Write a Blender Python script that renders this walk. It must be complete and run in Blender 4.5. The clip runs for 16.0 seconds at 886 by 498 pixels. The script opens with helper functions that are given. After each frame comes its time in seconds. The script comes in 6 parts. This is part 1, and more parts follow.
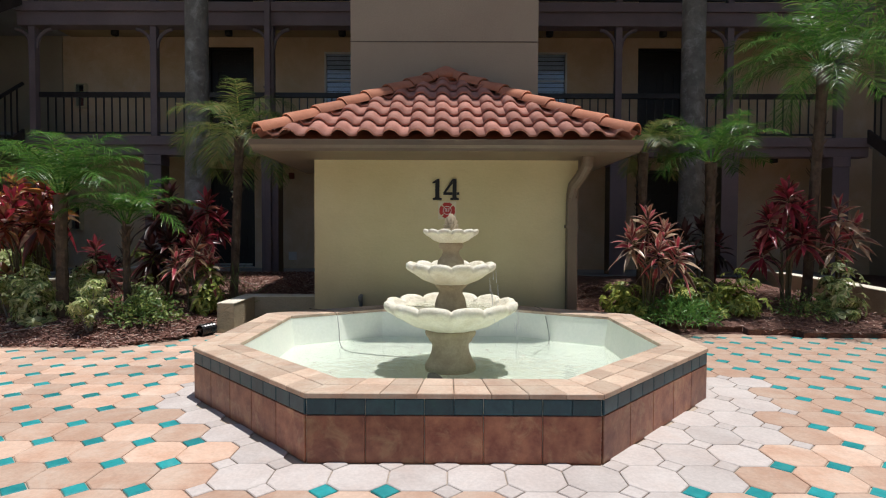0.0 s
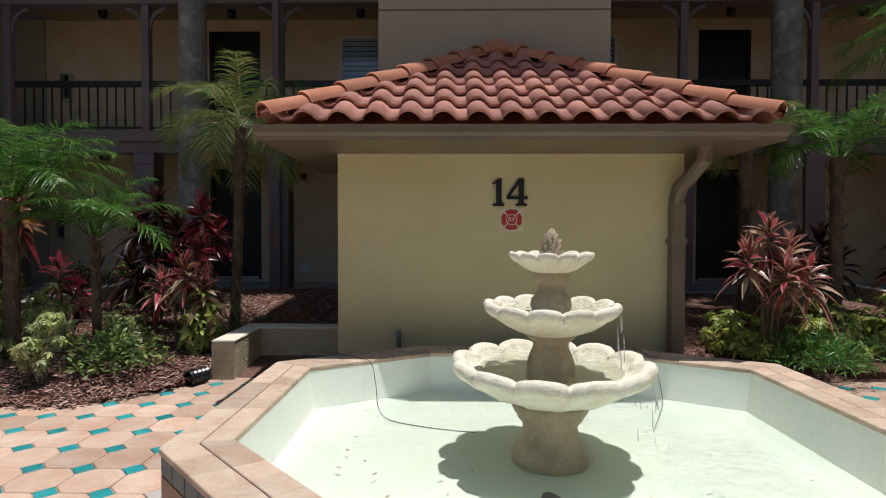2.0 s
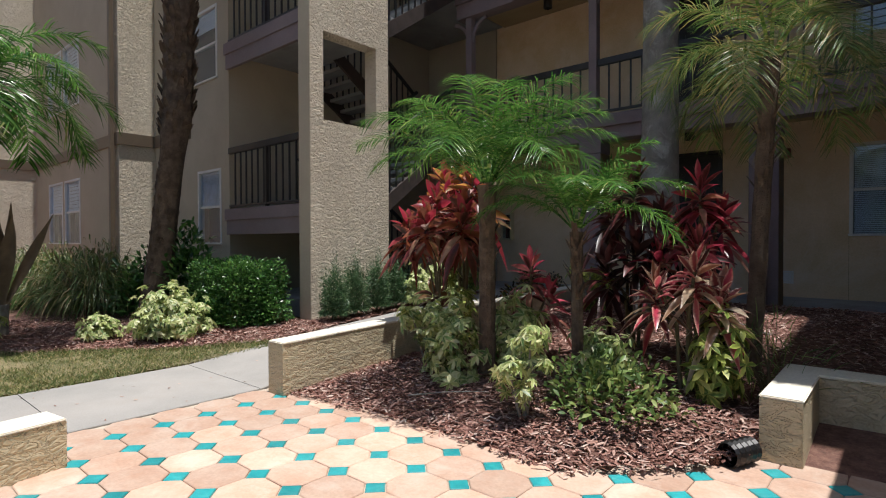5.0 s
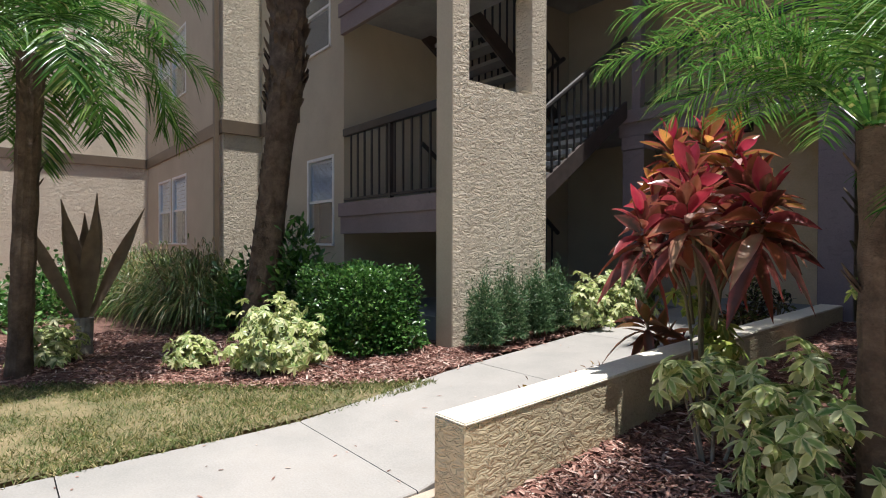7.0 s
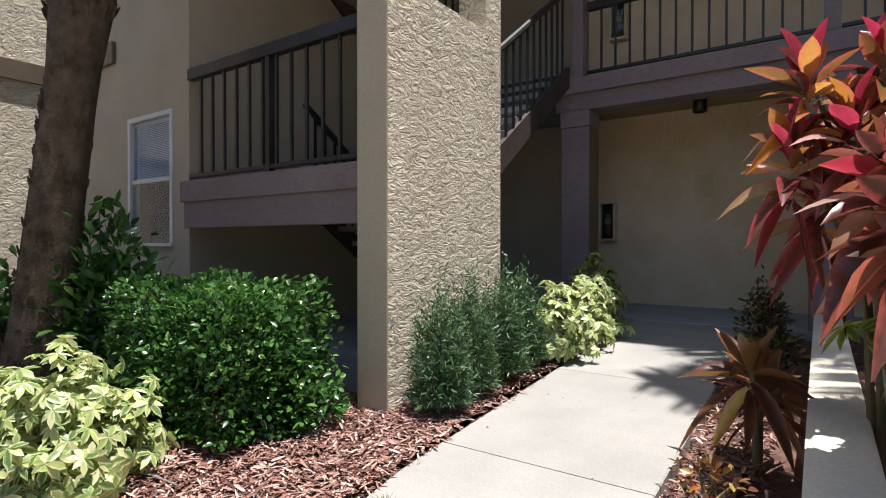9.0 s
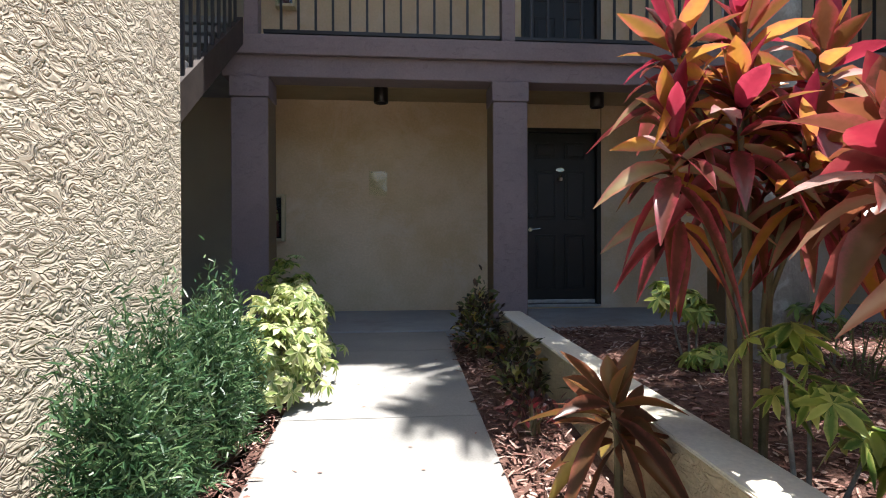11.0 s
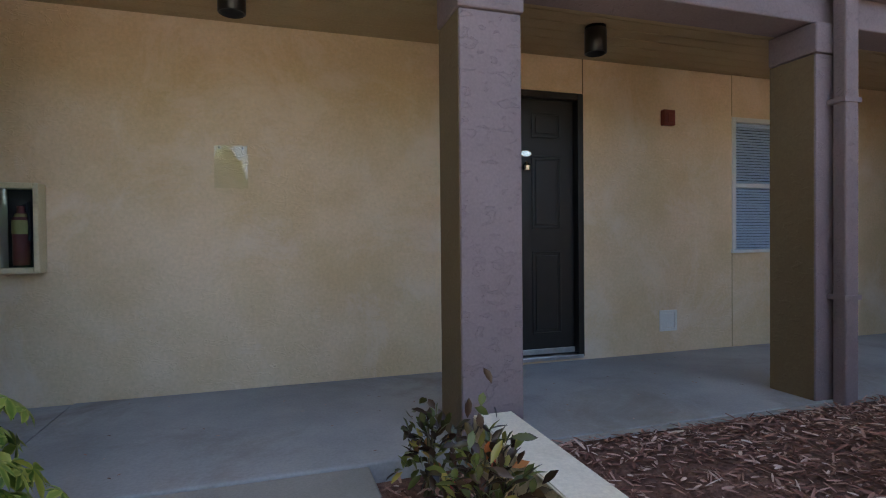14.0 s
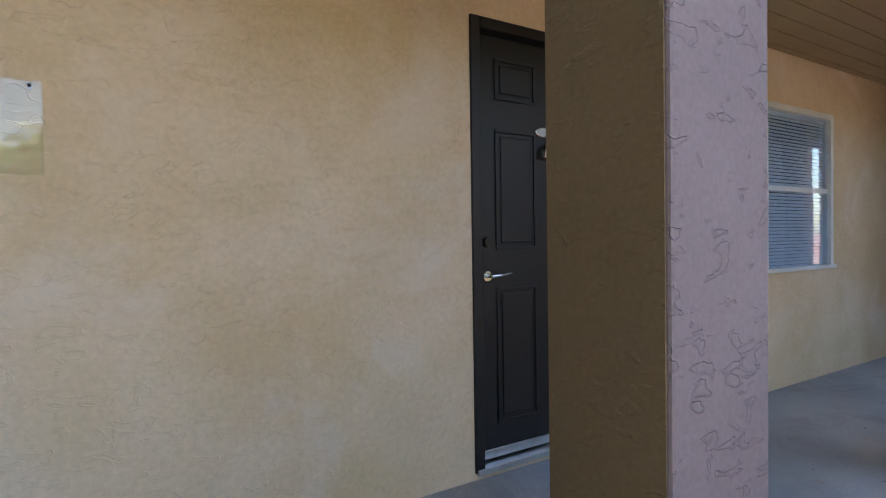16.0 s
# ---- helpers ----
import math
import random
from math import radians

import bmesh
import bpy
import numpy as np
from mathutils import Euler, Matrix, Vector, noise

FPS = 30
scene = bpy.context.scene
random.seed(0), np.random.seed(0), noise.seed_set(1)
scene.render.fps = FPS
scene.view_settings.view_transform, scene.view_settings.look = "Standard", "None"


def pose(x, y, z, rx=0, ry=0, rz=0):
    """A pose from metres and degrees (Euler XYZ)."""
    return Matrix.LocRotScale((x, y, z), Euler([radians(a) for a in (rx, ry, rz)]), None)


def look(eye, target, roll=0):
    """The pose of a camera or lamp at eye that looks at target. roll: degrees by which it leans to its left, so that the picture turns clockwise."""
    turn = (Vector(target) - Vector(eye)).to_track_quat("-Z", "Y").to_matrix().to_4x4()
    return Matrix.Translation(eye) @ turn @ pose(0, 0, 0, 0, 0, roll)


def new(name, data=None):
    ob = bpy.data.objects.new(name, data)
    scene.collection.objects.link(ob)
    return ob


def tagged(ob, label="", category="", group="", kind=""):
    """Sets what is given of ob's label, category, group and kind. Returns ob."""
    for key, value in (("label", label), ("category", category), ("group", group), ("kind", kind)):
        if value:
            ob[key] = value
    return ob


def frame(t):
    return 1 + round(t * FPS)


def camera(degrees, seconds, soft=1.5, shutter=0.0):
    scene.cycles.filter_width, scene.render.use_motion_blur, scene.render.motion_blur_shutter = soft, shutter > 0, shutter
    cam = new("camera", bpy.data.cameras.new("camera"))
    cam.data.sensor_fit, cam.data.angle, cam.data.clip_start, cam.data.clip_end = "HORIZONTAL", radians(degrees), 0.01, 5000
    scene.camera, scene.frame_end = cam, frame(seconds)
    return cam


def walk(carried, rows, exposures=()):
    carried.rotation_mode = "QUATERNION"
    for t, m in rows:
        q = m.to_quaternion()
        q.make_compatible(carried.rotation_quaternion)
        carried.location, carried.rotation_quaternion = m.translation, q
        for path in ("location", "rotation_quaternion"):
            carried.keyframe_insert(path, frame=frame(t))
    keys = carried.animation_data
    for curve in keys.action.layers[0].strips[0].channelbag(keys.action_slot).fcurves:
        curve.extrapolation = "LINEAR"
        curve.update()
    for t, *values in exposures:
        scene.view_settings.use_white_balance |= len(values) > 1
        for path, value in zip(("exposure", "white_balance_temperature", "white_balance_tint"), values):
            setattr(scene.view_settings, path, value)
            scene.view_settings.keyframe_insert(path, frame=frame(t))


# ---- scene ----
cam = camera(78.4, 16.0, 1.1)
METRES, EYE, TILT, LEAN, TURN = 13.9, 1.2, 0.0, 0.0, 0.2
ROWS = [
    (0.0, 0.0, 0.0, 0.0, 0.01, -1.77, -0.22),
    (0.5, -0.0034, 0.028, 0.0058, -0.3, -1.77, -0.18),
    (1.0, -0.0088, 0.054, 0.0084, -0.6, -1.69, -0.14),
    (1.5, -0.021, 0.0822, 0.0096, -0.61, -1.6, -0.14),
    (2.0, -0.0362, 0.1081, 0.0088, 0.71, -1.54, -0.13),
    (2.5, -0.0518, 0.1338, 0.0074, 4.68, -1.47, -0.09),
    (3.0, -0.0689, 0.1548, 0.0063, 11.54, -1.44, 0.0),
    (3.5, -0.0854, 0.174, 0.0036, 18.01, -1.23, -0.01),
    (4.0, -0.104, 0.1927, 0.0027, 25.81, -1.17, 0.2),
    (4.5, -0.1242, 0.2069, 0.002, 33.83, -1.15, 0.27),
    (5.0, -0.1463, 0.2173, -0.0004, 40.73, -0.84, 0.17),
    (7.5, -0.3232, 0.2924, -0.0011, 50.4, -0.64, -0.11),
    (8.0, -0.3602, 0.3104, -0.0016, 47.54, -0.6, -0.18),
    (8.5, -0.3933, 0.3257, -0.0007, 42.04, -0.51, -0.16),
    (9.0, -0.4201, 0.3436, -0.002, 34.72, -0.53, -0.02),
    (9.5, -0.4439, 0.3601, -0.0037, 25.98, -0.43, -0.07),
    (10.0, -0.4667, 0.3766, -0.004, 13.8, -0.48, 0.0),
    (12.5, -0.5022, 0.4854, 0.0017, -16.85, -0.51, 0.43),
    (13.0, -0.4973, 0.5213, 0.0038, -17.24, -0.79, 0.48),
    (13.5, -0.4915, 0.559, 0.008, -17.34, -0.65, 0.6),
    (14.0, -0.4902, 0.5974, 0.0131, -17.93, -0.83, 0.56),
    (14.5, -0.4906, 0.6337, 0.0153, -19.51, -0.79, 0.9),
    (15.0, -0.4924, 0.6692, 0.017, -21.63, -0.7, 0.9),
    (15.5, -0.4913, 0.7024, 0.0199, -26.53, -0.97, 0.9),
    (16.0, -0.4879, 0.7324, 0.0247, -32.01, -1.18, 0.85),
]
EXPOSURES = [(0.0, -0.1), (1.0, -0.12), (2.0, -0.2), (3.0, -0.15), (5.0, 0.33), (7.5, 0.7), (8.5, 0.76), (10.0, 1.27), (12.3, 1.46), (13.0, 1.75), (13.5, 2.16), (14.5, 2.80), (15.0, 3.08), (16.0, 3.2)]
walk(cam, [(t, pose(0, 0, EYE, TILT, LEAN, TURN) @ pose(METRES * x, METRES * y, METRES * z, 90 + pitch, roll, yaw)) for t, x, y, z, yaw, pitch, roll in ROWS], EXPOSURES)

# ---- world, sun ----
SUN_X, SUN_Y = 0.14, 0.012          # the sun's lean per metre of height
world = bpy.data.worlds.new("world")
scene.world = world
world.use_nodes = True
wn = world.node_tree
sky = wn.nodes.new("ShaderNodeTexSky")
sky.sky_type, sky.sun_disc = "NISHITA", False
sky.sun_elevation, sky.sun_rotation = radians(83), radians(80)
wn.nodes["Background"].inputs[1].default_value = 0.09
wn.links.new(sky.outputs[0], wn.nodes["Background"].inputs[0])
sun_data = bpy.data.lights.new("sun", "SUN")
sun_data.energy, sun_data.angle, sun_data.color = 4.7, radians(0.6), (1.0, 0.97, 0.945)
sun = new("sun", sun_data)
sun.matrix_basis = look((SUN_X * 20, SUN_Y * 20, 20), (0, 0, 0))


# ---- materials ----
def nodes_of(name):
    m = bpy.data.materials.new(name)
    m.use_nodes = True
    return m, m.node_tree, m.node_tree.nodes["Principled BSDF"]


def ramp(nt, source, stops):
    r = nt.nodes.new("ShaderNodeValToRGB")
    while len(r.color_ramp.elements) < len(stops):
        r.color_ramp.elements.new(0.5)
    for e, (p, c) in zip(r.color_ramp.elements, stops):
        e.position, e.color = p, (*c, 1)
    nt.links.new(source, r.inputs[0])
    return r.outputs[0]


def noise_tex(nt, scale, detail=4, rough=0.6, distortion=0.0, vec=None):
    n = nt.nodes.new("ShaderNodeTexNoise")
    n.inputs["Scale"].default_value, n.inputs["Detail"].default_value = scale, detail
    n.inputs["Roughness"].default_value, n.inputs["Distortion"].default_value = rough, distortion
    if vec is None:
        vec = nt.nodes.new("ShaderNodeNewGeometry").outputs["Position"]
    nt.links.new(vec, n.inputs["Vector"])
    return n.outputs[0]


def mixed(nt, a, b, fac, mode="MIX"):
    m = nt.nodes.new("ShaderNodeMix")
    m.data_type, m.blend_type = "RGBA", mode
    for sock, v in ((m.inputs[0], fac), (m.inputs[6], a), (m.inputs[7], b)):
        if isinstance(v, (int, float)):
            sock.default_value = v
        elif isinstance(v, tuple):
            sock.default_value = (*v, 1)
        else:
            nt.links.new(v, sock)
    return m.outputs[2]


def surface(name, c1, c2, stain=None, rough=0.8, scale=3.0, grain=60.0, bump=0.3, dist=0.004, lumps=0.0, lump_scale=18.0,
            metal=0.0, vary=0.0, coat=0.0, stain_amount=0.5, lump_edge=(0.42, 0.56), lump_twist=0.8, speck=0.12, lump_stops=None, flat=1.9):
    """Two colours mixed by a broad noise, grain, an optional stain, fine relief and coarse trowelled lumps."""
    m, nt, bsdf = nodes_of(name)
    col = ramp(nt, noise_tex(nt, scale, 5), [(0.35, c1), (0.65, c2)])
    g = ramp(nt, noise_tex(nt, grain, 3), [(0.3, (1 - speck,) * 3), (0.7, (1 + speck * 0.4,) * 3)])
    col = mixed(nt, col, g, 1.0, "MULTIPLY")
    if stain:
        s = ramp(nt, noise_tex(nt, scale * 0.7 + 0.4, 8, 0.7, 0.6), [(0.52, (0, 0, 0)), (0.75, (stain_amount,) * 3)])
        col = mixed(nt, col, stain, s)
    if vary:
        o = nt.nodes.new("ShaderNodeObjectInfo")
        v = ramp(nt, o.outputs["Random"], [(0.0, (1 - vary,) * 3), (1.0, (1 + vary * 0.6,) * 3)])
        col = mixed(nt, col, v, 1.0, "MULTIPLY")
    nt.links.new(col, bsdf.inputs["Base Color"])
    bsdf.inputs["Roughness"].default_value, bsdf.inputs["Metallic"].default_value = rough, metal
    bsdf.inputs["Coat Weight"].default_value = coat
    b = nt.nodes.new("ShaderNodeBump")
    b.inputs["Strength"].default_value, b.inputs["Distance"].default_value = bump, dist
    nt.links.new(noise_tex(nt, grain, 4), b.inputs["Height"])
    last = b
    if lumps:
        b2 = nt.nodes.new("ShaderNodeBump")
        b2.inputs["Strength"].default_value, b2.inputs["Distance"].default_value = 1.0, lumps
        mp = nt.nodes.new("ShaderNodeMapping")
        mp.inputs["Scale"].default_value = (1.0, 1.0, flat)
        nt.links.new(nt.nodes.new("ShaderNodeNewGeometry").outputs["Position"], mp.inputs["Vector"])
        h = ramp(nt, noise_tex(nt, lump_scale, 2 if lump_stops else 4, 0.5, lump_twist, mp.outputs[0]), [(p, (v,) * 3) for p, v in lump_stops or ((lump_edge[0], 0), (lump_edge[1], 1))])
        nt.links.new(h, b2.inputs["Height"])
        nt.links.new(b.outputs[0], b2.inputs["Normal"])
        last = b2
    nt.links.new(last.outputs[0], bsdf.inputs["Normal"])
    return m


def leafy(name, stops, rough=0.45, through_light=0.3, scale=9.0, margin=None, amount=0.0):
    """Leaf material: each leaf takes its own colour from the stops; light shines through in part."""
    m, nt, bsdf = nodes_of(name)
    geo = nt.nodes.new("ShaderNodeNewGeometry")
    col = ramp(nt, geo.outputs["Random Per Island"], stops)
    streak = ramp(nt, noise_tex(nt, scale, 3), [(0.3, (0.72, 0.72, 0.72)), (0.7, (1.15, 1.15, 1.15))])
    col = mixed(nt, col, streak, 1.0, "MULTIPLY")
    if margin:
        at = nt.nodes.new("ShaderNodeAttribute")
        at.attribute_name = "across"
        wob = nt.nodes.new("ShaderNodeMath")
        wob.operation = "MULTIPLY"
        nt.links.new(at.outputs["Fac"], wob.inputs[0])
        nt.links.new(noise_tex(nt, 35, 3, 0.7), wob.inputs[1])
        fac = ramp(nt, wob.outputs[0], [(0.18, (0, 0, 0)), (0.52, (amount,) * 3)])
        col = mixed(nt, col, margin, fac)
    nt.links.new(col, bsdf.inputs["Base Color"])
    bsdf.inputs["Roughness"].default_value = rough
    tr = nt.nodes.new("ShaderNodeBsdfTranslucent")
    nt.links.new(col, tr.inputs[0])
    mix = nt.nodes.new("ShaderNodeMixShader")
    mix.inputs[0].default_value = through_light
    nt.links.new(bsdf.outputs[0], mix.inputs[1])
    nt.links.new(tr.outputs[0], mix.inputs[2])
    nt.links.new(mix.outputs[0], nt.nodes["Material Output"].inputs[0])
    return m


def glassy(name, tint=(0.9, 0.95, 1.0), gloss=0.9, clear=0.6, sheen=0.045):
    """A thin pane: see-through with a mirror sheen that grows at a slant."""
    m, nt, bsdf = nodes_of(name)
    tr, gl, mix, fr = (nt.nodes.new("ShaderNode" + n) for n in ("BsdfTransparent", "BsdfGlossy", "MixShader", "LayerWeight"))
    power, share = nt.nodes.new("ShaderNodeMath"), nt.nodes.new("ShaderNodeMath")
    power.operation, share.operation = "POWER", "MULTIPLY_ADD"
    power.inputs[1].default_value, share.inputs[1].default_value, share.inputs[2].default_value = 5.0, 0.94, sheen
    nt.links.new(fr.outputs["Facing"], power.inputs[0])
    nt.links.new(power.outputs[0], share.inputs[0])
    tr.inputs[0].default_value = (*[c * clear for c in tint], 1)
    gl.inputs[0].default_value, gl.inputs[1].default_value = (gloss, gloss, gloss, 1), 0.02
    nt.links.new(share.outputs[0], mix.inputs[0])
    nt.links.new(tr.outputs[0], mix.inputs[1])
    nt.links.new(gl.outputs[0], mix.inputs[2])
    nt.links.new(mix.outputs[0], nt.nodes["Material Output"].inputs[0])
    return m, nt, gl, fr


M_CREAM = surface("cream_paint", (0.56, 0.475, 0.265), (0.615, 0.53, 0.315), (0.48, 0.41, 0.25), 0.75, 1.2, 45, 0.1, 0.0008, 0.0006, 14, stain_amount=0.4, speck=0.03)
M_GALLERY = surface("tan_stucco", (0.65, 0.485, 0.29), (0.75, 0.585, 0.405), (0.76, 0.635, 0.52), 0.7, 1.9, 40, 0.2, 0.0015, 0.0025, 9, stain_amount=0.9, speck=0.10, lump_twist=1.2, lump_stops=((0.3, 0.4), (0.53, 0.5), (0.60, 1.0), (0.64, 0.35), (0.72, 0.5)))
SQUIGGLE = ((0.28, 0.45), (0.38, 0.10), (0.42, 0.80), (0.52, 1.0), (0.56, 0.15), (0.66, 0.60))
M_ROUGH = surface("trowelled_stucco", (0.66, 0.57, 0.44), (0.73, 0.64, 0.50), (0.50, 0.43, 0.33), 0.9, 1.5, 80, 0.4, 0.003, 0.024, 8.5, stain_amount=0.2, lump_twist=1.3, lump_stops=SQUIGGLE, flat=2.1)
# Smooth stucco; its taupe is darker than M_ROUGH to carry the walls' shade.
M_SHADEWALL = surface("taupe_stucco", (0.42, 0.36, 0.27), (0.47, 0.41, 0.31), (0.34, 0.29, 0.22), 0.85, 1.2, 90, 0.3, 0.002, stain_amount=0.3)
M_TOWER = surface("beige_render", (0.44, 0.36, 0.26), (0.48, 0.40, 0.29), None, 0.85, 1.0, 60, 0.2, 0.002)
M_LOWWALL = surface("cream_stucco", (0.57, 0.48, 0.31), (0.65, 0.56, 0.38), (0.30, 0.26, 0.18), 0.9, 2.4, 70, 0.5, 0.004, 0.013, 13, stain_amount=0.35, lump_stops=SQUIGGLE)
M_CAP = surface("pale_cap", (0.76, 0.70, 0.57), (0.82, 0.77, 0.65), (0.45, 0.40, 0.30), 0.85, 3.0, 60, 0.3, 0.003, stain_amount=0.4)
M_PLUM = surface("plum_stucco", (0.20, 0.155, 0.165), (0.24, 0.187, 0.197), (0.17, 0.132, 0.135), 0.75, 1.5, 70, 0.3, 0.0015, 0.0042, 12, stain_amount=0.3, lump_twist=0.5, lump_stops=((0.3, 0.45), (0.57, 0.5), (0.60, 1.0), (0.625, 0.25), (0.67, 0.5)))
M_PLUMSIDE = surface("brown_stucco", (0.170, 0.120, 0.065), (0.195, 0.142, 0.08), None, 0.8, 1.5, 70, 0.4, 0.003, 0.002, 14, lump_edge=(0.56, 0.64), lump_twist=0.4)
M_DARKMETAL = surface("dark_rail_paint", (0.016, 0.013, 0.014), (0.03, 0.026, 0.026), None, 0.45, 6, 90, 0.1, 0.001)
M_DARKWOOD = surface("dark_brown_wood", (0.045, 0.033, 0.030), (0.07, 0.052, 0.046), None, 0.7, 5, 70, 0.3, 0.002)
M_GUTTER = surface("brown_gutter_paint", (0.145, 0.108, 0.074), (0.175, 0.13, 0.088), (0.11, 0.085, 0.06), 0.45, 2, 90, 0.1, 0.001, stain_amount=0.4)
M_SOFFIT = surface("tan_soffit", (0.36, 0.27, 0.15), (0.40, 0.31, 0.18), None, 0.8, 2, 60, 0.2, 0.002)
M_ROOF = surface("terracotta_roof", (0.47, 0.20, 0.145), (0.57, 0.27, 0.205), (0.66, 0.40, 0.32), 0.85, 7, 80, 0.4, 0.003, vary=0.2, stain_amount=0.4)
M_HIP = surface("orange_hip_clay", (0.50, 0.19, 0.105), (0.58, 0.245, 0.145), (0.32, 0.13, 0.08), 0.85, 6, 80, 0.4, 0.003, vary=0.15, stain_amount=0.3)
M_BASINTILE = surface("mottled_clay_tile", (0.20, 0.062, 0.040), (0.38, 0.155, 0.088), (0.50, 0.33, 0.18), 0.45, 9, 60, 0.3, 0.003, vary=0.35, stain_amount=0.7)
M_RIMTILE = surface("peach_rim_tile", (0.53, 0.365, 0.265), (0.61, 0.475, 0.36), (0.66, 0.585, 0.48), 0.7, 6, 60, 0.3, 0.002, vary=0.22, stain_amount=0.75)
M_TEAL = surface("teal_glaze", (0.015, 0.055, 0.08), (0.025, 0.085, 0.11), (0.03, 0.14, 0.13), 0.45, 12, 60, 0.2, 0.001, vary=0.25, stain_amount=0.4)
M_AQUA = surface("turquoise_glaze", (0.02, 0.27, 0.29), (0.035, 0.37, 0.38), (0.2, 0.42, 0.38), 0.35, 10, 70, 0.2, 0.001, vary=0.25, coat=0.2, stain_amount=0.3)
M_PAVER = surface("peach_clay_paver", (0.55, 0.345, 0.245), (0.63, 0.46, 0.355), (0.66, 0.56, 0.47), 0.75, 4, 60, 0.4, 0.003, vary=0.25, stain_amount=0.7)
M_PALEPAVER = surface("whitened_paver", (0.50, 0.44, 0.41), (0.58, 0.53, 0.50), (0.58, 0.42, 0.33), 0.8, 3, 60, 0.4, 0.003, vary=0.12, stain_amount=0.3)
M_GROUT = surface("sandy_grout", (0.42, 0.34, 0.26), (0.52, 0.44, 0.35), None, 0.95, 8, 90, 0.6, 0.003)
M_POOL = surface("pale_pool_paint", (0.80, 0.84, 0.76), (0.86, 0.88, 0.80), (0.62, 0.68, 0.54), 0.6, 2.5, 40, 0.1, 0.002, stain_amount=0.3, speck=0.04)
M_STONE = surface("cream_cast_stone", (0.76, 0.71, 0.56), (0.86, 0.82, 0.70), (0.46, 0.38, 0.25), 0.85, 8, 70, 0.6, 0.004, 0.0015, 24, stain_amount=0.45)
M_STEM = surface("weathered_cast_stone", (0.38, 0.31, 0.21), (0.50, 0.42, 0.29), (0.19, 0.145, 0.095), 0.85, 7, 60, 0.5, 0.004, stain_amount=0.5)
M_CONCRETE = surface("pale_concrete", (0.28, 0.27, 0.25), (0.355, 0.335, 0.31), (0.31, 0.28, 0.245), 0.9, 1.3, 90, 0.5, 0.002, vary=0.05, stain_amount=0.4)
M_SLAB = surface("grey_slab", (0.25, 0.26, 0.27), (0.37, 0.375, 0.38), (0.15, 0.125, 0.10), 0.7, 1.1, 60, 0.3, 0.002, stain_amount=0.75)
M_MULCH = surface("mulch_bed", (0.13, 0.06, 0.046), (0.26, 0.14, 0.105), (0.075, 0.037, 0.028), 0.95, 16, 80, 1.0, 0.02, stain_amount=0.7, speck=0.3)
M_SOIL = surface("lawn_soil", (0.12, 0.12, 0.05), (0.24, 0.19, 0.10), (0.40, 0.31, 0.18), 0.95, 3, 60, 0.8, 0.015, stain_amount=0.5)
M_TRUNK = surface("grey_palm_bark", (0.175, 0.16, 0.14), (0.265, 0.25, 0.22), (0.52, 0.52, 0.48), 0.9, 6, 60, 0.6, 0.008, 0.004, 9, stain_amount=0.85, flat=0.4)
M_BOOT = surface("shaggy_palm_bark", (0.075, 0.05, 0.035), (0.16, 0.115, 0.08), (0.25, 0.19, 0.13), 0.95, 9, 50, 1.0, 0.015, stain_amount=0.5)
M_STALK = surface("green_brown_stalk", (0.10, 0.085, 0.04), (0.16, 0.13, 0.07), None, 0.8, 12, 80, 0.4, 0.003)
M_BLACK = surface("black_paint", (0.008, 0.008, 0.008), (0.014, 0.013, 0.013), None, 0.35, 8, 90, 0.1, 0.001)
M_DOOR = surface("black_door_paint", (0.007, 0.0055, 0.005), (0.012, 0.009, 0.008), None, 0.48, 5, 60, 0.15, 0.001)
M_WHITE = surface("white_vinyl", (0.66, 0.66, 0.64), (0.74, 0.74, 0.72), None, 0.5, 4, 80, 0.1, 0.001)
M_BLIND = surface("blind_white", (0.76, 0.77, 0.79), (0.82, 0.83, 0.85), None, 0.6, 4, 80, 0.1, 0.001)
# Near-black blue that puts the darkness of unlit rooms into the colour.
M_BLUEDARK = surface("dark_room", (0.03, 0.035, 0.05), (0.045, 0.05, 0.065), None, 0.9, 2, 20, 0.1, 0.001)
M_CHROME = surface("brushed_chrome", (0.65, 0.63, 0.58), (0.72, 0.70, 0.66), None, 0.22, 30, 90, 0.1, 0.0005, metal=1.0)
M_ALU = surface("aluminium_sill", (0.5, 0.5, 0.5), (0.62, 0.62, 0.62), None, 0.35, 12, 90, 0.2, 0.0005, metal=0.9)
M_RED = surface("red_enamel", (0.42, 0.025, 0.02), (0.50, 0.035, 0.03), None, 0.4, 8, 80, 0.1, 0.001)
M_DARKRED = surface("dark_red_plastic", (0.17, 0.03, 0.02), (0.21, 0.04, 0.025), None, 0.5, 8, 80, 0.1, 0.001)
M_SIGNBOARD = surface("yellowed_sign_board", (0.60, 0.54, 0.38), (0.66, 0.60, 0.44), None, 0.5, 6, 80, 0.1, 0.001)
M_TAG = surface("faded_yellow_label", (0.42, 0.36, 0.10), (0.50, 0.43, 0.14), None, 0.6, 8, 80, 0.1, 0.001)
M_CREAMBOX = surface("cream_metal", (0.60, 0.52, 0.33), (0.66, 0.58, 0.38), (0.3, 0.2, 0.1), 0.6, 6, 80, 0.1, 0.001, stain_amount=0.4)
M_CHIP = leafy("bark_chips", [(0.0, (0.10, 0.042, 0.033)), (0.3, (0.23, 0.105, 0.08)), (0.6, (0.38, 0.205, 0.16)), (0.85, (0.52, 0.34, 0.28)), (1.0, (0.66, 0.53, 0.45))], 0.9, 0.0, 40)
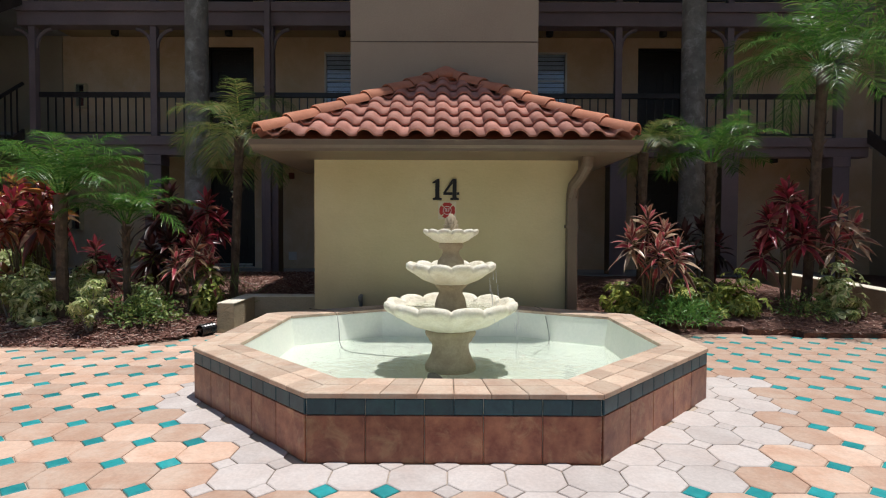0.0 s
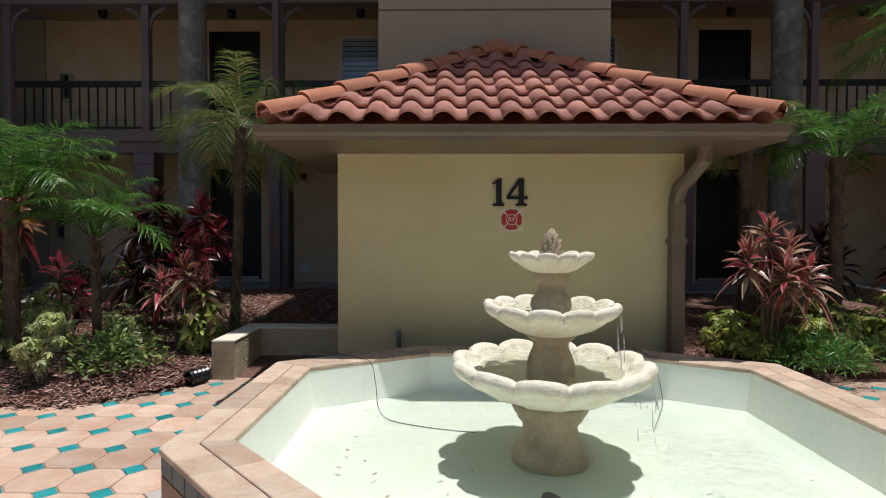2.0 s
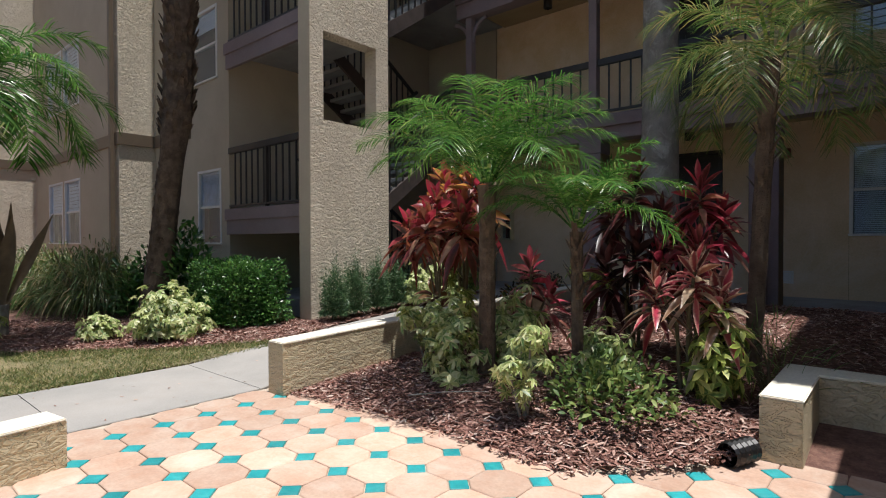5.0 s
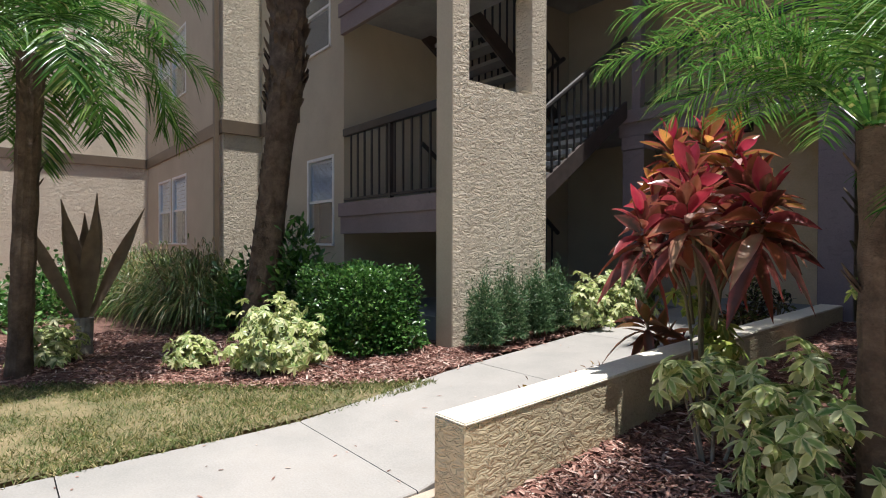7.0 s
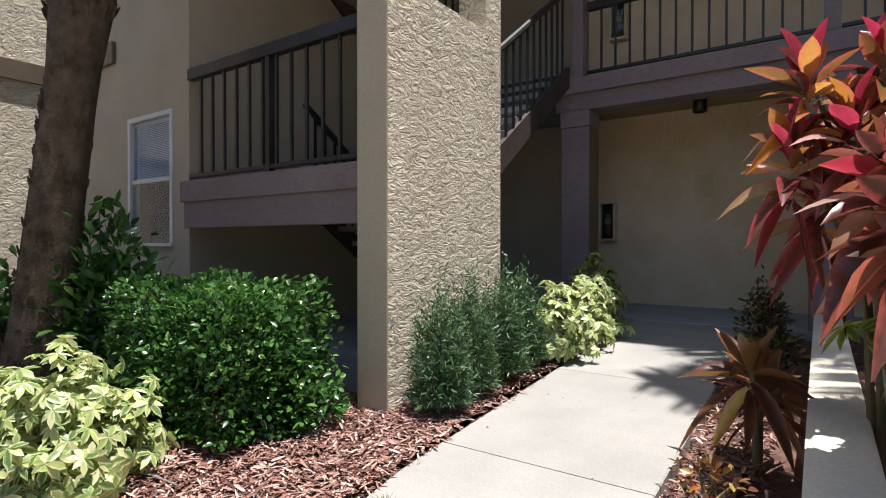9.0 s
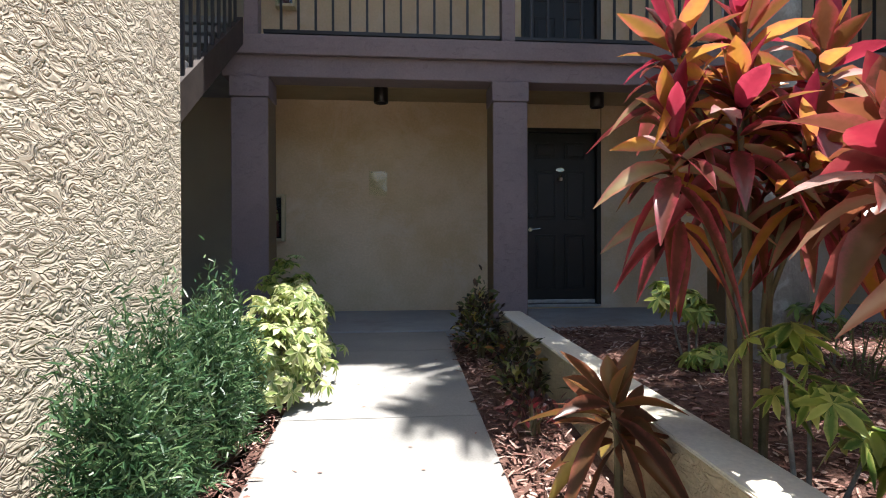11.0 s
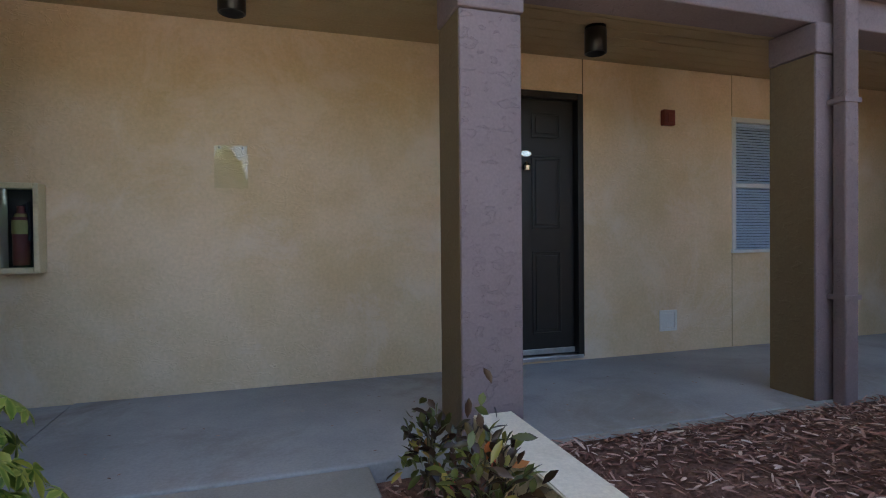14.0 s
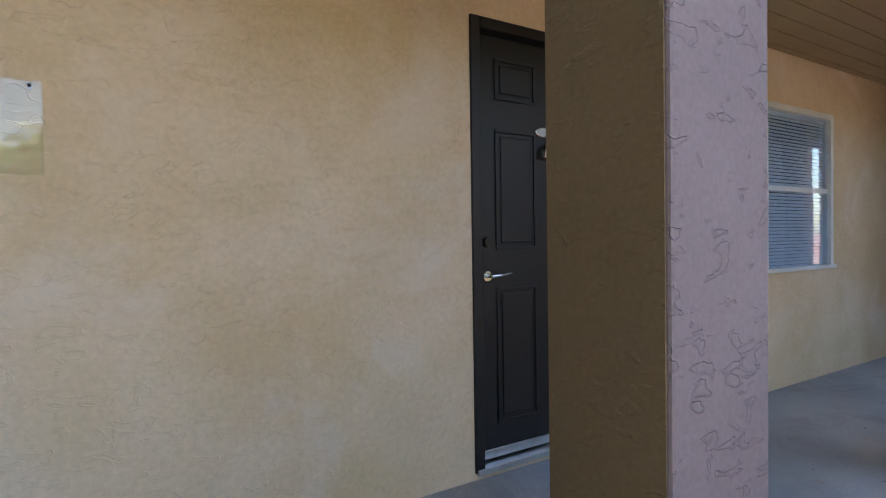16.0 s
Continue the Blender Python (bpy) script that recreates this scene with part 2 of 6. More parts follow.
M_GRASS = leafy("grass_blades", [(0.0, (0.08, 0.13, 0.03)), (0.4, (0.15, 0.20, 0.055)), (0.7, (0.28, 0.27, 0.10)), (0.88, (0.46, 0.38, 0.18)), (1.0, (0.58, 0.49, 0.28))], 0.6, 0.3)
M_PALM = leafy("palm_green", [(0.0, (0.03, 0.10, 0.02)), (0.45, (0.075, 0.20, 0.035)), (0.8, (0.14, 0.30, 0.06)), (0.94, (0.24, 0.40, 0.10)), (1.0, (0.36, 0.38, 0.13))], 0.25, 0.38)
M_ARECA = leafy("areca_green_straw", [(0.0, (0.05, 0.10, 0.025)), (0.45, (0.11, 0.18, 0.045)), (0.75, (0.20, 0.22, 0.07)), (0.9, (0.30, 0.22, 0.11)), (1.0, (0.40, 0.31, 0.17))], 0.4, 0.3)
M_PALMGOLD = leafy("palm_olive_gold", [(0.0, (0.06, 0.13, 0.03)), (0.45, (0.13, 0.22, 0.05)), (0.75, (0.26, 0.29, 0.09)), (0.92, (0.40, 0.33, 0.12)), (1.0, (0.48, 0.34, 0.14))], 0.35, 0.35)
M_TI = leafy("cordyline_wine", [(0.0, (0.035, 0.016, 0.013)), (0.2, (0.12, 0.03, 0.026)), (0.36, (0.27, 0.035, 0.045)), (0.5, (0.50, 0.04, 0.085)), (0.6, (0.62, 0.10, 0.15)), (0.7, (0.22, 0.085, 0.05)), (0.82, (0.42, 0.18, 0.11)), (0.92, (0.62, 0.40, 0.31)), (1.0, (0.10, 0.03, 0.03))], 0.28, 0.38, margin=(0.60, 0.12, 0.16), amount=0.5)
M_TIRUST = leafy("cordyline_rust", [(0.0, (0.04, 0.018, 0.014)), (0.18, (0.16, 0.055, 0.035)), (0.32, (0.40, 0.14, 0.06)), (0.44, (0.20, 0.04, 0.04)), (0.56, (0.52, 0.035, 0.075)), (0.66, (0.14, 0.05, 0.035)), (0.76, (0.22, 0.15, 0.055)), (0.88, (0.48, 0.28, 0.20)), (1.0, (0.70, 0.50, 0.44))], 0.24, 0.4, margin=(0.50, 0.10, 0.10), amount=0.45)
M_TICREAM = leafy("cordyline_cream", [(0.0, (0.05, 0.02, 0.015)), (0.2, (0.17, 0.03, 0.035)), (0.34, (0.48, 0.04, 0.08)), (0.48, (0.58, 0.11, 0.14)), (0.6, (0.28, 0.12, 0.06)), (0.8, (0.60, 0.42, 0.27)), (1.0, (0.80, 0.66, 0.47))], 0.3, 0.33, margin=(0.74, 0.56, 0.42), amount=0.65)
# Darkened leaf colours: the back clumps' shade is in them; one croton shares them.
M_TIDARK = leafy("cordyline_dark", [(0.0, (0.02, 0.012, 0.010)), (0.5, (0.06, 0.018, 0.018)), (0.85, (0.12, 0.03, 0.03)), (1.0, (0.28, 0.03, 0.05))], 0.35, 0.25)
M_CROTON = leafy("croton_leaf", [(0.0, (0.02, 0.012, 0.010)), (0.35, (0.06, 0.03, 0.018)), (0.6, (0.07, 0.085, 0.025)), (0.85, (0.14, 0.17, 0.04)), (0.93, (0.40, 0.32, 0.08)), (1.0, (0.45, 0.07, 0.05))], 0.3, 0.3)
M_TIFIRE = leafy("cordyline_flame", [(0.0, (0.045, 0.018, 0.014)), (0.12, (0.16, 0.045, 0.03)), (0.24, (0.26, 0.14, 0.04)), (0.36, (0.58, 0.27, 0.05)), (0.46, (0.68, 0.38, 0.08)), (0.54, (0.46, 0.035, 0.085)), (0.64, (0.26, 0.035, 0.045)), (0.74, (0.14, 0.06, 0.035)), (0.84, (0.40, 0.30, 0.15)), (0.93, (0.62, 0.52, 0.36)), (1.0, (0.74, 0.50, 0.46))], 0.24, 0.45, margin=(0.60, 0.07, 0.12), amount=0.5)
M_TIBRONZE = leafy("cordyline_bronze", [(0.0, (0.07, 0.03, 0.018)), (0.4, (0.16, 0.075, 0.03)), (0.75, (0.28, 0.17, 0.05)), (1.0, (0.50, 0.38, 0.10))], 0.33, 0.35, margin=(0.38, 0.10, 0.06), amount=0.45)
M_VARI = leafy("variegated_leaf", [(0.0, (0.09, 0.18, 0.045)), (0.35, (0.25, 0.35, 0.09)), (0.7, (0.50, 0.55, 0.20)), (1.0, (0.76, 0.75, 0.44))], 0.4, 0.3, margin=(0.78, 0.77, 0.44), amount=0.62)
M_LIME = leafy("lime_leaf", [(0.0, (0.07, 0.15, 0.025)), (0.4, (0.19, 0.29, 0.05)), (0.8, (0.42, 0.48, 0.10)), (1.0, (0.62, 0.60, 0.18))], 0.4, 0.3, margin=(0.62, 0.62, 0.18), amount=0.6)
M_HEDGE = leafy("hedge_leaf", [(0.0, (0.025, 0.075, 0.018)), (0.5, (0.06, 0.155, 0.035)), (0.88, (0.12, 0.27, 0.06)), (1.0, (0.24, 0.40, 0.11))], 0.3, 0.28)
M_PODO = leafy("podocarpus_leaf", [(0.0, (0.03, 0.085, 0.035)), (0.6, (0.08, 0.165, 0.065)), (1.0, (0.20, 0.29, 0.13))], 0.4, 0.25)
M_FERN = leafy("fern_leaf", [(0.0, (0.05, 0.15, 0.03)), (0.6, (0.11, 0.27, 0.05)), (1.0, (0.20, 0.38, 0.09))], 0.45, 0.3)
M_SAGE = leafy("dusty_green_leaf", [(0.0, (0.07, 0.13, 0.035)), (0.6, (0.17, 0.27, 0.07)), (1.0, (0.36, 0.42, 0.14))], 0.45, 0.3)
M_SPEAR = leafy("dry_brown_blade", [(0.0, (0.12, 0.09, 0.06)), (1.0, (0.24, 0.18, 0.12))], 0.7, 0.15)
M_GLASS, *_ = glassy("window_glass", (0.88, 0.94, 1.0), 0.9, 0.97)
M_ACRYLIC, *_ = glassy("acrylic_plate", (1, 1, 0.98), 0.95, 0.97, 0.038)
M_WATER, water_nt, water_gl, water_fr = glassy("shallow_water", (0.97, 1.0, 0.97), 1.0, 0.97, 0.02)
wb = water_nt.nodes.new("ShaderNodeBump")
wb.inputs["Strength"].default_value, wb.inputs["Distance"].default_value = 0.35, 0.02
water_nt.links.new(noise_tex(water_nt, 9, 3, 0.5, 0.8), wb.inputs["Height"])
water_nt.links.new(wb.outputs[0], water_gl.inputs["Normal"])
water_nt.links.new(wb.outputs[0], water_fr.inputs["Normal"])


# ---- building blocks ----
def thing(name, at, label, category, group="", kind=""):
    """An Empty at a thing's base, under which its parts hang."""
    ob = new(name)
    ob.matrix_basis = Matrix.Translation(at)
    ob.empty_display_size = 0.1
    return tagged(ob, label, category, group, kind)


def hang(ob, parent):
    ob.parent = parent
    ob.matrix_parent_inverse = parent.matrix_basis.inverted() if parent.parent is None else Matrix()
    return ob


def part(name, bm, material, parent=None, label="", smooth=False):
    """Links a bmesh, in world coordinates, as one mesh object under a thing or a part."""
    me = bpy.data.meshes.new(name)
    bmesh.ops.recalc_face_normals(bm, faces=bm.faces)
    if smooth:
        for f in bm.faces:
            f.smooth = True
    bm.to_mesh(me)
    bm.free()
    me.materials.append(material)
    ob = new(name, me)
    if label:
        ob["label"] = label
    return hang(ob, parent) if parent else ob


def raw(name, verts, faces, material, parent=None, smooth=False, label="", across=None):
    me = bpy.data.meshes.new(name)
    me.from_pydata([tuple(v) for v in verts], [], [tuple(f) for f in faces])
    me.materials.append(material)
    if smooth:
        me.polygons.foreach_set("use_smooth", [True] * len(me.polygons))
    if across is not None:
        at = me.attributes.new("across", "FLOAT", "POINT")
        at.data.foreach_set("value", across)
    me.update()
    ob = new(name, me)
    if label:
        ob["label"] = label
    return hang(ob, parent) if parent else ob


def box(x0, x1, y0, y1, z0, z1, bevel=0.0, bm=None):
    b = bmesh.new()
    bmesh.ops.create_cube(b, size=1.0)
    for v in b.verts:
        v.co = ((x0 + x1) / 2 + v.co.x * (x1 - x0), (y0 + y1) / 2 + v.co.y * (y1 - y0), (z0 + z1) / 2 + v.co.z * (z1 - z0))
    if bevel:
        bmesh.ops.bevel(b, geom=b.edges[:], offset=bevel, segments=2, affect="EDGES", profile=0.5)
    if bm is None:
        return b
    joined(bm, b)
    return bm


def joined(bm, other):
    me = bpy.data.meshes.new("joining")
    other.to_mesh(me)
    other.free()
    bm.from_mesh(me)
    bpy.data.meshes.remove(me)
    return bm


def tube(points, radii, sides=10, cap=True, bm=None):
    """A round bar along points, with a radius at each."""
    bm = bm or bmesh.new()
    pts = [Vector(p) for p in points]
    if not hasattr(radii, "__len__"):
        radii = [radii] * len(pts)
    rings = []
    for i, p in enumerate(pts):
        d = (pts[min(i + 1, len(pts) - 1)] - pts[max(i - 1, 0)]).normalized()
        q = d.to_track_quat("Z", "Y")
        rings.append([bm.verts.new(p + q @ Vector((math.cos(a) * radii[i], math.sin(a) * radii[i], 0)))
                      for a in (2 * math.pi * k / sides for k in range(sides))])
    for r0, r1 in zip(rings, rings[1:]):
        for k in range(sides):
            bm.faces.new((r0[k], r0[(k + 1) % sides], r1[(k + 1) % sides], r1[k]))
    if cap:
        bm.faces.new(rings[0][::-1])
        bm.faces.new(rings[-1])
    return bm


def lathe(cx, cy, profile, sides=32, wave=None, bm=None):
    """A turned shape from (radius, height) pairs; wave(angle, i) scales a ring's radius and lifts it."""
    bm = bm or bmesh.new()
    rings = []
    for i, (r, z) in enumerate(profile):
        ring = []
        for k in range(sides):
            a = 2 * math.pi * k / sides
            s, lift = wave(a, i) if wave else (1, 0)
            ring.append(bm.verts.new((cx + math.cos(a) * r * s, cy + math.sin(a) * r * s, z + lift)))
        rings.append(ring)
    for r0, r1 in zip(rings, rings[1:]):
        for k in range(sides):
            bm.faces.new((r0[k], r0[(k + 1) % sides], r1[(k + 1) % sides], r1[k]))
    bm.faces.new(rings[0][::-1])
    bm.faces.new(rings[-1])
    return bm


def prism(outline, z0, z1, bm=None):
    """An upright block on an outline of (x, y)."""
    bm = bm or bmesh.new()
    lo = [bm.verts.new((x, y, z0)) for x, y in outline]
    hi = [bm.verts.new((x, y, z1)) for x, y in outline]
    n = len(outline)
    bm.faces.new(lo[::-1])
    bm.faces.new(hi)
    for i in range(n):
        bm.faces.new((lo[i], lo[(i + 1) % n], hi[(i + 1) % n], hi[i]))
    return bm


def plate(outline, y0, y1):
    """A block on an upright outline of (x, z), between two depths."""
    bm = bmesh.new()
    a = [bm.verts.new((x, y0, z)) for x, z in outline]
    b = [bm.verts.new((x, y1, z)) for x, z in outline]
    n = len(outline)
    bm.faces.new(a)
    bm.faces.new(b[::-1])
    for i in range(n):
        bm.faces.new((a[i], b[i], b[(i + 1) % n], a[(i + 1) % n]))
    return bm


def holed(axis, u0, u1, z0, z1, d0, d1, holes=()):
    """A wall with thickness d0..d1 along x (axis 'x') or y, and openings (u0, u1, z0, z1) cut through it."""
    us = sorted({u0, u1, *[h[0] for h in holes], *[h[1] for h in holes]})
    zs = sorted({z0, z1, *[h[2] for h in holes], *[h[3] for h in holes]})
    solid = {}
    for i in range(len(us) - 1):
        for j in range(len(zs) - 1):
            cu, cz = (us[i] + us[i + 1]) / 2, (zs[j] + zs[j + 1]) / 2
            solid[i, j] = not any(h[0] < cu < h[1] and h[2] < cz < h[3] for h in holes)
    bm, cache = bmesh.new(), {}

    def v(i, d, j):
        k = (i, d, j)
        if k not in cache:
            depth = d1 if d else d0
            cache[k] = bm.verts.new((us[i], depth, zs[j]) if axis == "x" else (depth, us[i], zs[j]))
        return cache[k]

    for (i, j), s in solid.items():
        if not s:
            continue
        for d in (0, 1):
            bm.faces.new((v(i, d, j), v(i + 1, d, j), v(i + 1, d, j + 1), v(i, d, j + 1)))
        for (a, b), (p, q) in {(i - 1, j): ((i, j), (i, j + 1)), (i + 1, j): ((i + 1, j), (i + 1, j + 1)),
                               (i, j - 1): ((i, j), (i + 1, j)), (i, j + 1): ((i, j + 1), (i + 1, j + 1))}.items():
            if not solid.get((a, b), False):
                bm.faces.new((v(p[0], 0, p[1]), v(q[0], 0, q[1]), v(q[0], 1, q[1]), v(p[0], 1, p[1])))
    return bm


def leaves(base, way, up, length, width, shape, droop=0.2, fold=0.15):
    """Many leaves at once: arrays of base points, directions, upper sides, lengths and widths; shape gives the width along the leaf.
    Returns vertices and faces; each leaf is folded along its midrib and droops towards its tip."""
    base, way, up = (np.asarray(a, float).reshape(-1, 3) for a in (base, way, up))
    n, seg = len(base), len(shape)
    length, width, droop = (np.broadcast_to(np.asarray(a, float), (n,)) for a in (length, width, droop))
    way = way / np.linalg.norm(way, axis=1, keepdims=True)
    side = np.cross(way, up)
    side /= np.linalg.norm(side, axis=1, keepdims=True) + 1e-9
    top = np.cross(side, way)
    verts = np.zeros((n, seg, 3, 3))
    for s, w in enumerate(shape):
        t = s / (seg - 1)
        mid = base + way * (length * t)[:, None] + np.array([0, 0, -1.0]) * (droop * length * t * t)[:, None]
        half = side * (width * w / 2)[:, None]
        lift = top * (width * w * fold)[:, None]
        verts[:, s, 0], verts[:, s, 1], verts[:, s, 2] = mid - half + lift, mid, mid + half + lift
    quads = np.array([(s * 3 + k, s * 3 + k + 1, s * 3 + k + 4, s * 3 + k + 3) for s in range(seg - 1) for k in (0, 1)])
    faces = (quads[None] + (np.arange(n) * seg * 3)[:, None, None]).reshape(-1, 4)
    return verts.reshape(-1, 3), faces


def merged(sets):
    vs, fs, n = [], [], 0
    for v, f in sets:
        vs.append(v)
        fs.append(np.asarray(f) + n)
        n += len(v)
    return np.concatenate(vs), np.concatenate(fs)


def foliage(name, sets, material, parent, label=""):
    v, f = merged(sets)
    return raw(name, v.tolist(), f.tolist(), material, parent, True, label, np.tile([1.0, 0.0, 1.0], len(v) // 3))


BROAD = (0.25, 0.75, 1.0, 0.9, 0.55, 0.04)
OVAL = (0.1, 0.9, 0.95, 0.05)
STRAP = (0.5, 1.0, 0.8, 0.05)
STRIP = (0.7, 1.0, 0.1)
rnd = np.random.RandomState(7)


def ground_z(x, y):
    return min(max(0.068 * (y - 5.4), 0.0), 0.34)

# ---- ground ----
def make_ground():
    xs = [-600, -60] + [round(-22 + 0.5 * i, 2) for i in range(89)] + [60, 600]
    ys = [-600, -60] + [round(-8 + 0.4 * i, 2) for i in range(51)] + [60, 600]
    verts = [(x, y, ground_z(x, y) - 0.06 + (0.02 * math.sin(x * 2.1) * math.cos(y * 1.7) if abs(x) < 21 else 0)) for y in ys for x in xs]
    n = len(xs)
    faces = [(j * n + i, j * n + i + 1, (j + 1) * n + i + 1, (j + 1) * n + i) for j in range(len(ys) - 1) for i in range(n - 1)]
    return tagged(raw("ground", verts, faces, M_MULCH, None, True), "dark brown mulched soil around the beds", "ground", kind="structure")


make_ground()


def bed(name, outline, rise, material, label):
    """A planting bed: a mounded sheet on an outline, filled in rows."""
    xs0, xs1 = min(p[0] for p in outline), max(p[0] for p in outline)
    ys0, ys1 = min(p[1] for p in outline), max(p[1] for p in outline)

    def inside(x, y):
        c = False
        for (ax, ay), (bx, by) in zip(outline, outline[1:] + outline[:1]):
            if (ay > y) != (by > y) and x < (bx - ax) * (y - ay) / (by - ay) + ax:
                c = not c
        return c

    def edge(x, y):
        return min((Vector((x, y)) - geo_near((x, y), a, b)).length for a, b in zip(outline, outline[1:] + outline[:1]))

    step = 0.14
    verts, index, faces = [], {}, []
    nx, ny = int((xs1 - xs0) / step) + 2, int((ys1 - ys0) / step) + 2
    for j in range(ny):
        for i in range(nx):
            x, y = xs0 + i * step, ys0 + j * step
            if inside(x, y):
                e = edge(x, y)
                h = ground_z(x, y) + rise * min(1, max(0, e - 0.1) / 0.6) + 0.010 + 0.02 * noise.noise((x * 3, y * 3, 0)) * min(1, e / 0.3)
                index[i, j] = len(verts)
                verts.append((x, y, h))
    for (i, j), a in index.items():
        q = [(i, j), (i + 1, j), (i + 1, j + 1), (i, j + 1)]
        if all(k in index for k in q):
            faces.append([index[k] for k in q])
    count = {}
    for q in faces:
        for a, c in zip(q, q[1:] + q[:1]):
            count[min(a, c), max(a, c)] = count.get((min(a, c), max(a, c)), 0) + 1
    for (a, c), m in list(count.items()):
        if m == 1:
            k5 = len(verts)
            verts += [(verts[a][0], verts[a][1], -0.05), (verts[c][0], verts[c][1], -0.05)]
            faces.append([a, c, k5 + 1, k5])
    ob = tagged(raw(name, verts, faces, material, None, True), label, "planting bed", kind="structure")
    return ob, inside, edge


def geo_near(p, a, b):
    p, a, b = Vector(p), Vector(a), Vector(b)
    t = max(0, min(1, (p - a).dot(b - a) / max((b - a).length_squared, 1e-9)))
    return a + (b - a) * t


BED_WEST = [(-5.75, 5.40), (-4.9, 5.5), (-4.2, 5.52), (-3.4, 5.5), (-2.95, 5.85), (-2.7, 6.25), (-2.7, 7.35), (-1.6, 7.4), (-1.6, 10.8), (-5.75, 10.8)]
BED_EAST = [(2.2, 6.7), (3.2, 6.45), (4.0, 6.2), (5.2, 6.2), (5.8, 6.3), (5.8, 10.55), (1.6, 10.55), (1.6, 6.75)]
BED_STRIP = [(-6.4, 6.9), (-6.04, 5.9), (-6.04, 10.5), (-6.42, 10.5)]
BED_FAR = [(-7.5, 6.35), (-8.0, 5.75), (-8.7, 5.1), (-9.4, 4.2), (-10.2, 2.0), (-19.5, 2.0), (-19.5, 6.7), (-13.6, 6.7), (-13.5, 7.35), (-8.3, 7.3), (-7.52, 9.9), (-7.52, 7.0)]
bed_w, in_w, edge_w = bed("mulch_bed_1", BED_WEST, 0.10, M_MULCH, "bed of reddish brown bark mulch beside the patio")
bed_e, in_e, edge_e = bed("mulch_bed_2", BED_EAST, 0.10, M_MULCH, "bed of reddish brown bark mulch beside the patio")
bed_s, in_s, edge_s = bed("mulch_bed_3", BED_STRIP, 0.01, M_MULCH, "narrow mulched strip between path and low wall")
bed_f, in_f, edge_f = bed("mulch_bed_4", BED_FAR, 0.03, M_MULCH, "mulched bed along the apartment wall")
BED_COL = [(-7.52, 7.0), (-7.52, 9.95), (-8.0, 9.95), (-8.0, 7.2), (-8.3, 7.0)]
bed_c, in_c, edge_c = bed("mulch_bed_5", BED_COL, 0.02, M_MULCH, "mulched strip at the stair wall's foot")
LAWN = [(-7.34, 6.45), (-7.7, 6.15), (-8.1, 5.65), (-8.8, 5.0), (-9.5, 4.1), (-10.3, 1.9), (-12, -6), (-7.34, -6)]
lawn_ob, in_l, edge_l = bed("lawn", LAWN, 0.01, M_SOIL, "patchy lawn with dry yellow spots beside the path")


def scatter_chips(name, inside, edge, count, area, rise, parent_label, reach=0.0):
    """Loose bark chips: small tilted slivers on a bed."""
    base, way, up, ln, wd = [], [], [], [], []
    x0, x1, y0, y1 = area
    r = np.random.RandomState(len(name) + count)
    while len(base) < count:
        x, y = r.uniform(x0, x1), r.uniform(y0, y1)
        ok = inside(x, y)
        if not ok and reach and r.rand() < 0.5:
            ok = edge(x, y) < reach * r.rand() ** 2
            e = 0
        elif ok:
            e = edge(x, y)
        if not ok:
            continue
        base.append((x, y, ground_z(x, y) + (rise * min(1, max(0, e - 0.1) / 0.6) + 0.014 if e else 0.012) + r.rand() * 0.018))
        a = r.rand() * 6.283
        way.append((math.cos(a), math.sin(a), r.normal() * 0.22))
        up.append((r.normal() * 0.35, r.normal() * 0.35, 1))
        ln.append(r.uniform(0.02, 0.075))
        wd.append(r.uniform(0.006, 0.018))
    v, f = leaves(base, way, up, ln, wd, (0.6, 1.0, 0.5), 0.02, 0.25)
    ob = raw(name, v.tolist(), f.tolist(), M_CHIP)
    return tagged(ob, parent_label, "mulch", kind="stuff")


scatter_chips("bark_chips", in_w, edge_w, 21000, (-5.9, -1.5, 5.3, 10.68), 0.10, "loose reddish brown bark chips on the bed", 0.10)
scatter_chips("bark_chips", in_e, edge_e, 4500, (1.6, 5.9, 6.0, 9.0), 0.10, "loose reddish brown bark chips on the bed", 0.08)
scatter_chips("bark_chips", in_s, edge_s, 1600, (-6.5, -6.0, 5.8, 10.5), 0.01, "loose bark chips in the narrow strip", 0.04)
scatter_chips("bark_chips", in_f, edge_f, 15000, (-12.0, -7.4, 2.6, 8.0), 0.03, "loose bark chips beside the lawn", 0.08)
scatter_chips("bark_chips", in_f, edge_f, 12000, (-9.6, -7.4, 4.4, 7.4), 0.03, "fine bark chips around the clipped hedge", 0.05)
scatter_chips("bark_chips", in_w, edge_w, 9000, (-5.8, -2.6, 5.4, 6.8), 0.10, "fine bark chips at the bed's front", 0.04)
scatter_chips("bark_chips", in_c, edge_c, 2200, (-8.2, -7.4, 7.0, 10.0), 0.02, "loose bark chips at the stair wall's foot", 0.04)


def make_grass():
    base, way, ln = [], [], []
    r = np.random.RandomState(3)
    while len(base) < 42000:
        x, y = r.uniform(-10, -7.28), r.uniform(1.5, 6.6)
        if in_l(x, y) or edge_l(x, y) < 0.05:
            patch = noise.noise((x * 1.3, y * 1.3, 4))
            if patch < -0.25 and r.rand() < 0.7:
                continue
            base.append((x, y, ground_z(x, y) + 0.01))
            way.append((r.normal() * 0.5, r.normal() * 0.5, 0.8))
            ln.append(r.uniform(0.03, 0.075))
    up = r.normal(size=(len(base), 3))
    v, f = leaves(base, way, up, ln, 0.008, (1.0, 0.1), 0.3, 0.1)
    tagged(raw("grass", v.tolist(), f.tolist(), M_GRASS), "short patchy green and straw coloured grass", "grass", kind="stuff")


make_grass()


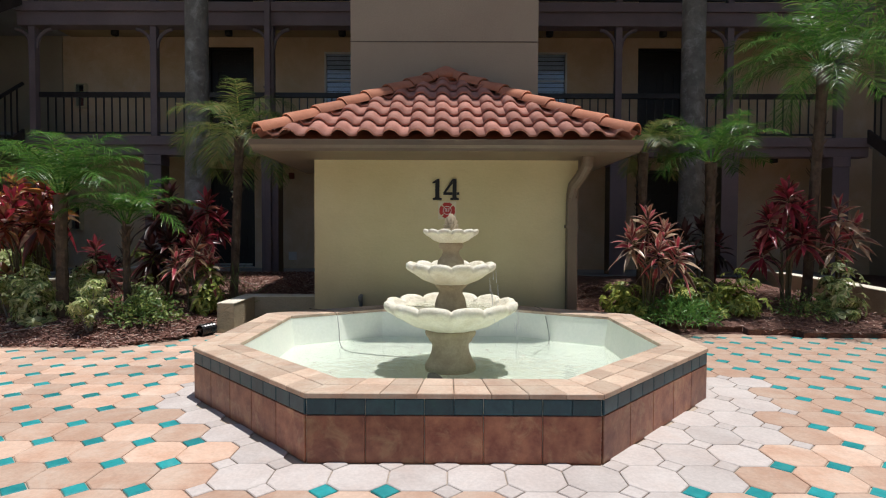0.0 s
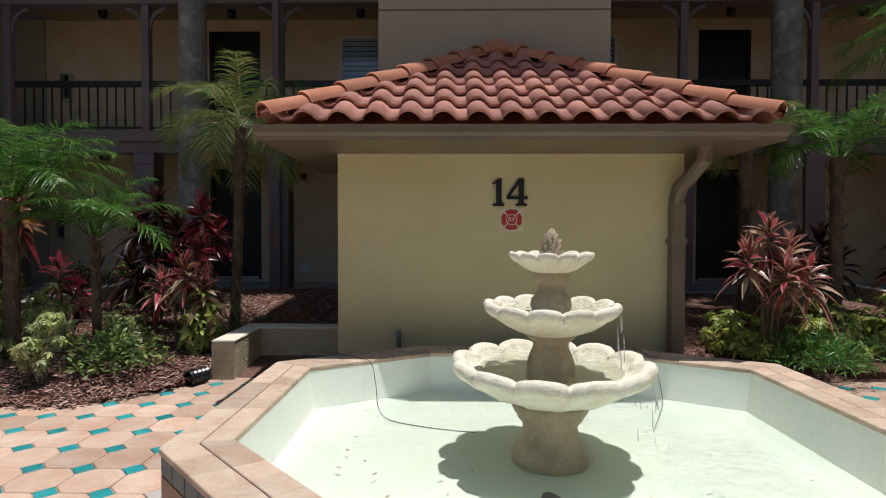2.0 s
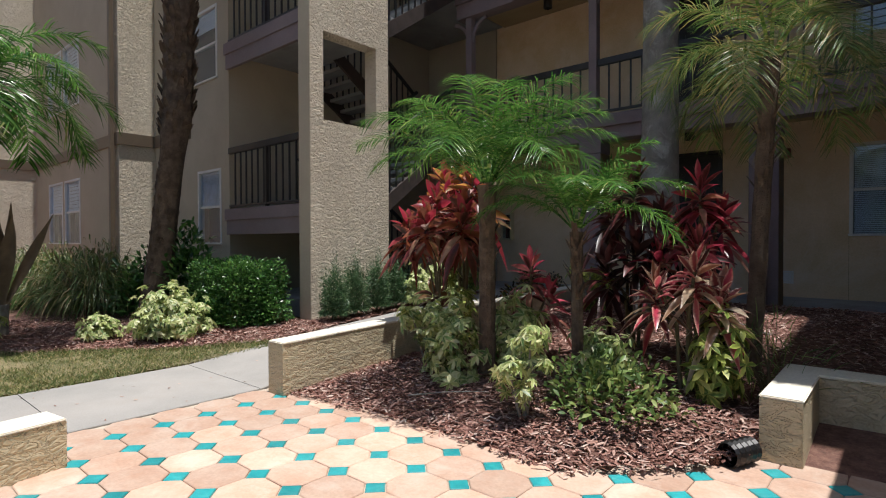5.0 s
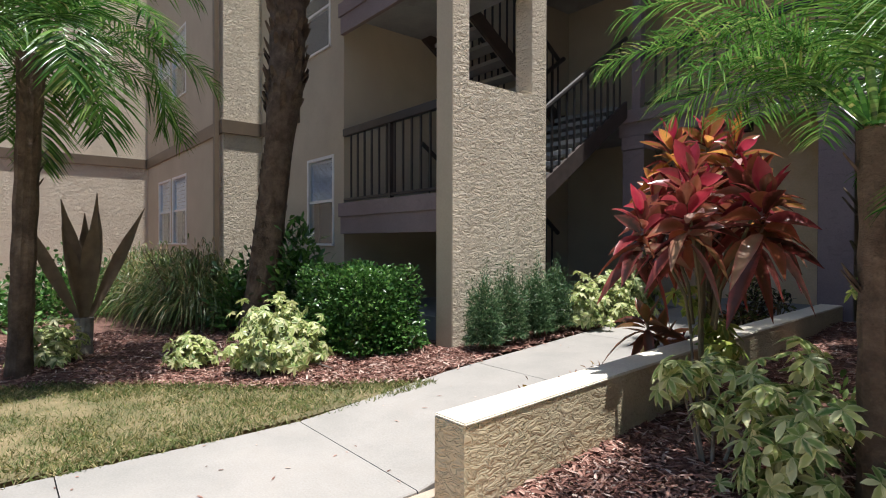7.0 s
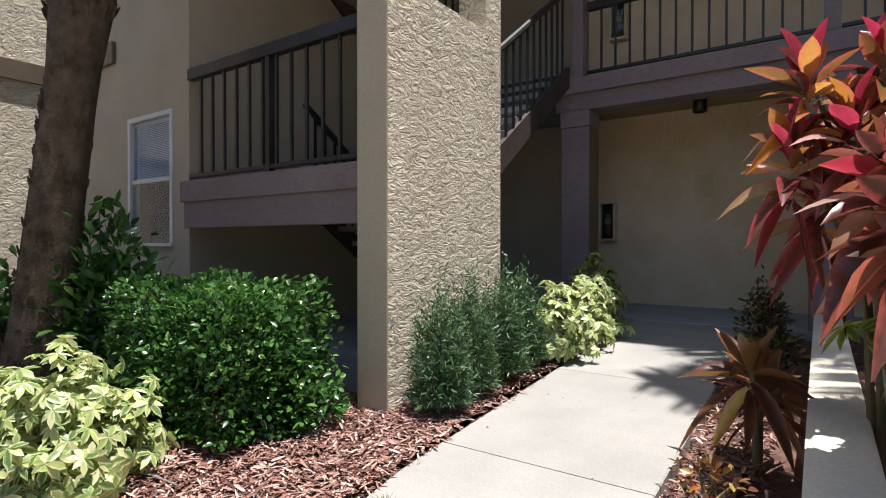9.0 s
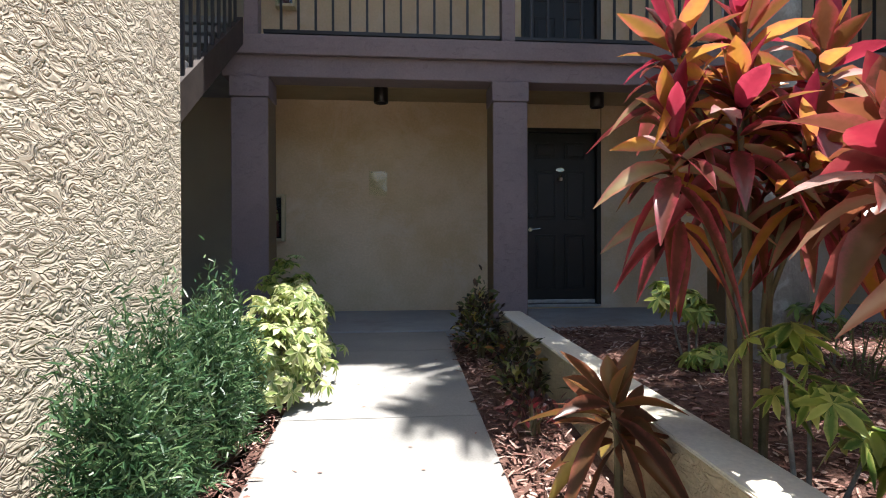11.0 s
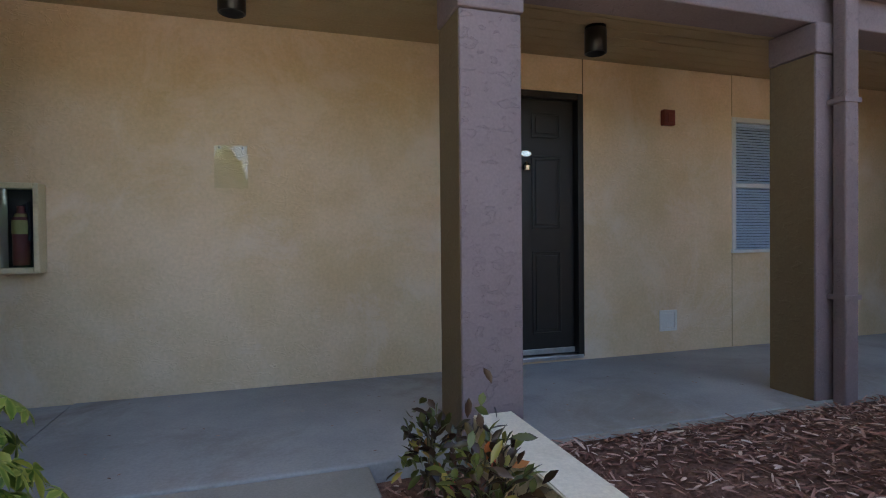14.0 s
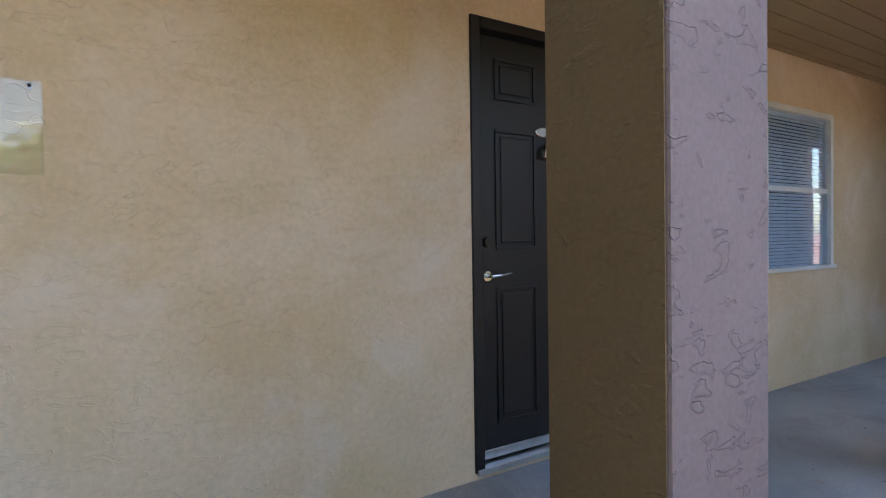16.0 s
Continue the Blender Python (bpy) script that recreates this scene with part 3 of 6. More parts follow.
# ---- path and slabs ----
def path_left(y):
    return -7.31 - 0.19 * min(max((y - 5.2) / 1.6, 0), 1)


def path_right(y):
    return -6.02 - 0.40 * min(max((y - 5.5) / 1.3, 0), 1)


path = thing("pavement_path", (-6.9, 6, 0), "pale concrete path with sawn joints, sloping to the building", "path", kind="structure")
JOINTS = [-6.0, -3.5, -1.2, 0.9, 2.6, 4.02, 5.34, 7.1, 8.62, 10.0, 10.745]
for j0, j1 in zip(JOINTS, JOINTS[1:]):
    bm = bmesh.new()
    steps = max(2, int((j1 - j0) / 0.3))
    rows = []
    for k in range(steps + 1):
        y = j0 + 0.003 + (j1 - j0 - 0.006) * k / steps
        z = ground_z(0, y) + 0.012
        rows.append([bm.verts.new((x, y, zz)) for x, zz in ((path_left(y), z - 0.12), (path_left(y), z - 0.006), (path_left(y) + 0.008, z),
                                                           (path_right(y) - 0.008, z), (path_right(y), z - 0.006), (path_right(y), z - 0.12))])
    for r0, r1 in zip(rows, rows[1:]):
        for k in range(5):
            bm.faces.new((r0[k], r0[k + 1], r1[k + 1], r1[k]))
    bm.faces.new(rows[0])
    bm.faces.new(rows[-1][::-1])
    part("slab", bm, M_CONCRETE, path)

SLAB_Z = 0.368
floor = part("floor_gallery", box(-8.05, 8.05, 10.745, 12.3, 0.1, SLAB_Z, 0.01), M_SLAB)
tagged(floor, "grey painted concrete gallery floor with worn stains", "floor", kind="structure")
part("slab_edge", box(-5.68, 5.6, 10.685, 10.742, 0.1, SLAB_Z - 0.003, 0.01), M_CONCRETE, floor)
under = part("floor_under_stairs", box(-10.5, -8.06, 7.6, 12.3, 0.0, 0.36), M_SLAB)
tagged(under, "dark concrete floor beneath the stairs", "floor", kind="structure")


# ---- gallery building ----
WALL_Y, COL_Y0, COL_Y1 = 12.3, 10.765, 11.085
F2, F3, ROOF_Z = 3.085, 5.72, 8.35
UNITS = (-1, 1)


def door_span(s):
    return (-5.325, -4.31) if s < 0 else (4.31, 5.325)


def window_span(s):
    return (-2.72, -1.66) if s < 0 else (1.66, 2.72)


holes = []
for base in (SLAB_Z, F2, F3):
    for s in UNITS:
        d0, d1 = door_span(s)
        holes.append((d0, d1, base + 0.03, base + 2.24))
        w0, w1 = window_span(s)
        holes.append((w0, w1, base + 0.88, base + 2.145))
back = part("wall_north", holed("x", -8.6, 9.6, 0.0, ROOF_Z, WALL_Y, WALL_Y + 0.2, holes), M_GALLERY)
tagged(back, "tan trowelled stucco wall behind the gallery", "wall", kind="structure")
# Unseen sheet behind the wall, coloured dark in place of unlit rooms.
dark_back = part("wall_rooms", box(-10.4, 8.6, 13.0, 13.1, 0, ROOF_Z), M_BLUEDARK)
tagged(dark_back, "plain dark sheet standing in for the unlit rooms", "wall", kind="structure")

# score lines on the wall near the door
part("control_joint", box(-4.315, -4.305, WALL_Y - 0.004, WALL_Y - 0.001, 2.615, 2.92), M_PLUMSIDE, back)
part("control_joint", box(-2.722, -2.717, WALL_Y - 0.004, WALL_Y - 0.001, SLAB_Z, 1.26), M_SOFFIT, back)
part("control_joint", box(-2.722, -2.717, WALL_Y - 0.004, WALL_Y - 0.001, 2.525, 2.92), M_SOFFIT, back)


def first_floor_column(x):
    col = thing("column", (x, COL_Y0, SLAB_Z), "square plum painted stucco column carrying the gallery", "column", "gallery columns")
    w = 0.165
    part("shaft", box(x - w, x + w, COL_Y0 + 0.004, COL_Y1, ground_z(x, 10.6) - 0.1, 2.515, 0.008), M_PLUM, col)
    part("collar", box(x - w - 0.012, x + w + 0.012, COL_Y0 - 0.01, COL_Y1 + 0.01, 2.518, 2.705, 0.01), M_PLUM, col)
    part("inner_face", box(x - w - 0.003, x + w + 0.003, COL_Y0 + 0.016, COL_Y1 + 0.004, SLAB_Z + 0.002, 2.51), M_PLUMSIDE, col, "darker brown side faces")
    return col


COLS = (-8.20, -5.79, -3.47, 3.42, 5.62, 7.80)
for cx in COLS:
    first_floor_column(cx)


def beam_band(z0, z1, name):
    b = part(name, box(-8.45, 8.35, COL_Y0 + 0.03, COL_Y1 - 0.02, z0, z1, 0.01), M_PLUM)
    tagged(b, "plum painted beam along the gallery edge", "beam", kind="structure")
    part("trim_board", box(-8.45, 8.35, COL_Y0 - 0.03, COL_Y0 + 0.028, z1 - 0.15, z1 + 0.03, 0.008), M_PLUM, b)
    return b


beam_band(2.71, 3.05, "trim_beam_1")
beam_band(5.25, 5.66, "trim_beam_2")
beam_band(7.95, 8.3, "trim_beam_3")
for i, (z0, z1) in enumerate(((2.96, F2), (5.58, F3))):
    fl = part("floor_level_%d" % (i + 2), box(-8.45, 8.35, COL_Y0 + 0.06, WALL_Y - 0.003, z0 + 0.03, z1), M_SLAB)
    tagged(fl, "concrete deck of an upper gallery", "floor", kind="structure")


def board_ceiling(name, x0, x1, y0, y1, z):
    bm = bmesh.new()
    y = y0
    while y < y1 - 0.02:
        e = min(y + 0.145, y1)
        box(x0, x1, y + 0.003, e - 0.003, z, z + 0.02, 0.0, bm)
        y = e
    box(x0, x1, y0, y1, z + 0.021, z + 0.028, 0.0, bm)
    return tagged(part(name, bm, M_SOFFIT), "tan painted board ceiling of the gallery", "ceiling", kind="structure")


board_ceiling("ceiling_1", -8.4, 8.3, COL_Y1 - 0.015, WALL_Y - 0.003, 2.90)
board_ceiling("ceiling_2", -8.4, 8.3, COL_Y1 - 0.015, WALL_Y - 0.003, 5.55)
roof = part("roof_main", box(-8.6, 8.6, 9.72, 13.2, ROOF_Z, ROOF_Z + 0.35), M_SOFFIT)
tagged(roof, "broad overhanging roof of the apartment building", "roof", kind="structure")


def upper_post(x, z0, z1):
    post = thing("gallery_post", (x, COL_Y0 + 0.15, z0), "slim dark plum wooden post with curved brackets", "post", "gallery posts")
    y = COL_Y0 + 0.14
    part("shaft", box(x - 0.065, x + 0.065, y - 0.065, y + 0.065, z0, z1, 0.006), M_PLUM, post)
    for s in (-1, 1):
        bm = bmesh.new()
        pts = [(x + s * 0.05, y, z1 - 0.42)] + [(x + s * (0.05 + 0.33 * (1 - math.cos(a))), y, z1 - 0.42 + 0.38 * math.sin(a)) for a in (0.4, 0.8, 1.2, 1.5)]
        tube(pts, 0.035, 6, True, bm)
        part("bracket", bm, M_PLUM, post)
    return post


for cx in COLS:
    upper_post(cx, F2, 5.25)
    upper_post(cx, F3, 7.95)


def railing(x0, x1, y, z, height, gap, label="dark painted metal railing with plain upright bars", step=0.165, group="gallery railings", post=False):
    rail = thing("railing", ((x0 + x1) / 2, y, z), label, "railing", group)
    part("top_rail", box(x0, x1, y - 0.035, y + 0.035, z + height - 0.10, z + height, 0.008), M_DARKMETAL, rail)
    part("bottom_rail", box(x0, x1, y - 0.02, y + 0.02, z + gap, z + gap + 0.035, 0.004), M_DARKMETAL, rail)
    if post:
        part("middle_post", box((x0 + x1) / 2 - 0.025, (x0 + x1) / 2 + 0.025, y - 0.026, y + 0.026, z - 0.02, z + height - 0.095), M_DARKMETAL, rail)
    n = max(2, int(round((x1 - x0) / step)))
    bar = None
    for i in range(1, n):
        x = x0 + (x1 - x0) * i / n
        if bar is None:
            bar = part("baluster", box(-0.011, 0.011, -0.011, 0.011, z + gap + 0.03, z + height - 0.09), M_DARKMETAL, rail)
            bar.matrix_basis = Matrix.Translation((x, y, 0))
        else:
            b = new("baluster", bar.data)
            hang(b, rail)
            b.matrix_basis = Matrix.Translation((x, y, 0))
    return rail


for a, b in ((-8.10, -5.86), (-5.72, -3.54), (-3.40, -1.45), (1.45, 3.35), (3.49, 5.55), (5.69, 7.73)):
    railing(a, b, COL_Y0 + 0.14, F2, 0.88, 0.06)
    railing(a, b, COL_Y0 + 0.14, F3, 0.88, 0.06)


# ---- doors and windows of the gallery ----
def six_panel_door(name, x0, x1, z0, z1, y, detail):
    frame_w = 0.055
    d = thing(name, ((x0 + x1) / 2, y, z0), "black six-panel entrance door with chrome lever, closed", "door", kind="structure")
    bm = box(x0, x0 + frame_w, y - 0.014, y + 0.12, z0, z1, 0.006)
    box(x1 - frame_w, x1, y - 0.014, y + 0.12, z0, z1, 0.006, bm)
    box(x0 + frame_w, x1 - frame_w, y - 0.014, y + 0.12, z1 - frame_w, z1, 0.006, bm)
    part("door_frame", bm, M_DOOR, d)
    a0, a1, b0, b1 = x0 + frame_w + 0.004, x1 - frame_w - 0.004, z0 + 0.05, z1 - frame_w - 0.004
    ly = y + 0.055
    leaf = part("door_leaf", box(a0, a1, ly, ly + 0.045, b0, b1), M_DOOR, d)
    w, h = a1 - a0, b1 - b0
    for cx0, cx1 in ((0.14, 0.44), (0.56, 0.86)):
        for cz0, cz1 in ((0.07, 0.40), (0.49, 0.78), (0.85, 0.95)):
            px0, px1, pz0, pz1 = a0 + w * cx0, a0 + w * cx1, b0 + h * cz0, b0 + h * cz1
            bm = bmesh.new()
            for q0, q1, r0, r1 in ((px0, px1, pz0, pz0 + 0.016), (px0, px1, pz1 - 0.016, pz1), (px0, px0 + 0.016, pz0 + 0.0165, pz1 - 0.0165), (px1 - 0.016, px1, pz0 + 0.0165, pz1 - 0.0165)):
                box(q0, q1, ly - 0.009, ly - 0.001, r0, r1, 0.003, bm)
            box(px0 + 0.035, px1 - 0.035, ly - 0.007, ly - 0.001, pz0 + 0.035, pz1 - 0.035, 0.005, bm)
            part("panel", bm, M_DOOR, leaf)
    part("threshold", box(x0 + 0.01, x1 - 0.01, y - 0.02, y + 0.13, z0 - 0.012, z0 + 0.018, 0.004), M_ALU, d, "ribbed aluminium threshold")
    part("door_sweep", box(a0, a1, ly - 0.012, ly - 0.002, z0 + 0.03, z0 + 0.075, 0.003), M_ALU, d)
    if detail:
        hx, hz = a0 + 0.065, z0 + 0.95
        bm = tube([(hx, ly - 0.001, hz), (hx, ly - 0.012, hz)], [0.03, 0.026], 16)
        tube([(hx, ly - 0.01, hz), (hx, ly - 0.05, hz)], 0.009, 10, True, bm)
        tube([(hx - 0.005, ly - 0.05, hz), (hx + 0.05, ly - 0.052, hz + 0.004), (hx + 0.12, ly - 0.048, hz + 0.012)], [0.011, 0.009, 0.006], 10, True, bm)
        part("lever_handle", bm, M_CHROME, leaf, "chrome lever handle")
        part("deadbolt", tube([(hx, ly - 0.001, hz + 0.17), (hx, ly - 0.022, hz + 0.17)], [0.028, 0.022], 16), M_BLACK, leaf)
        mx = (a0 + a1) / 2
        plate_bm = lathe(0, 0, [(0.055, 0), (0.055, 0.006), (0.045, 0.009)], 20)
        for v in plate_bm.verts:
            v.co = (mx + v.co.x, ly - 0.001 - v.co.z, z0 + 1.70 + v.co.y * 0.5)
        part("number_plate", plate_bm, M_CHROME, leaf, "small oval number plate")
        part("knocker", lathe(mx, ly - 0.02, [(0.0, z0 + 1.55), (0.03, z0 + 1.56), (0.034, z0 + 1.60), (0.0, z0 + 1.64)], 14), M_CHROME, leaf)
    return d


def sash_window(name, x0, x1, z0, z1, y, slats, label="white double-hung window with closed white blinds", into=1, axis="x", blind_part=1.0):
    """A double-hung window in a wall: frame, two sashes, panes, sill and blinds."""
    def put(a0, a1, d0, d1, z0_, z1_, bev=0.0, bm=None):
        if axis == "x":
            return box(a0, a1, min(y + d0 * into, y + d1 * into), max(y + d0 * into, y + d1 * into), z0_, z1_, bev, bm)
        return box(min(y + d0 * into, y + d1 * into), max(y + d0 * into, y + d1 * into), a0, a1, z0_, z1_, bev, bm)

    mid = (x0 + x1) / 2
    at = (mid, y, z0) if axis == "x" else (y, mid, z0)
    w = thing(name, at, label, "window", kind="structure")
    t, zc = 0.045, (z0 + z1) / 2
    bm = put(x0, x0 + t, -0.012, 0.09, z0, z1, 0.004)
    put(x1 - t, x1, -0.012, 0.09, z0, z1, 0.004, bm)
    put(x0 + t, x1 - t, -0.012, 0.09, z1 - t, z1, 0.004, bm)
    part("window_frame", bm, M_WHITE, w)
    part("window_sill", put(x0 - 0.01, x1 + 0.01, -0.03, 0.09, z0 - 0.002, z0 + 0.03, 0.004), M_WHITE, w)
    part("meeting_rail", put(x0 + t, x1 - t, 0.012, 0.06, zc - 0.02, zc + 0.02, 0.003), M_WHITE, w)
    for a, b, dd in ((zc + 0.02, z1 - t, 0.030), (z0 + 0.03, zc - 0.02, 0.018)):
        p = part("pane", put(x0 + t, x1 - t, dd, dd + 0.004, a, b), M_GLASS, w)
        p.visible_shadow = False
    bz = z0 + (z1 - z0) * (1 - blind_part)
    blind = part("blind", put(x0 + t, x1 - t, 0.045, 0.07, z1 - t - 0.03, z1 - t), M_BLIND, w)
    n = slats
    for i in range(n):
        z = bz + 0.02 + (z1 - t - 0.05 - bz) * i / n
        bm = put(x0 + t + 0.008, x1 - t - 0.008, 0.045, 0.049, z, z + (z1 - z0) * blind_part / n * 0.78)
        for v in bm.verts:
            if v.co.z > z + 0.001:
                if axis == "x":
                    v.co.y += 0.012 * into
                else:
                    v.co.x += 0.012 * into
        part("slat", bm, M_BLIND, blind)
    # dark sheet close behind the blind, in place of an unlit interior
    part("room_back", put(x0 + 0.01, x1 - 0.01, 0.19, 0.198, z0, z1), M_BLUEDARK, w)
    return w


k = 1
for i, base in enumerate((SLAB_Z, F2, F3)):
    for s in UNITS:
        d0, d1 = door_span(s)
        six_panel_door("door_%d" % k, d0, d1, base + 0.03, base + 2.24, WALL_Y, i == 0 and s < 0)
        w0, w1 = window_span(s)
        sash_window("window_%d" % k, w0, w1, base + 0.88, base + 2.145, WALL_Y, 44 if (i == 0 and s < 0) else 12)
        k += 1


# ---- stair tower to the west ----
SW_X, SW_Y0, SW_Y1 = -8.0, 7.25, 8.64
stair_wall = part("wall_stair", holed("y", SW_Y0, SW_Y1, -0.05, 8.9, SW_X - 0.245, SW_X, [(7.46, 8.40, 2.82, 4.0), (7.46, 8.40, 5.5, 6.7)]), M_ROUGH)
tagged(stair_wall, "tall trowelled stucco stair wall with a square opening", "wall", kind="structure")
part("smooth_edge", holed("x", SW_X - 0.243, SW_X - 0.002, -0.05, 8.9, SW_Y0 - 0.012, SW_Y0 - 0.002, []), M_SHADEWALL, stair_wall, "smooth edge face, taupe to carry its shade")


def landing(z, label):
    ob = thing("stair_landing", (-9.4, 7.4, z), label, "stair landing", kind="structure")
    part("deck", box(-10.5, SW_X - 0.25, 7.45, 8.75, z - 0.14, z), M_SLAB, ob)
    part("fascia", box(-10.5, SW_X - 0.25, 7.39, 7.447, z - 0.40, z - 0.02, 0.006), M_PLUM, ob)
    part("fascia_trim", box(-10.52, SW_X - 0.25, 7.365, 7.387, z - 0.17, z + 0.01, 0.005), M_PLUM, ob)
    return ob


landing(1.71, "plum painted concrete stair landing")
landing(4.38, "plum painted concrete stair landing above")
railing(-10.45, SW_X - 0.25, 7.43, 1.71, 1.0, 0.04, step=0.172, group="stair railings", post=True)
railing(-10.45, SW_X - 0.25, 7.43, 4.38, 1.0, 0.04, step=0.172, group="stair railings", post=True)


def stair_flight(x0, x1, y0, z0, y1, z1, label):
    """A straight flight along y with treads, two stringers and a sloping rail on its outer side."""
    fl = thing("stair_flight", ((x0 + x1) / 2, y0, z0), label, "stairs", kind="structure")
    n = 8
    for i in range(n):
        a, b = y0 + (y1 - y0) * i / n, y0 + (y1 - y0) * (i + 1) / n
        z = z0 + (z1 - z0) * (i + 1) / n
        part("tread", box(x0 + 0.05, x1 - 0.05, min(a, b) - 0.02, max(a, b), z - 0.06, z, 0.006), M_SLAB, fl)
    for x in (x0, x1 - 0.05):
        bm = bmesh.new()
        pts = [(y0, z0 - 0.12), (y1, z1 - 0.14), (y1, z1 + 0.10), (y0, z0 + 0.14)]
        a = [bm.verts.new((x, p[0], p[1])) for p in pts]
        b = [bm.verts.new((x + 0.05, p[0], p[1])) for p in pts]
        bm.faces.new(a)
        bm.faces.new(b[::-1])
        for i in range(4):
            bm.faces.new((a[i], b[i], b[(i + 1) % 4], a[(i + 1) % 4]))
        part("stringer", bm, M_DARKWOOD, fl)
        rail = part("handrail", tube([(x + 0.025, y0, z0 + 0.98), (x + 0.025, y1, z1 + 0.98)], 0.035, 8), M_DARKMETAL, fl)
        m = 13
        for i in range(1, m):
            t = i / m
            y, z = y0 + (y1 - y0) * t, z0 + (z1 - z0) * t
            part("baluster", box(x + 0.014, x + 0.036, y - 0.011, y + 0.011, z + 0.05, z + 0.96), M_DARKMETAL, rail)
    return fl


stair_flight(-9.35, -8.22, 8.75, 1.71, 10.65, F2, "dark stair flight from landing to upper gallery")
stair_flight(-10.5, -9.4, 10.65, 0.37, 8.75, 1.71, "dark stair flight rising to the landing")
stair_flight(-9.35, -8.22, 8.75, 4.38, 10.65, F3, "dark stair flight from landing to top gallery")
stair_flight(-10.5, -9.4, 10.65, F2, 8.75, 4.38, "dark stair flight rising from the gallery")
stair_flight(8.2, 9.3, 10.65, F2, 8.75, 1.71, "dark stair flight at the gallery's other end")
bk = part("wall_stairwell", box(-10.5, -8.62, 12.3, 12.5, 0, 8.9), M_SHADEWALL)
tagged(bk, "wall behind the stairs, taupe to carry its shade", "wall", kind="structure")
bk = part("wall_stairwell_side", box(-10.7, -10.51, 7.45, 12.5, 0, 8.9), M_SHADEWALL)
tagged(bk, "side wall of the stairwell, taupe to carry its shade", "wall", kind="structure")
gl = part("floor_stair_gallery", box(-10.5, -8.46, 10.66, 12.29, 2.9, F2), M_SLAB)
tagged(gl, "concrete deck joining stairs and gallery", "floor", kind="structure")
gl = part("floor_stair_gallery_top", box(-10.5, -8.46, 10.66, 12.29, 5.57, F3), M_SLAB)
tagged(gl, "concrete deck joining stairs and top gallery", "floor", kind="structure")
rf = part("roof_stair", box(-10.9, -8.3, 7.2, 12.5, 8.9, 9.1), M_SOFFIT)
tagged(rf, "flat roof above the stairwell", "roof", kind="structure")
rf = part("wall_east_end", box(9.6, 9.8, 8.66, 13.1, 0, 8.9), M_SHADEWALL)
tagged(rf, "wall at the gallery's far end, taupe to carry its shade", "wall", kind="structure")


# ---- the court's other side, mirrored: unseen, added to block skylight from the east ----
ew = part("wall_stair_east", holed("y", SW_Y0, SW_Y1, -0.05, 8.9, 9.85, 10.1, [(7.46, 8.40, 2.82, 4.0), (7.46, 8.40, 5.5, 6.7)]), M_ROUGH)
tagged(ew, "unseen tall stucco wall added to darken the east gallery", "wall", kind="structure")
ew = part("roof_stair_east", box(8.62, 12.5, 7.2, 12.5, 8.9, 9.1), M_SOFFIT)
tagged(ew, "unseen flat roof added to darken the east side", "roof", kind="structure")
ew = part("wall_wing_east", box(8.6, 8.8, -6.0, 7.1, -0.05, 9.2), M_ROUGH)
tagged(ew, "unseen stucco wall added to block skylight from the east", "wall", kind="structure")
ew = part("wall_wing_east_return", box(8.81, 9.84, 6.92, 7.1, -0.05, 8.88), M_SHADEWALL)
tagged(ew, "unseen smooth return joining the added east walls", "wall", kind="structure")


# ---- apartment wing to the west ----
Y3, X2, Y2, X1 = 7.46, -13.47, 6.8, -19.4
wing_a = part("wall_wing_a", holed("x", X2, -10.52, -0.05, 9.2, Y3, Y3 + 0.2, [(-11.64, -10.80, 1.15, 2.43), (-12.1, -10.9, 3.95, 5.2)]), M_SHADEWALL)
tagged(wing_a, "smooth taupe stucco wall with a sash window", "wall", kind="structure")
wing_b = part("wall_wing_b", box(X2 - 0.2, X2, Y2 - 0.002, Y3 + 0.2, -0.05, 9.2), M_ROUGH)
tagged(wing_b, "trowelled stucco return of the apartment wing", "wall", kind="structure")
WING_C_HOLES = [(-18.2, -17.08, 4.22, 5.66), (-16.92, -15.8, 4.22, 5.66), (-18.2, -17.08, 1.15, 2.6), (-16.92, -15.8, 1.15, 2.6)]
wing_c = part("wall_wing_c", holed("x", X1, X2 - 0.202, -0.05, 9.2, Y2, Y2 + 0.2, WING_C_HOLES), M_SHADEWALL)
tagged(wing_c, "smooth taupe stucco wall with paired windows", "wall", kind="structure")
wing_d = part("wall_wing_d", box(X1 - 0.2, X1 - 0.002, -4.0, Y2 + 0.2, -0.05, 9.2), M_ROUGH)
tagged(wing_d, "sunlit trowelled stucco wall of the apartment wing", "wall", kind="structure")
for nm, bmx in (("trim_band_1", box(X2 + 0.002, -11.9, Y3 - 0.04, Y3 - 0.002, 3.05, 3.28, 0.006)),
                ("trim_band_2", box(X2 + 0.001, X2 + 0.04, Y2 - 0.04, Y3 - 0.042, 3.05, 3.28, 0.006)),
                ("trim_band_3", box(X1 + 0.001, X2 - 0.001, Y2 - 0.04, Y2 - 0.003, 3.05, 3.28, 0.006)),
                ("trim_band_4", box(X1 - 0.001, X1 + 0.04, -4.0, Y2 - 0.042, 3.05, 3.28, 0.006))):
    tagged(part(nm, bmx, M_GUTTER), "brown painted band between storeys", "trim", kind="structure")
sash_window("window_wing_1", -11.64, -10.80, 1.15, 2.43, Y3, 34, "white sash window with half-lowered blinds", blind_part=0.52)
sash_window("window_wing_2", -12.1, -10.9, 3.95, 5.2, Y3, 8, "dark upper sash window", blind_part=0.3)
for i, (a, b, c, d) in enumerate(WING_C_HOLES):
    sash_window("window_wing_%d" % (i + 3), a, b, c, d, Y2, 8, "white sash window with half-drawn blind", blind_part=0.5)
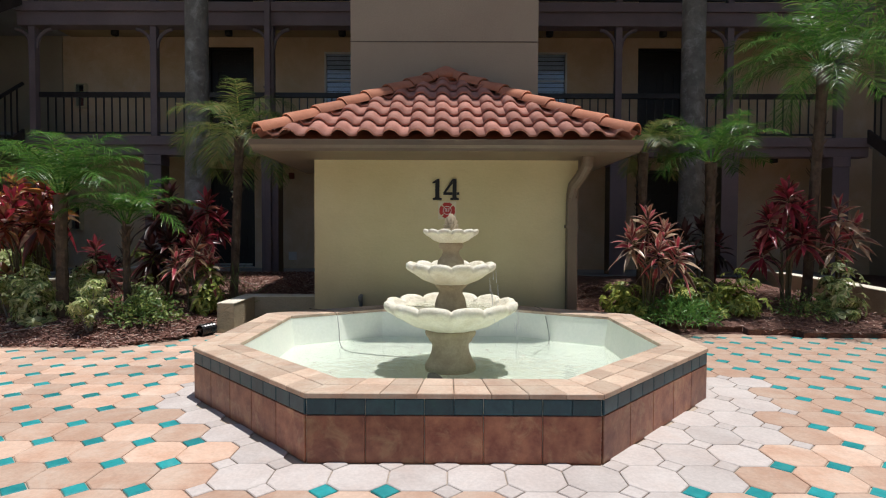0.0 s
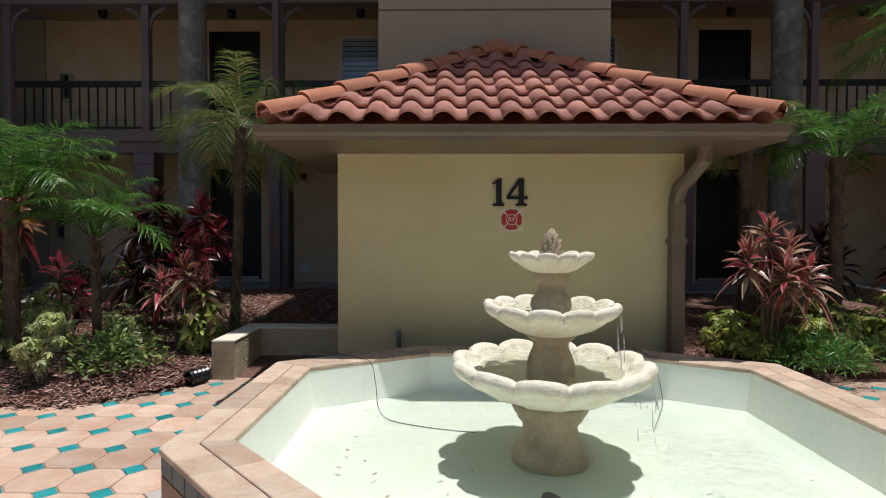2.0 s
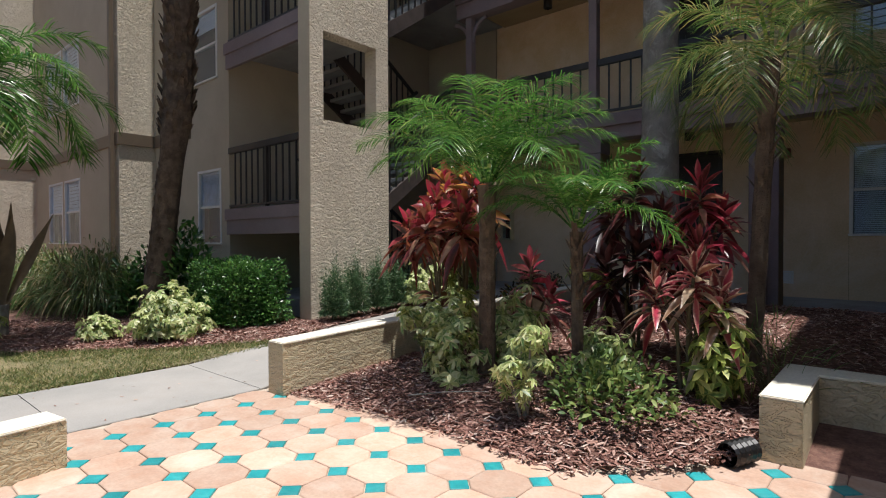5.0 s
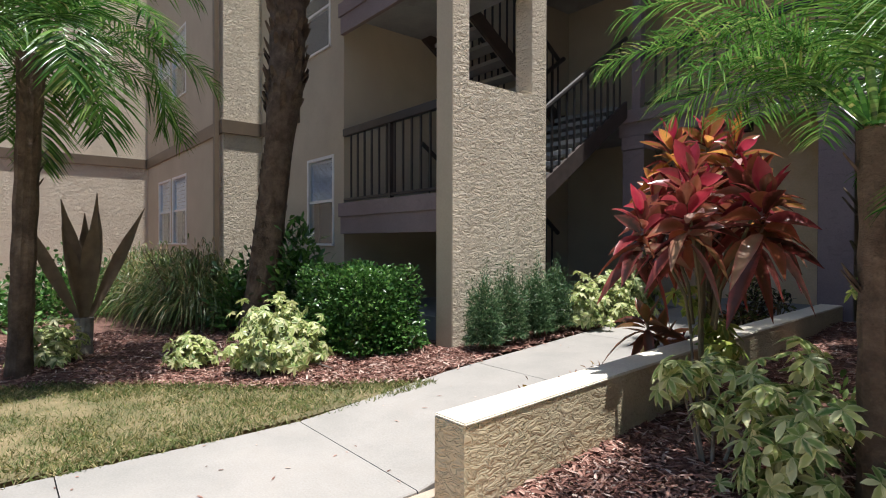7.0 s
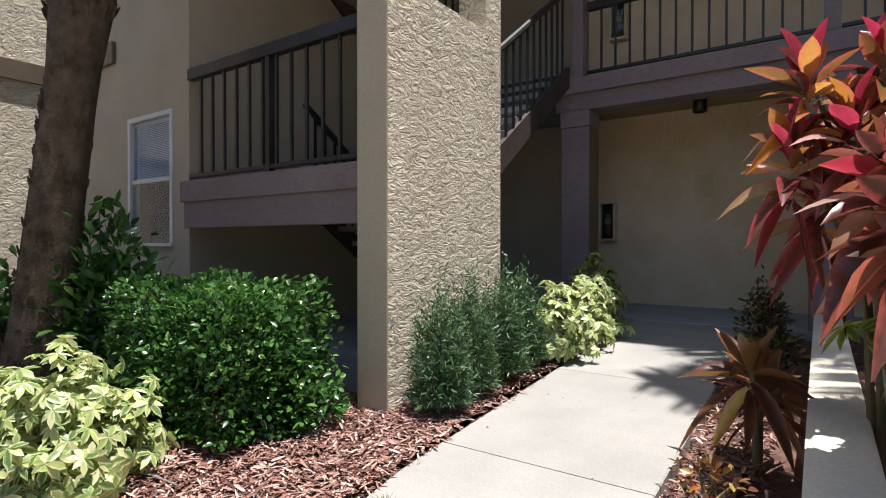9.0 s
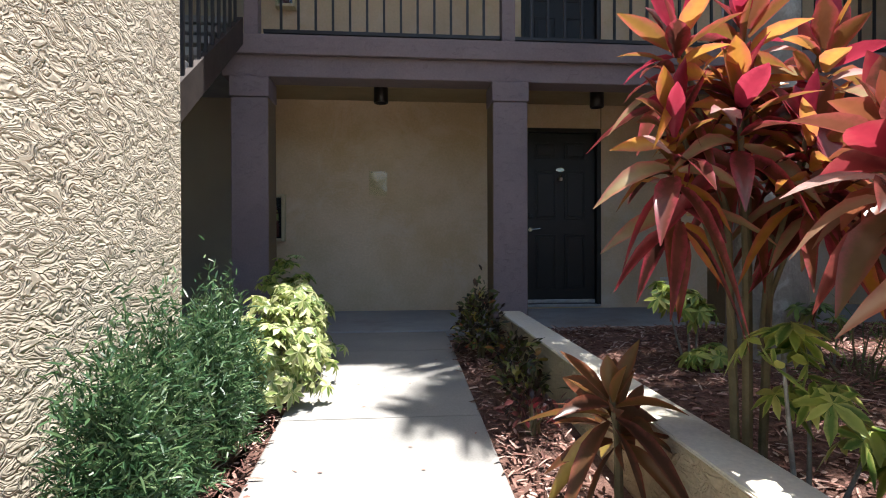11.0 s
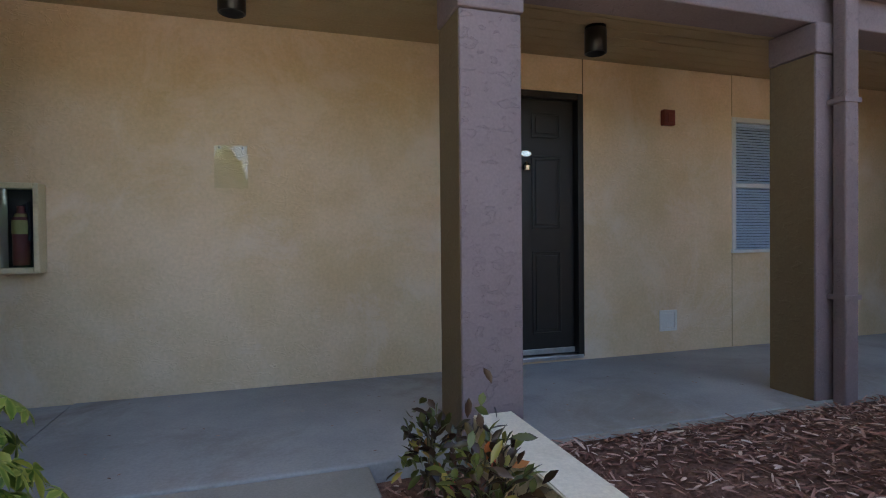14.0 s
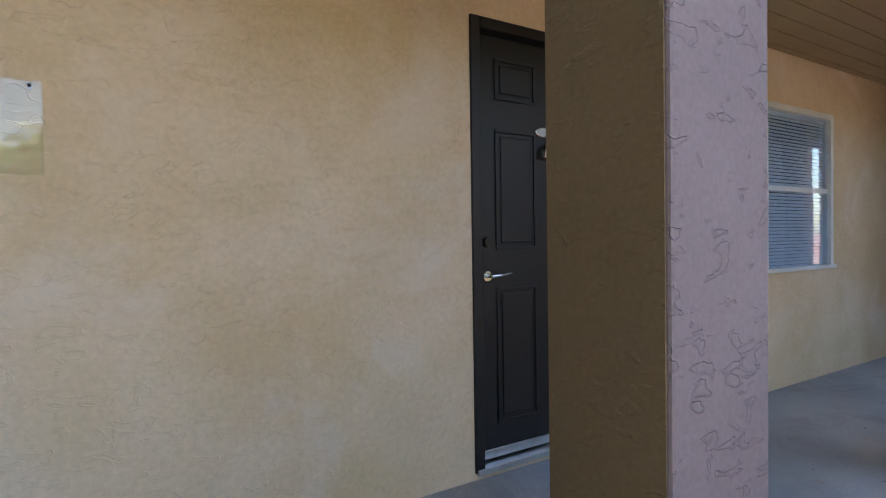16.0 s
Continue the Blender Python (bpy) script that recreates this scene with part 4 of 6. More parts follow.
ds = thing("downspout", (X2 - 0.1, Y2 - 0.06, 0), "brown painted square downspout on the wall's corner", "downspout")
part("pipe", box(X2 - 0.20, X2 - 0.09, Y2 - 0.12, Y2 - 0.045, 0.0, 9.0, 0.01), M_GUTTER, ds)
for z in (1.2, 4.0, 6.5):
    part("strap", box(X2 - 0.22, X2 - 0.07, Y2 - 0.13, Y2 - 0.122, z, z + 0.05), M_GUTTER, ds)


# ---- tower behind the kiosk ----
TW0, TW1 = -1.37, 1.33
tower = part("wall_tower", box(TW0, TW1, 7.9, 10.5, 0, 9.2), M_TOWER)
tagged(tower, "tall beige rendered lift tower", "wall", kind="structure")
part("score_line", box(TW0 - 0.002, TW1 + 0.002, 7.894, 7.902, 3.93, 3.945), M_GUTTER, tower)
part("score_line", box(TW0 - 0.002, TW1 + 0.002, 7.894, 7.902, 6.6, 6.615), M_GUTTER, tower)
# Out of view; edges placed so its shadow covers the kiosk peak and bed.
tr = part("roof_tower", box(-1.6, 3.0, 6.8, 10.6, 9.2, 9.4), M_SOFFIT)
tagged(tr, "unseen tower roof, sized by the shade it casts", "roof", kind="structure")


# ---- kiosk ----
KX0, KX1, KY = -1.53, 1.55, 6.36
kiosk = part("wall_kiosk", box(KX0, KX1, KY, 7.885, -0.03, 2.10, 0.006), M_CREAM)
tagged(kiosk, "cream painted kiosk wall bearing number fourteen", "wall", kind="structure")
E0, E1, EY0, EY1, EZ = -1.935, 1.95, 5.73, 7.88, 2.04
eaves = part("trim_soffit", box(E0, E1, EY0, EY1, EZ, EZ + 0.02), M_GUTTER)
tagged(eaves, "brown soffit beneath the kiosk eaves", "soffit", kind="structure")
gut = thing("gutter", (0, EY0, EZ), "brown painted metal rain gutter round the eaves", "gutter")


def gutter_run(name, a, b, inward):
    prof = [(0.0, 0.0), (-0.07, 0.0), (-0.075, 0.03), (-0.095, 0.06), (-0.10, 0.115), (-0.085, 0.12), (-0.08, 0.10), (-0.01, 0.10), (0.0, 0.12)]
    bm = bmesh.new()
    a, b, n = Vector(a), Vector(b), Vector(inward)
    d = (b - a).normalized()
    r = [[bm.verts.new(p + n * (-q[0] * -1) * 1 + Vector((0, 0, q[1])) + d * (q[0] * s)) for q in prof] for p, s in ((a, 1), (b, -1))]
    for i in range(len(prof)):
        k2 = (i + 1) % len(prof)
        bm.faces.new((r[0][i], r[0][k2], r[1][k2], r[1][i]))
    bm.faces.new(r[0])
    bm.faces.new(r[1][::-1])
    part(name, bm, M_GUTTER, gut)


gutter_run("front_trough", (E0, EY0, EZ), (E1, EY0, EZ), (0, 1, 0))
gutter_run("side_trough", (E0, EY1, EZ), (E0, EY0, EZ), (1, 0, 0))
gutter_run("side_trough", (E1, EY0, EZ), (E1, EY1, EZ), (-1, 0, 0))
spout = thing("downspout", (1.5, KY - 0.1, 0), "brown square downspout bent from gutter to wall", "downspout")
bm = bmesh.new()
path_pts = [(1.57, 6.02, 2.05), (1.57, 6.03, 1.95), (1.53, 6.14, 1.84), (1.475, 6.26, 1.74), (1.465, 6.295, 1.64), (1.465, 6.297, 1.56)]
tube(path_pts, 0.066, 10, True, bm)
box(1.405, 1.525, 6.24, 6.354, 0.0, 1.60, 0.012, bm)
part("pipe", bm, M_GUTTER, spout)
part("strap", box(1.39, 1.54, 6.234, 6.357, 1.25, 1.29), M_GUTTER, spout)

# roof deck, hips and clay tiles
PEAK = Vector((0.0, 7.66, 3.35))
RZ = 2.185
deck_v = [(E0 - 0.02, EY0 - 0.03, RZ - 0.06), (E1 + 0.02, EY0 - 0.03, RZ - 0.06), (E1 + 0.02, EY1, RZ - 0.06), (E0 - 0.02, EY1, RZ - 0.06), (PEAK.x, PEAK.y, PEAK.z - 0.07), (PEAK.x, EY1, PEAK.z - 0.07)]
deck_f = [(0, 1, 4), (1, 2, 5, 4), (3, 0, 4, 5), (0, 3, 2, 1), (2, 3, 5)]
kroof = raw("roof_kiosk", deck_v, deck_f, M_HIP)
tagged(kroof, "hipped kiosk roof of red clay barrel tiles", "roof", kind="structure")


def tile_mesh(w, length):
    """One S-shaped clay tile: a barrel and a pan, with thickness, lying along +y and facing +z."""
    prof = [(-0.5 + i / 12, 0.0) for i in range(13)]
    pts = []
    for u, _ in prof:
        if u < 0.12:
            h = 0.062 * math.sin(math.pi * (u + 0.5) / 0.62) ** 0.6 if u > -0.49 else 0.0
        else:
            h = -0.008 * math.sin(math.pi * (u - 0.12) / 0.38)
        pts.append((u * w * 1.03, max(h, -0.02)))
    bm = bmesh.new()
    rows = []
    for y, lift in ((0.0, 0.036), (length, 0.0)):
        rows.append([[bm.verts.new((x, y, z + lift - th)) for x, z in pts] for th in (0.0, 0.02)])
    n = len(pts)
    for i in range(n - 1):
        bm.faces.new((rows[0][0][i], rows[0][0][i + 1], rows[1][0][i + 1], rows[1][0][i]))
        bm.faces.new((rows[0][1][i + 1], rows[0][1][i], rows[1][1][i], rows[1][1][i + 1]))
        bm.faces.new((rows[0][1][i], rows[0][1][i + 1], rows[0][0][i + 1], rows[0][0][i]))
    me = bpy.data.meshes.new("roof_tile")
    bm.normal_update()
    bm.to_mesh(me)
    bm.free()
    me.materials.append(M_ROOF)
    me.polygons.foreach_set("use_smooth", [i % 3 != 2 for i in range(len(me.polygons))])
    return me


TILE_W, TILE_L, COURSE = 0.268, 0.40, 0.325
TILE_ME = tile_mesh(TILE_W, TILE_L)


def lay_tiles(a, b, top, limit=None):
    """Tiles on the slope over the eave a-b that rises to the point top; only those inside its triangle."""
    a, b, top = Vector(a), Vector(b), Vector(top)
    along = (b - a).normalized()
    foot = a + along * (top - a).dot(along)
    rise = (top - foot)
    up = rise.normalized()
    nrm = along.cross(up)
    total, run = (b - a).length, rise.length
    fa, fb = (foot - a).length, (b - foot).length
    rows = int(run / COURSE) + 1
    for r in range(rows):
        s = r * COURSE
        lo, hi = fa * s / run, total - fb * s / run
        n = int(total / TILE_W) + 2
        for c in range(n):
            u = (c + 0.5) * TILE_W - 0.06
            if u < lo - TILE_W * 0.5 or u > hi + TILE_W * 0.5:
                continue
            p = a + along * u + up * s
            if limit and not limit(p):
                continue
            m = Matrix((along, up, nrm)).transposed().to_4x4()
            m.translation = p + nrm * (0.004 * ((r * 7 + c * 3) % 3))
            me, inv = TILE_ME, m.inverted()
            for corner, sgn in ((a, 1), (b, -1)):
                line = Vector((top.x - corner.x, top.y - corner.y, 0)).normalized()
                keep = Vector((-line.y, line.x, 0))
                if keep.dot(foot - corner) < 0:
                    keep = -keep
                if min(keep.dot(m @ v.co - corner) for v in TILE_ME.vertices) < 0:
                    cut = bmesh.new()
                    cut.from_mesh(me)
                    bmesh.ops.bisect_plane(cut, geom=cut.verts[:] + cut.edges[:] + cut.faces[:], plane_co=inv @ corner, plane_no=inv.to_3x3() @ keep, clear_inner=True)
                    me = bpy.data.meshes.new("roof_tile")
                    cut.to_mesh(me)
                    cut.free()
                    me.materials.append(M_ROOF)
            if len(me.polygons) < 3:
                continue
            ob = new("roof_tile", me)
            hang(ob, kroof)
            ob.matrix_basis = m


def hip_caps(a, b, n):
    a, b = Vector(a), Vector(b)
    d = (b - a).normalized()
    q = d.to_track_quat("Y", "Z")
    me = None
    for i in range(n):
        p = a + (b - a) * (i / n)
        if me is None:
            bm = bmesh.new()
            rings = []
            for y, r, lift in ((0.0, 0.118, 0.022), (0.01, 0.125, 0.022), ((b - a).length / n * 1.16, 0.108, 0.0)):
                rings.append([[bm.verts.new((math.cos(t) * (r - th), y, math.sin(t) * (r - th) * 0.9 + lift)) for t in (math.pi * k3 / 10 for k3 in range(11))] for th in (0, 0.018)])
            for g0, g1 in zip(rings, rings[1:]):
                for k3 in range(10):
                    bm.faces.new((g0[0][k3], g0[0][k3 + 1], g1[0][k3 + 1], g1[0][k3]))
            for k3 in range(10):
                bm.faces.new((rings[0][0][k3], rings[0][0][k3 + 1], rings[0][1][k3 + 1], rings[0][1][k3]))
            me = bpy.data.meshes.new("hip_cap")
            bm.normal_update()
            bm.to_mesh(me)
            bm.free()
            me.materials.append(M_HIP)
            me.polygons.foreach_set("use_smooth", [True] * len(me.polygons))
        ob = new("hip_cap", me)
        hang(ob, kroof)
        m = q.to_matrix().to_4x4()
        m.translation = p
        ob.matrix_basis = m


lay_tiles((E0, EY0 - 0.05, RZ), (E1, EY0 - 0.05, RZ), PEAK)
lay_tiles((E0 - 0.03, EY1 + 1.9, RZ), (E0 - 0.03, EY0 - 0.02, RZ), PEAK, lambda p: p.y < EY1 - 0.1)
lay_tiles((E1 + 0.03, EY0 - 0.02, RZ), (E1 + 0.03, EY1 + 1.9, RZ), PEAK, lambda p: p.y < EY1 - 0.1)
hip_caps((E0 - 0.01, EY0 - 0.05, RZ + 0.02), PEAK + Vector((0, 0, 0.02)), 8)
hip_caps((E1 + 0.01, EY0 - 0.05, RZ + 0.02), PEAK + Vector((0, 0, 0.02)), 8)
part("peak_cap", lathe(PEAK.x, PEAK.y, [(0.30, PEAK.z - 0.06), (0.26, PEAK.z + 0.02), (0.13, PEAK.z + 0.115), (0.04, PEAK.z + 0.16), (0.0, PEAK.z + 0.165)], 18), M_HIP, kroof, "", True)


# ---- fountain ----
FX, FY = 0.05, 4.50
OCT = [(FX - 0.765, 2.79), (FX + 0.765, 2.79), (FX + 1.84, 3.92), (FX + 1.84, 5.52), (FX + 0.80, 6.11), (FX - 0.80, 6.11), (FX - 1.84, 5.50), (FX - 1.84, 3.88)]


def inset(poly, d):
    out, n = [], len(poly)
    for i in range(n):
        a, p, b = (Vector(poly[j % n]) for j in (i - 1, i, i + 1))
        u, v = (p - a).normalized(), (b - p).normalized()
        nu, nv = Vector((-u.y, u.x)), Vector((-v.y, v.x))
        out.append(tuple(p + (nu + nv) * (d / (1 + nu.dot(nv)))))
    return out


def block(quad, thick):
    """A slab on four top corners, thick downwards along its own normal."""
    q = [Vector(p) for p in quad]
    nrm = (q[1] - q[0]).cross(q[3] - q[0]).normalized()
    c = sum(q, Vector()) / 4
    bm = bmesh.new()
    rim = [bm.verts.new(p - nrm * min(0.004, thick * 0.4)) for p in q]
    top = [bm.verts.new(p + (c - p).normalized() * 0.006) for p in q]
    low = [bm.verts.new(p - nrm * thick) for p in q]
    bm.faces.new(top)
    bm.faces.new(low[::-1])
    for i in range(4):
        k2 = (i + 1) % 4
        bm.faces.new((rim[i], rim[k2], top[k2], top[i]))
        bm.faces.new((low[i], low[k2], rim[k2], rim[i]))
    return bm


RIM_Z, BAND_Z = 0.37, 0.255
basin = thing("fountain_basin", (FX, FY, 0), "octagonal fountain basin clad in clay and teal tiles, shallow water inside", "fountain")
inner, foot = inset(OCT, 0.27), inset(OCT, 0.31)
bm = bmesh.new()
rings = [[bm.verts.new((x, y, z)) for x, y in poly] for poly, z in ((OCT, -0.05), (OCT, RIM_Z - 0.03), (inner, RIM_Z - 0.03), (foot, 0.075), (inset(OCT, 0.40), 0.05))]
for r0, r1 in zip(rings, rings[1:]):
    for i in range(8):
        bm.faces.new((r0[i], r0[(i + 1) % 8], r1[(i + 1) % 8], r1[i]))
bm.faces.new(rings[-1])
shell = part("shell", bm, M_POOL, basin, "pale painted inner shell")
mid = inset(OCT, 0.135)
outer_rim = inset(OCT, -0.022)
for i in range(8):
    a, b = Vector(OCT[i]), Vector(OCT[(i + 1) % 8])
    d = (b - a).normalized()
    out = Vector((d.y, -d.x))
    n = max(3, round((b - a).length / 0.285))
    for c in range(n):
        p0, p1 = a + d * ((b - a).length * c / n + 0.0015), a + d * ((b - a).length * (c + 1) / n - 0.0015)
        o = out * 0.014
        quad = [(p0.x + o.x, p0.y + o.y, 0.0), (p1.x + o.x, p1.y + o.y, 0.0), (p1.x + o.x, p1.y + o.y, BAND_Z - 0.003), (p0.x + o.x, p0.y + o.y, BAND_Z - 0.003)]
        part("clay_tile", block(quad, 0.013), M_BASINTILE, basin)
        for h in (0, 0.5):
            q0, q1 = p0.lerp(p1, h) + d * 0.0006, p0.lerp(p1, h + 0.5) - d * 0.0006
            quad = [(q0.x + o.x, q0.y + o.y, BAND_Z), (q1.x + o.x, q1.y + o.y, BAND_Z), (q1.x + o.x, q1.y + o.y, RIM_Z - 0.032), (q0.x + o.x, q0.y + o.y, RIM_Z - 0.032)]
            part("teal_tile", block(quad, 0.013), M_TEAL, basin)
    m = max(4, round((b - a).length / 0.19))
    j = (i + 1) % 8
    for row, (pa, pb) in enumerate(((outer_rim, mid), (mid, inset(OCT, 0.275)))):
        A0, A1, B0, B1 = (Vector((*p, RIM_Z)) for p in (pa[i], pa[j], pb[i], pb[j]))
        for c in range(m):
            g = 0.002 / (b - a).length
            t0, t1 = c / m + g, (c + 1) / m - g
            quad = [A0.lerp(A1, t0), A0.lerp(A1, t1), B0.lerp(B1, t1), B0.lerp(B1, t0)]
            w = (quad[3] - quad[0]).normalized() * 0.003
            quad = [quad[0] + w, quad[1] + w, quad[2] - w, quad[3] - w]
            part("rim_tile", block(quad, 0.028), M_RIMTILE, basin)
water = part("water", prism(inset(OCT, 0.315), 0.085, 0.088), M_WATER, basin, "clear shallow water")
water.visible_shadow = False

tiers = thing("tiered_fountain", (FX, FY + 0.04, 0.05), "three-tier cream cast-stone fountain with scalloped bowls, trickling", "fountain")
TX, TY = FX, FY + 0.05


def scalloped(r, ztop, depth, lobes, stem_r):
    shape = ((0.0, -1.0, 0), (0.12, -0.98, 0.1), (0.50, -0.74, 0.5), (0.74, -0.50, 0.7), (0.86, -0.37, 0.9), (0.95, -0.31, 1), (1.0, -0.20, 1), (1.015, -0.08, 1), (0.99, 0.02, 1), (0.93, 0.055, 1),
             (0.86, 0.03, 1), (0.81, -0.07, 0.9), (0.78, -0.20, 0.5), (0.60, -0.36, 0.2), (0.05, -0.42, 0), (0.0, -0.42, 0))
    prof = [(stem_r + (r - stem_r) * u, ztop + depth * w) for u, w, _ in shape]

    def wave(a, i):
        s = abs(math.sin(a * lobes / 2)) ** 0.55
        k4 = shape[i][2]
        return 1 + k4 * 0.10 * (s - 0.62) + 0.006 * math.sin(a * 37 + i), k4 * depth * 0.17 * (s - 0.62)
    return lathe(TX, TY, prof, lobes * 14, wave)


foot_bm = lathe(TX, TY, [(0.215, 0.05), (0.215, 0.085), (0.20, 0.11), (0.178, 0.15), (0.160, 0.20), (0.152, 0.245), (0.160, 0.275), (0.182, 0.295), (0.186, 0.312), (0.205, 0.335), (0.215, 0.36), (0.20, 0.40)], 40)
part("pedestal", foot_bm, M_STEM, tiers, "weathered brown stone pedestal", True)
part("large_bowl", scalloped(0.54, 0.61, 0.225, 12, 0.16), M_STONE, tiers, "", True)
part("lower_stem", lathe(TX, TY, [(0.14, 0.50), (0.14, 0.555), (0.135, 0.565), (0.132, 0.60), (0.118, 0.65), (0.10, 0.69), (0.098, 0.715), (0.115, 0.735), (0.135, 0.75), (0.14, 0.775), (0.13, 0.79)], 32), M_STEM, tiers, "weathered brown stone stem", True)
part("middle_bowl", scalloped(0.365, 0.93, 0.165, 12, 0.115), M_STONE, tiers, "", True)
part("upper_stem", lathe(TX, TY, [(0.10, 0.83), (0.105, 0.90), (0.115, 0.93), (0.108, 0.965), (0.08, 1.0), (0.068, 1.03), (0.075, 1.055), (0.10, 1.07), (0.105, 1.09), (0.098, 1.105), (0.095, 1.12)], 28), M_STEM, tiers, "weathered brown stone stem", True)
part("small_bowl", scalloped(0.225, 1.215, 0.105, 12, 0.08), M_STONE, tiers, "", True)
part("finial", lathe(TX, TY, [(0.062, 1.17), (0.066, 1.20), (0.050, 1.208), (0.062, 1.232), (0.048, 1.240), (0.056, 1.264), (0.042, 1.272), (0.048, 1.296), (0.034, 1.304), (0.036, 1.324), (0.02, 1.334), (0.014, 1.352), (0.0, 1.358)], 42,
                     lambda a, i: (1 + 0.22 * math.sin(a * 7 + i // 2 * 3.1), 0)), M_STEM, tiers, "carved pine-cone finial", True)
for nm, r, z in (("bowl_water", 0.40, 0.575), ("bowl_water", 0.27, 0.905)):
    w = part(nm, lathe(TX, TY, [(r, z), (r, z + 0.002)], 40), M_WATER, tiers)
    w.visible_shadow = False

rs = random.Random(5)
for ang, r, z1, z0, n in ((-0.55, 0.37, 0.90, 0.58, 6), (-0.15, 0.375, 0.89, 0.58, 4), (-0.35, 0.55, 0.58, 0.09, 7), (-0.05, 0.55, 0.57, 0.09, 5), (-0.9, 0.54, 0.57, 0.09, 3)):
    tr_ = thing("water_trickle", (TX + math.cos(ang) * r, TY + math.sin(ang) * r, z0), "thin trickle of water falling from the bowl's lip", "water", "trickles")
    for i in range(n):
        a = ang + rs.uniform(-0.05, 0.05)
        rr = r + rs.uniform(0, 0.02)
        top = z1 - rs.uniform(0, (z1 - z0) * 0.7)
        bot = max(z0, top - rs.uniform(0.03, 0.12))
        part("strand", tube([(TX + math.cos(a) * rr, TY + math.sin(a) * rr, top), (TX + math.cos(a) * (rr + 0.004), TY + math.sin(a) * (rr + 0.004), bot)], [0.0012, 0.0028], 5), M_WHITE, tr_)


def pond_light(x, y, z):
    p = thing("pond_light", (x, y, z), "black ribbed underwater light on a stand in the basin", "pond light")
    part("base", lathe(x, y, [(0.06, z), (0.065, z + 0.008), (0.02, z + 0.02)], 18), M_BLACK, p)
    axis = Vector((0.35, -0.2, 0.9)).normalized()
    c = Vector((x, y, z + 0.03))
    bm = tube([c, c + axis * 0.02, c + axis * 0.06, c + axis * 0.062, c + axis * 0.105], [0.03, 0.042, 0.045, 0.055, 0.058], 18)
    body = part("housing", bm, M_BLACK, p)
    for i in range(10):
        a = i * 0.628
        q = axis.to_track_quat("Z", "Y") @ Vector((math.cos(a), math.sin(a), 0))
        part("fin", tube([c + axis * 0.02 + q * 0.045, c + axis * 0.06 + q * 0.05], 0.004, 4), M_BLACK, body)
    return p


pond_light(-0.1, 3.83, 0.05)


def cable(name, pts, r, label):
    ob = thing(name, pts[0], label, "cable")
    dense = []
    P = [Vector(p) for p in pts]
    for i in range(len(P) - 1):
        p0, p1, p2, p3 = P[max(i - 1, 0)], P[i], P[i + 1], P[min(i + 2, len(P) - 1)]
        for k2 in range(6):
            t = k2 / 6
            dense.append(0.5 * ((2 * p1) + (p2 - p0) * t + (2 * p0 - 5 * p1 + 4 * p2 - p3) * t * t + (3 * p1 - p0 - 3 * p2 + p3) * t ** 3))
    dense.append(P[-1])
    part("cord", tube(dense, r, 6), M_BLACK, ob)
    return ob


cable("pump_cable", [(-1.45, 5.80, 0.375), (-1.22, 5.62, 0.378), (-1.10, 5.48, 0.372), (-1.05, 5.36, 0.25), (-0.98, 5.2, 0.075), (-0.7, 5.05, 0.054), (-0.35, 4.95, 0.054)], 0.0028, "thin black cable hanging over the basin rim into water")
cable("pump_cable", [(1.0, 6.02, 0.38), (1.04, 5.80, 0.375), (1.06, 5.66, 0.30), (1.08, 5.58, 0.09), (1.0, 5.4, 0.054), (0.8, 5.0, 0.054)], 0.0028, "thin black cable hanging over the basin rim into water")
cable("pump_cable", [(-0.06, 3.83, 0.06), (0.1, 3.78, 0.054), (0.3, 3.85, 0.054), (0.35, 4.1, 0.054)], 0.0025, "thin cable from the pond light under water")


deb = np.random.RandomState(77)
dp = np.stack([FX + deb.uniform(-1.3, 1.3, 46), FY + deb.uniform(-1.2, 1.1, 46), np.full(46, 0.0905)], 1)
v, f = leaves(dp, np.stack([deb.normal(size=46), deb.normal(size=46), np.zeros(46)], 1), np.tile([0, 0, 1.0], (46, 1)), deb.uniform(0.012, 0.05, 46), 0.012, OVAL, 0.0, 0.05)
tagged(raw("floating_debris", v.tolist(), f.tolist(), M_CHIP), "dry leaf bits floating on the basin water", "debris", kind="stuff")


fb = np.random.RandomState(78)
dp = np.stack([fb.uniform(-8.0, -2.0, 70), fb.uniform(10.85, 12.2, 70), np.full(70, SLAB_Z + 0.004)], 1)
v, f = leaves(dp, np.stack([fb.normal(size=70), fb.normal(size=70), np.zeros(70)], 1), np.tile([0, 0, 1.0], (70, 1)), fb.uniform(0.01, 0.035, 70), 0.009, OVAL, 0.0, 0.1)
tagged(raw("leaf_litter", v.tolist(), f.tolist(), M_CHIP), "dry leaf bits scattered on the gallery floor", "debris", kind="stuff")
dp = np.stack([fb.uniform(-7.4, -6.1, 60), fb.uniform(4.0, 10.0, 60)], 1)
dp = np.concatenate([dp, np.array([[ground_z(0, q) + 0.016] for q in dp[:, 1]])], 1)
v, f = leaves(dp, np.stack([fb.normal(size=60), fb.normal(size=60), np.zeros(60)], 1), np.tile([0, 0, 1.0], (60, 1)), fb.uniform(0.012, 0.05, 60), 0.010, OVAL, 0.0, 0.1)
tagged(raw("leaf_litter", v.tolist(), f.tolist(), M_CHIP), "bark bits strayed onto the concrete path", "debris", kind="stuff")


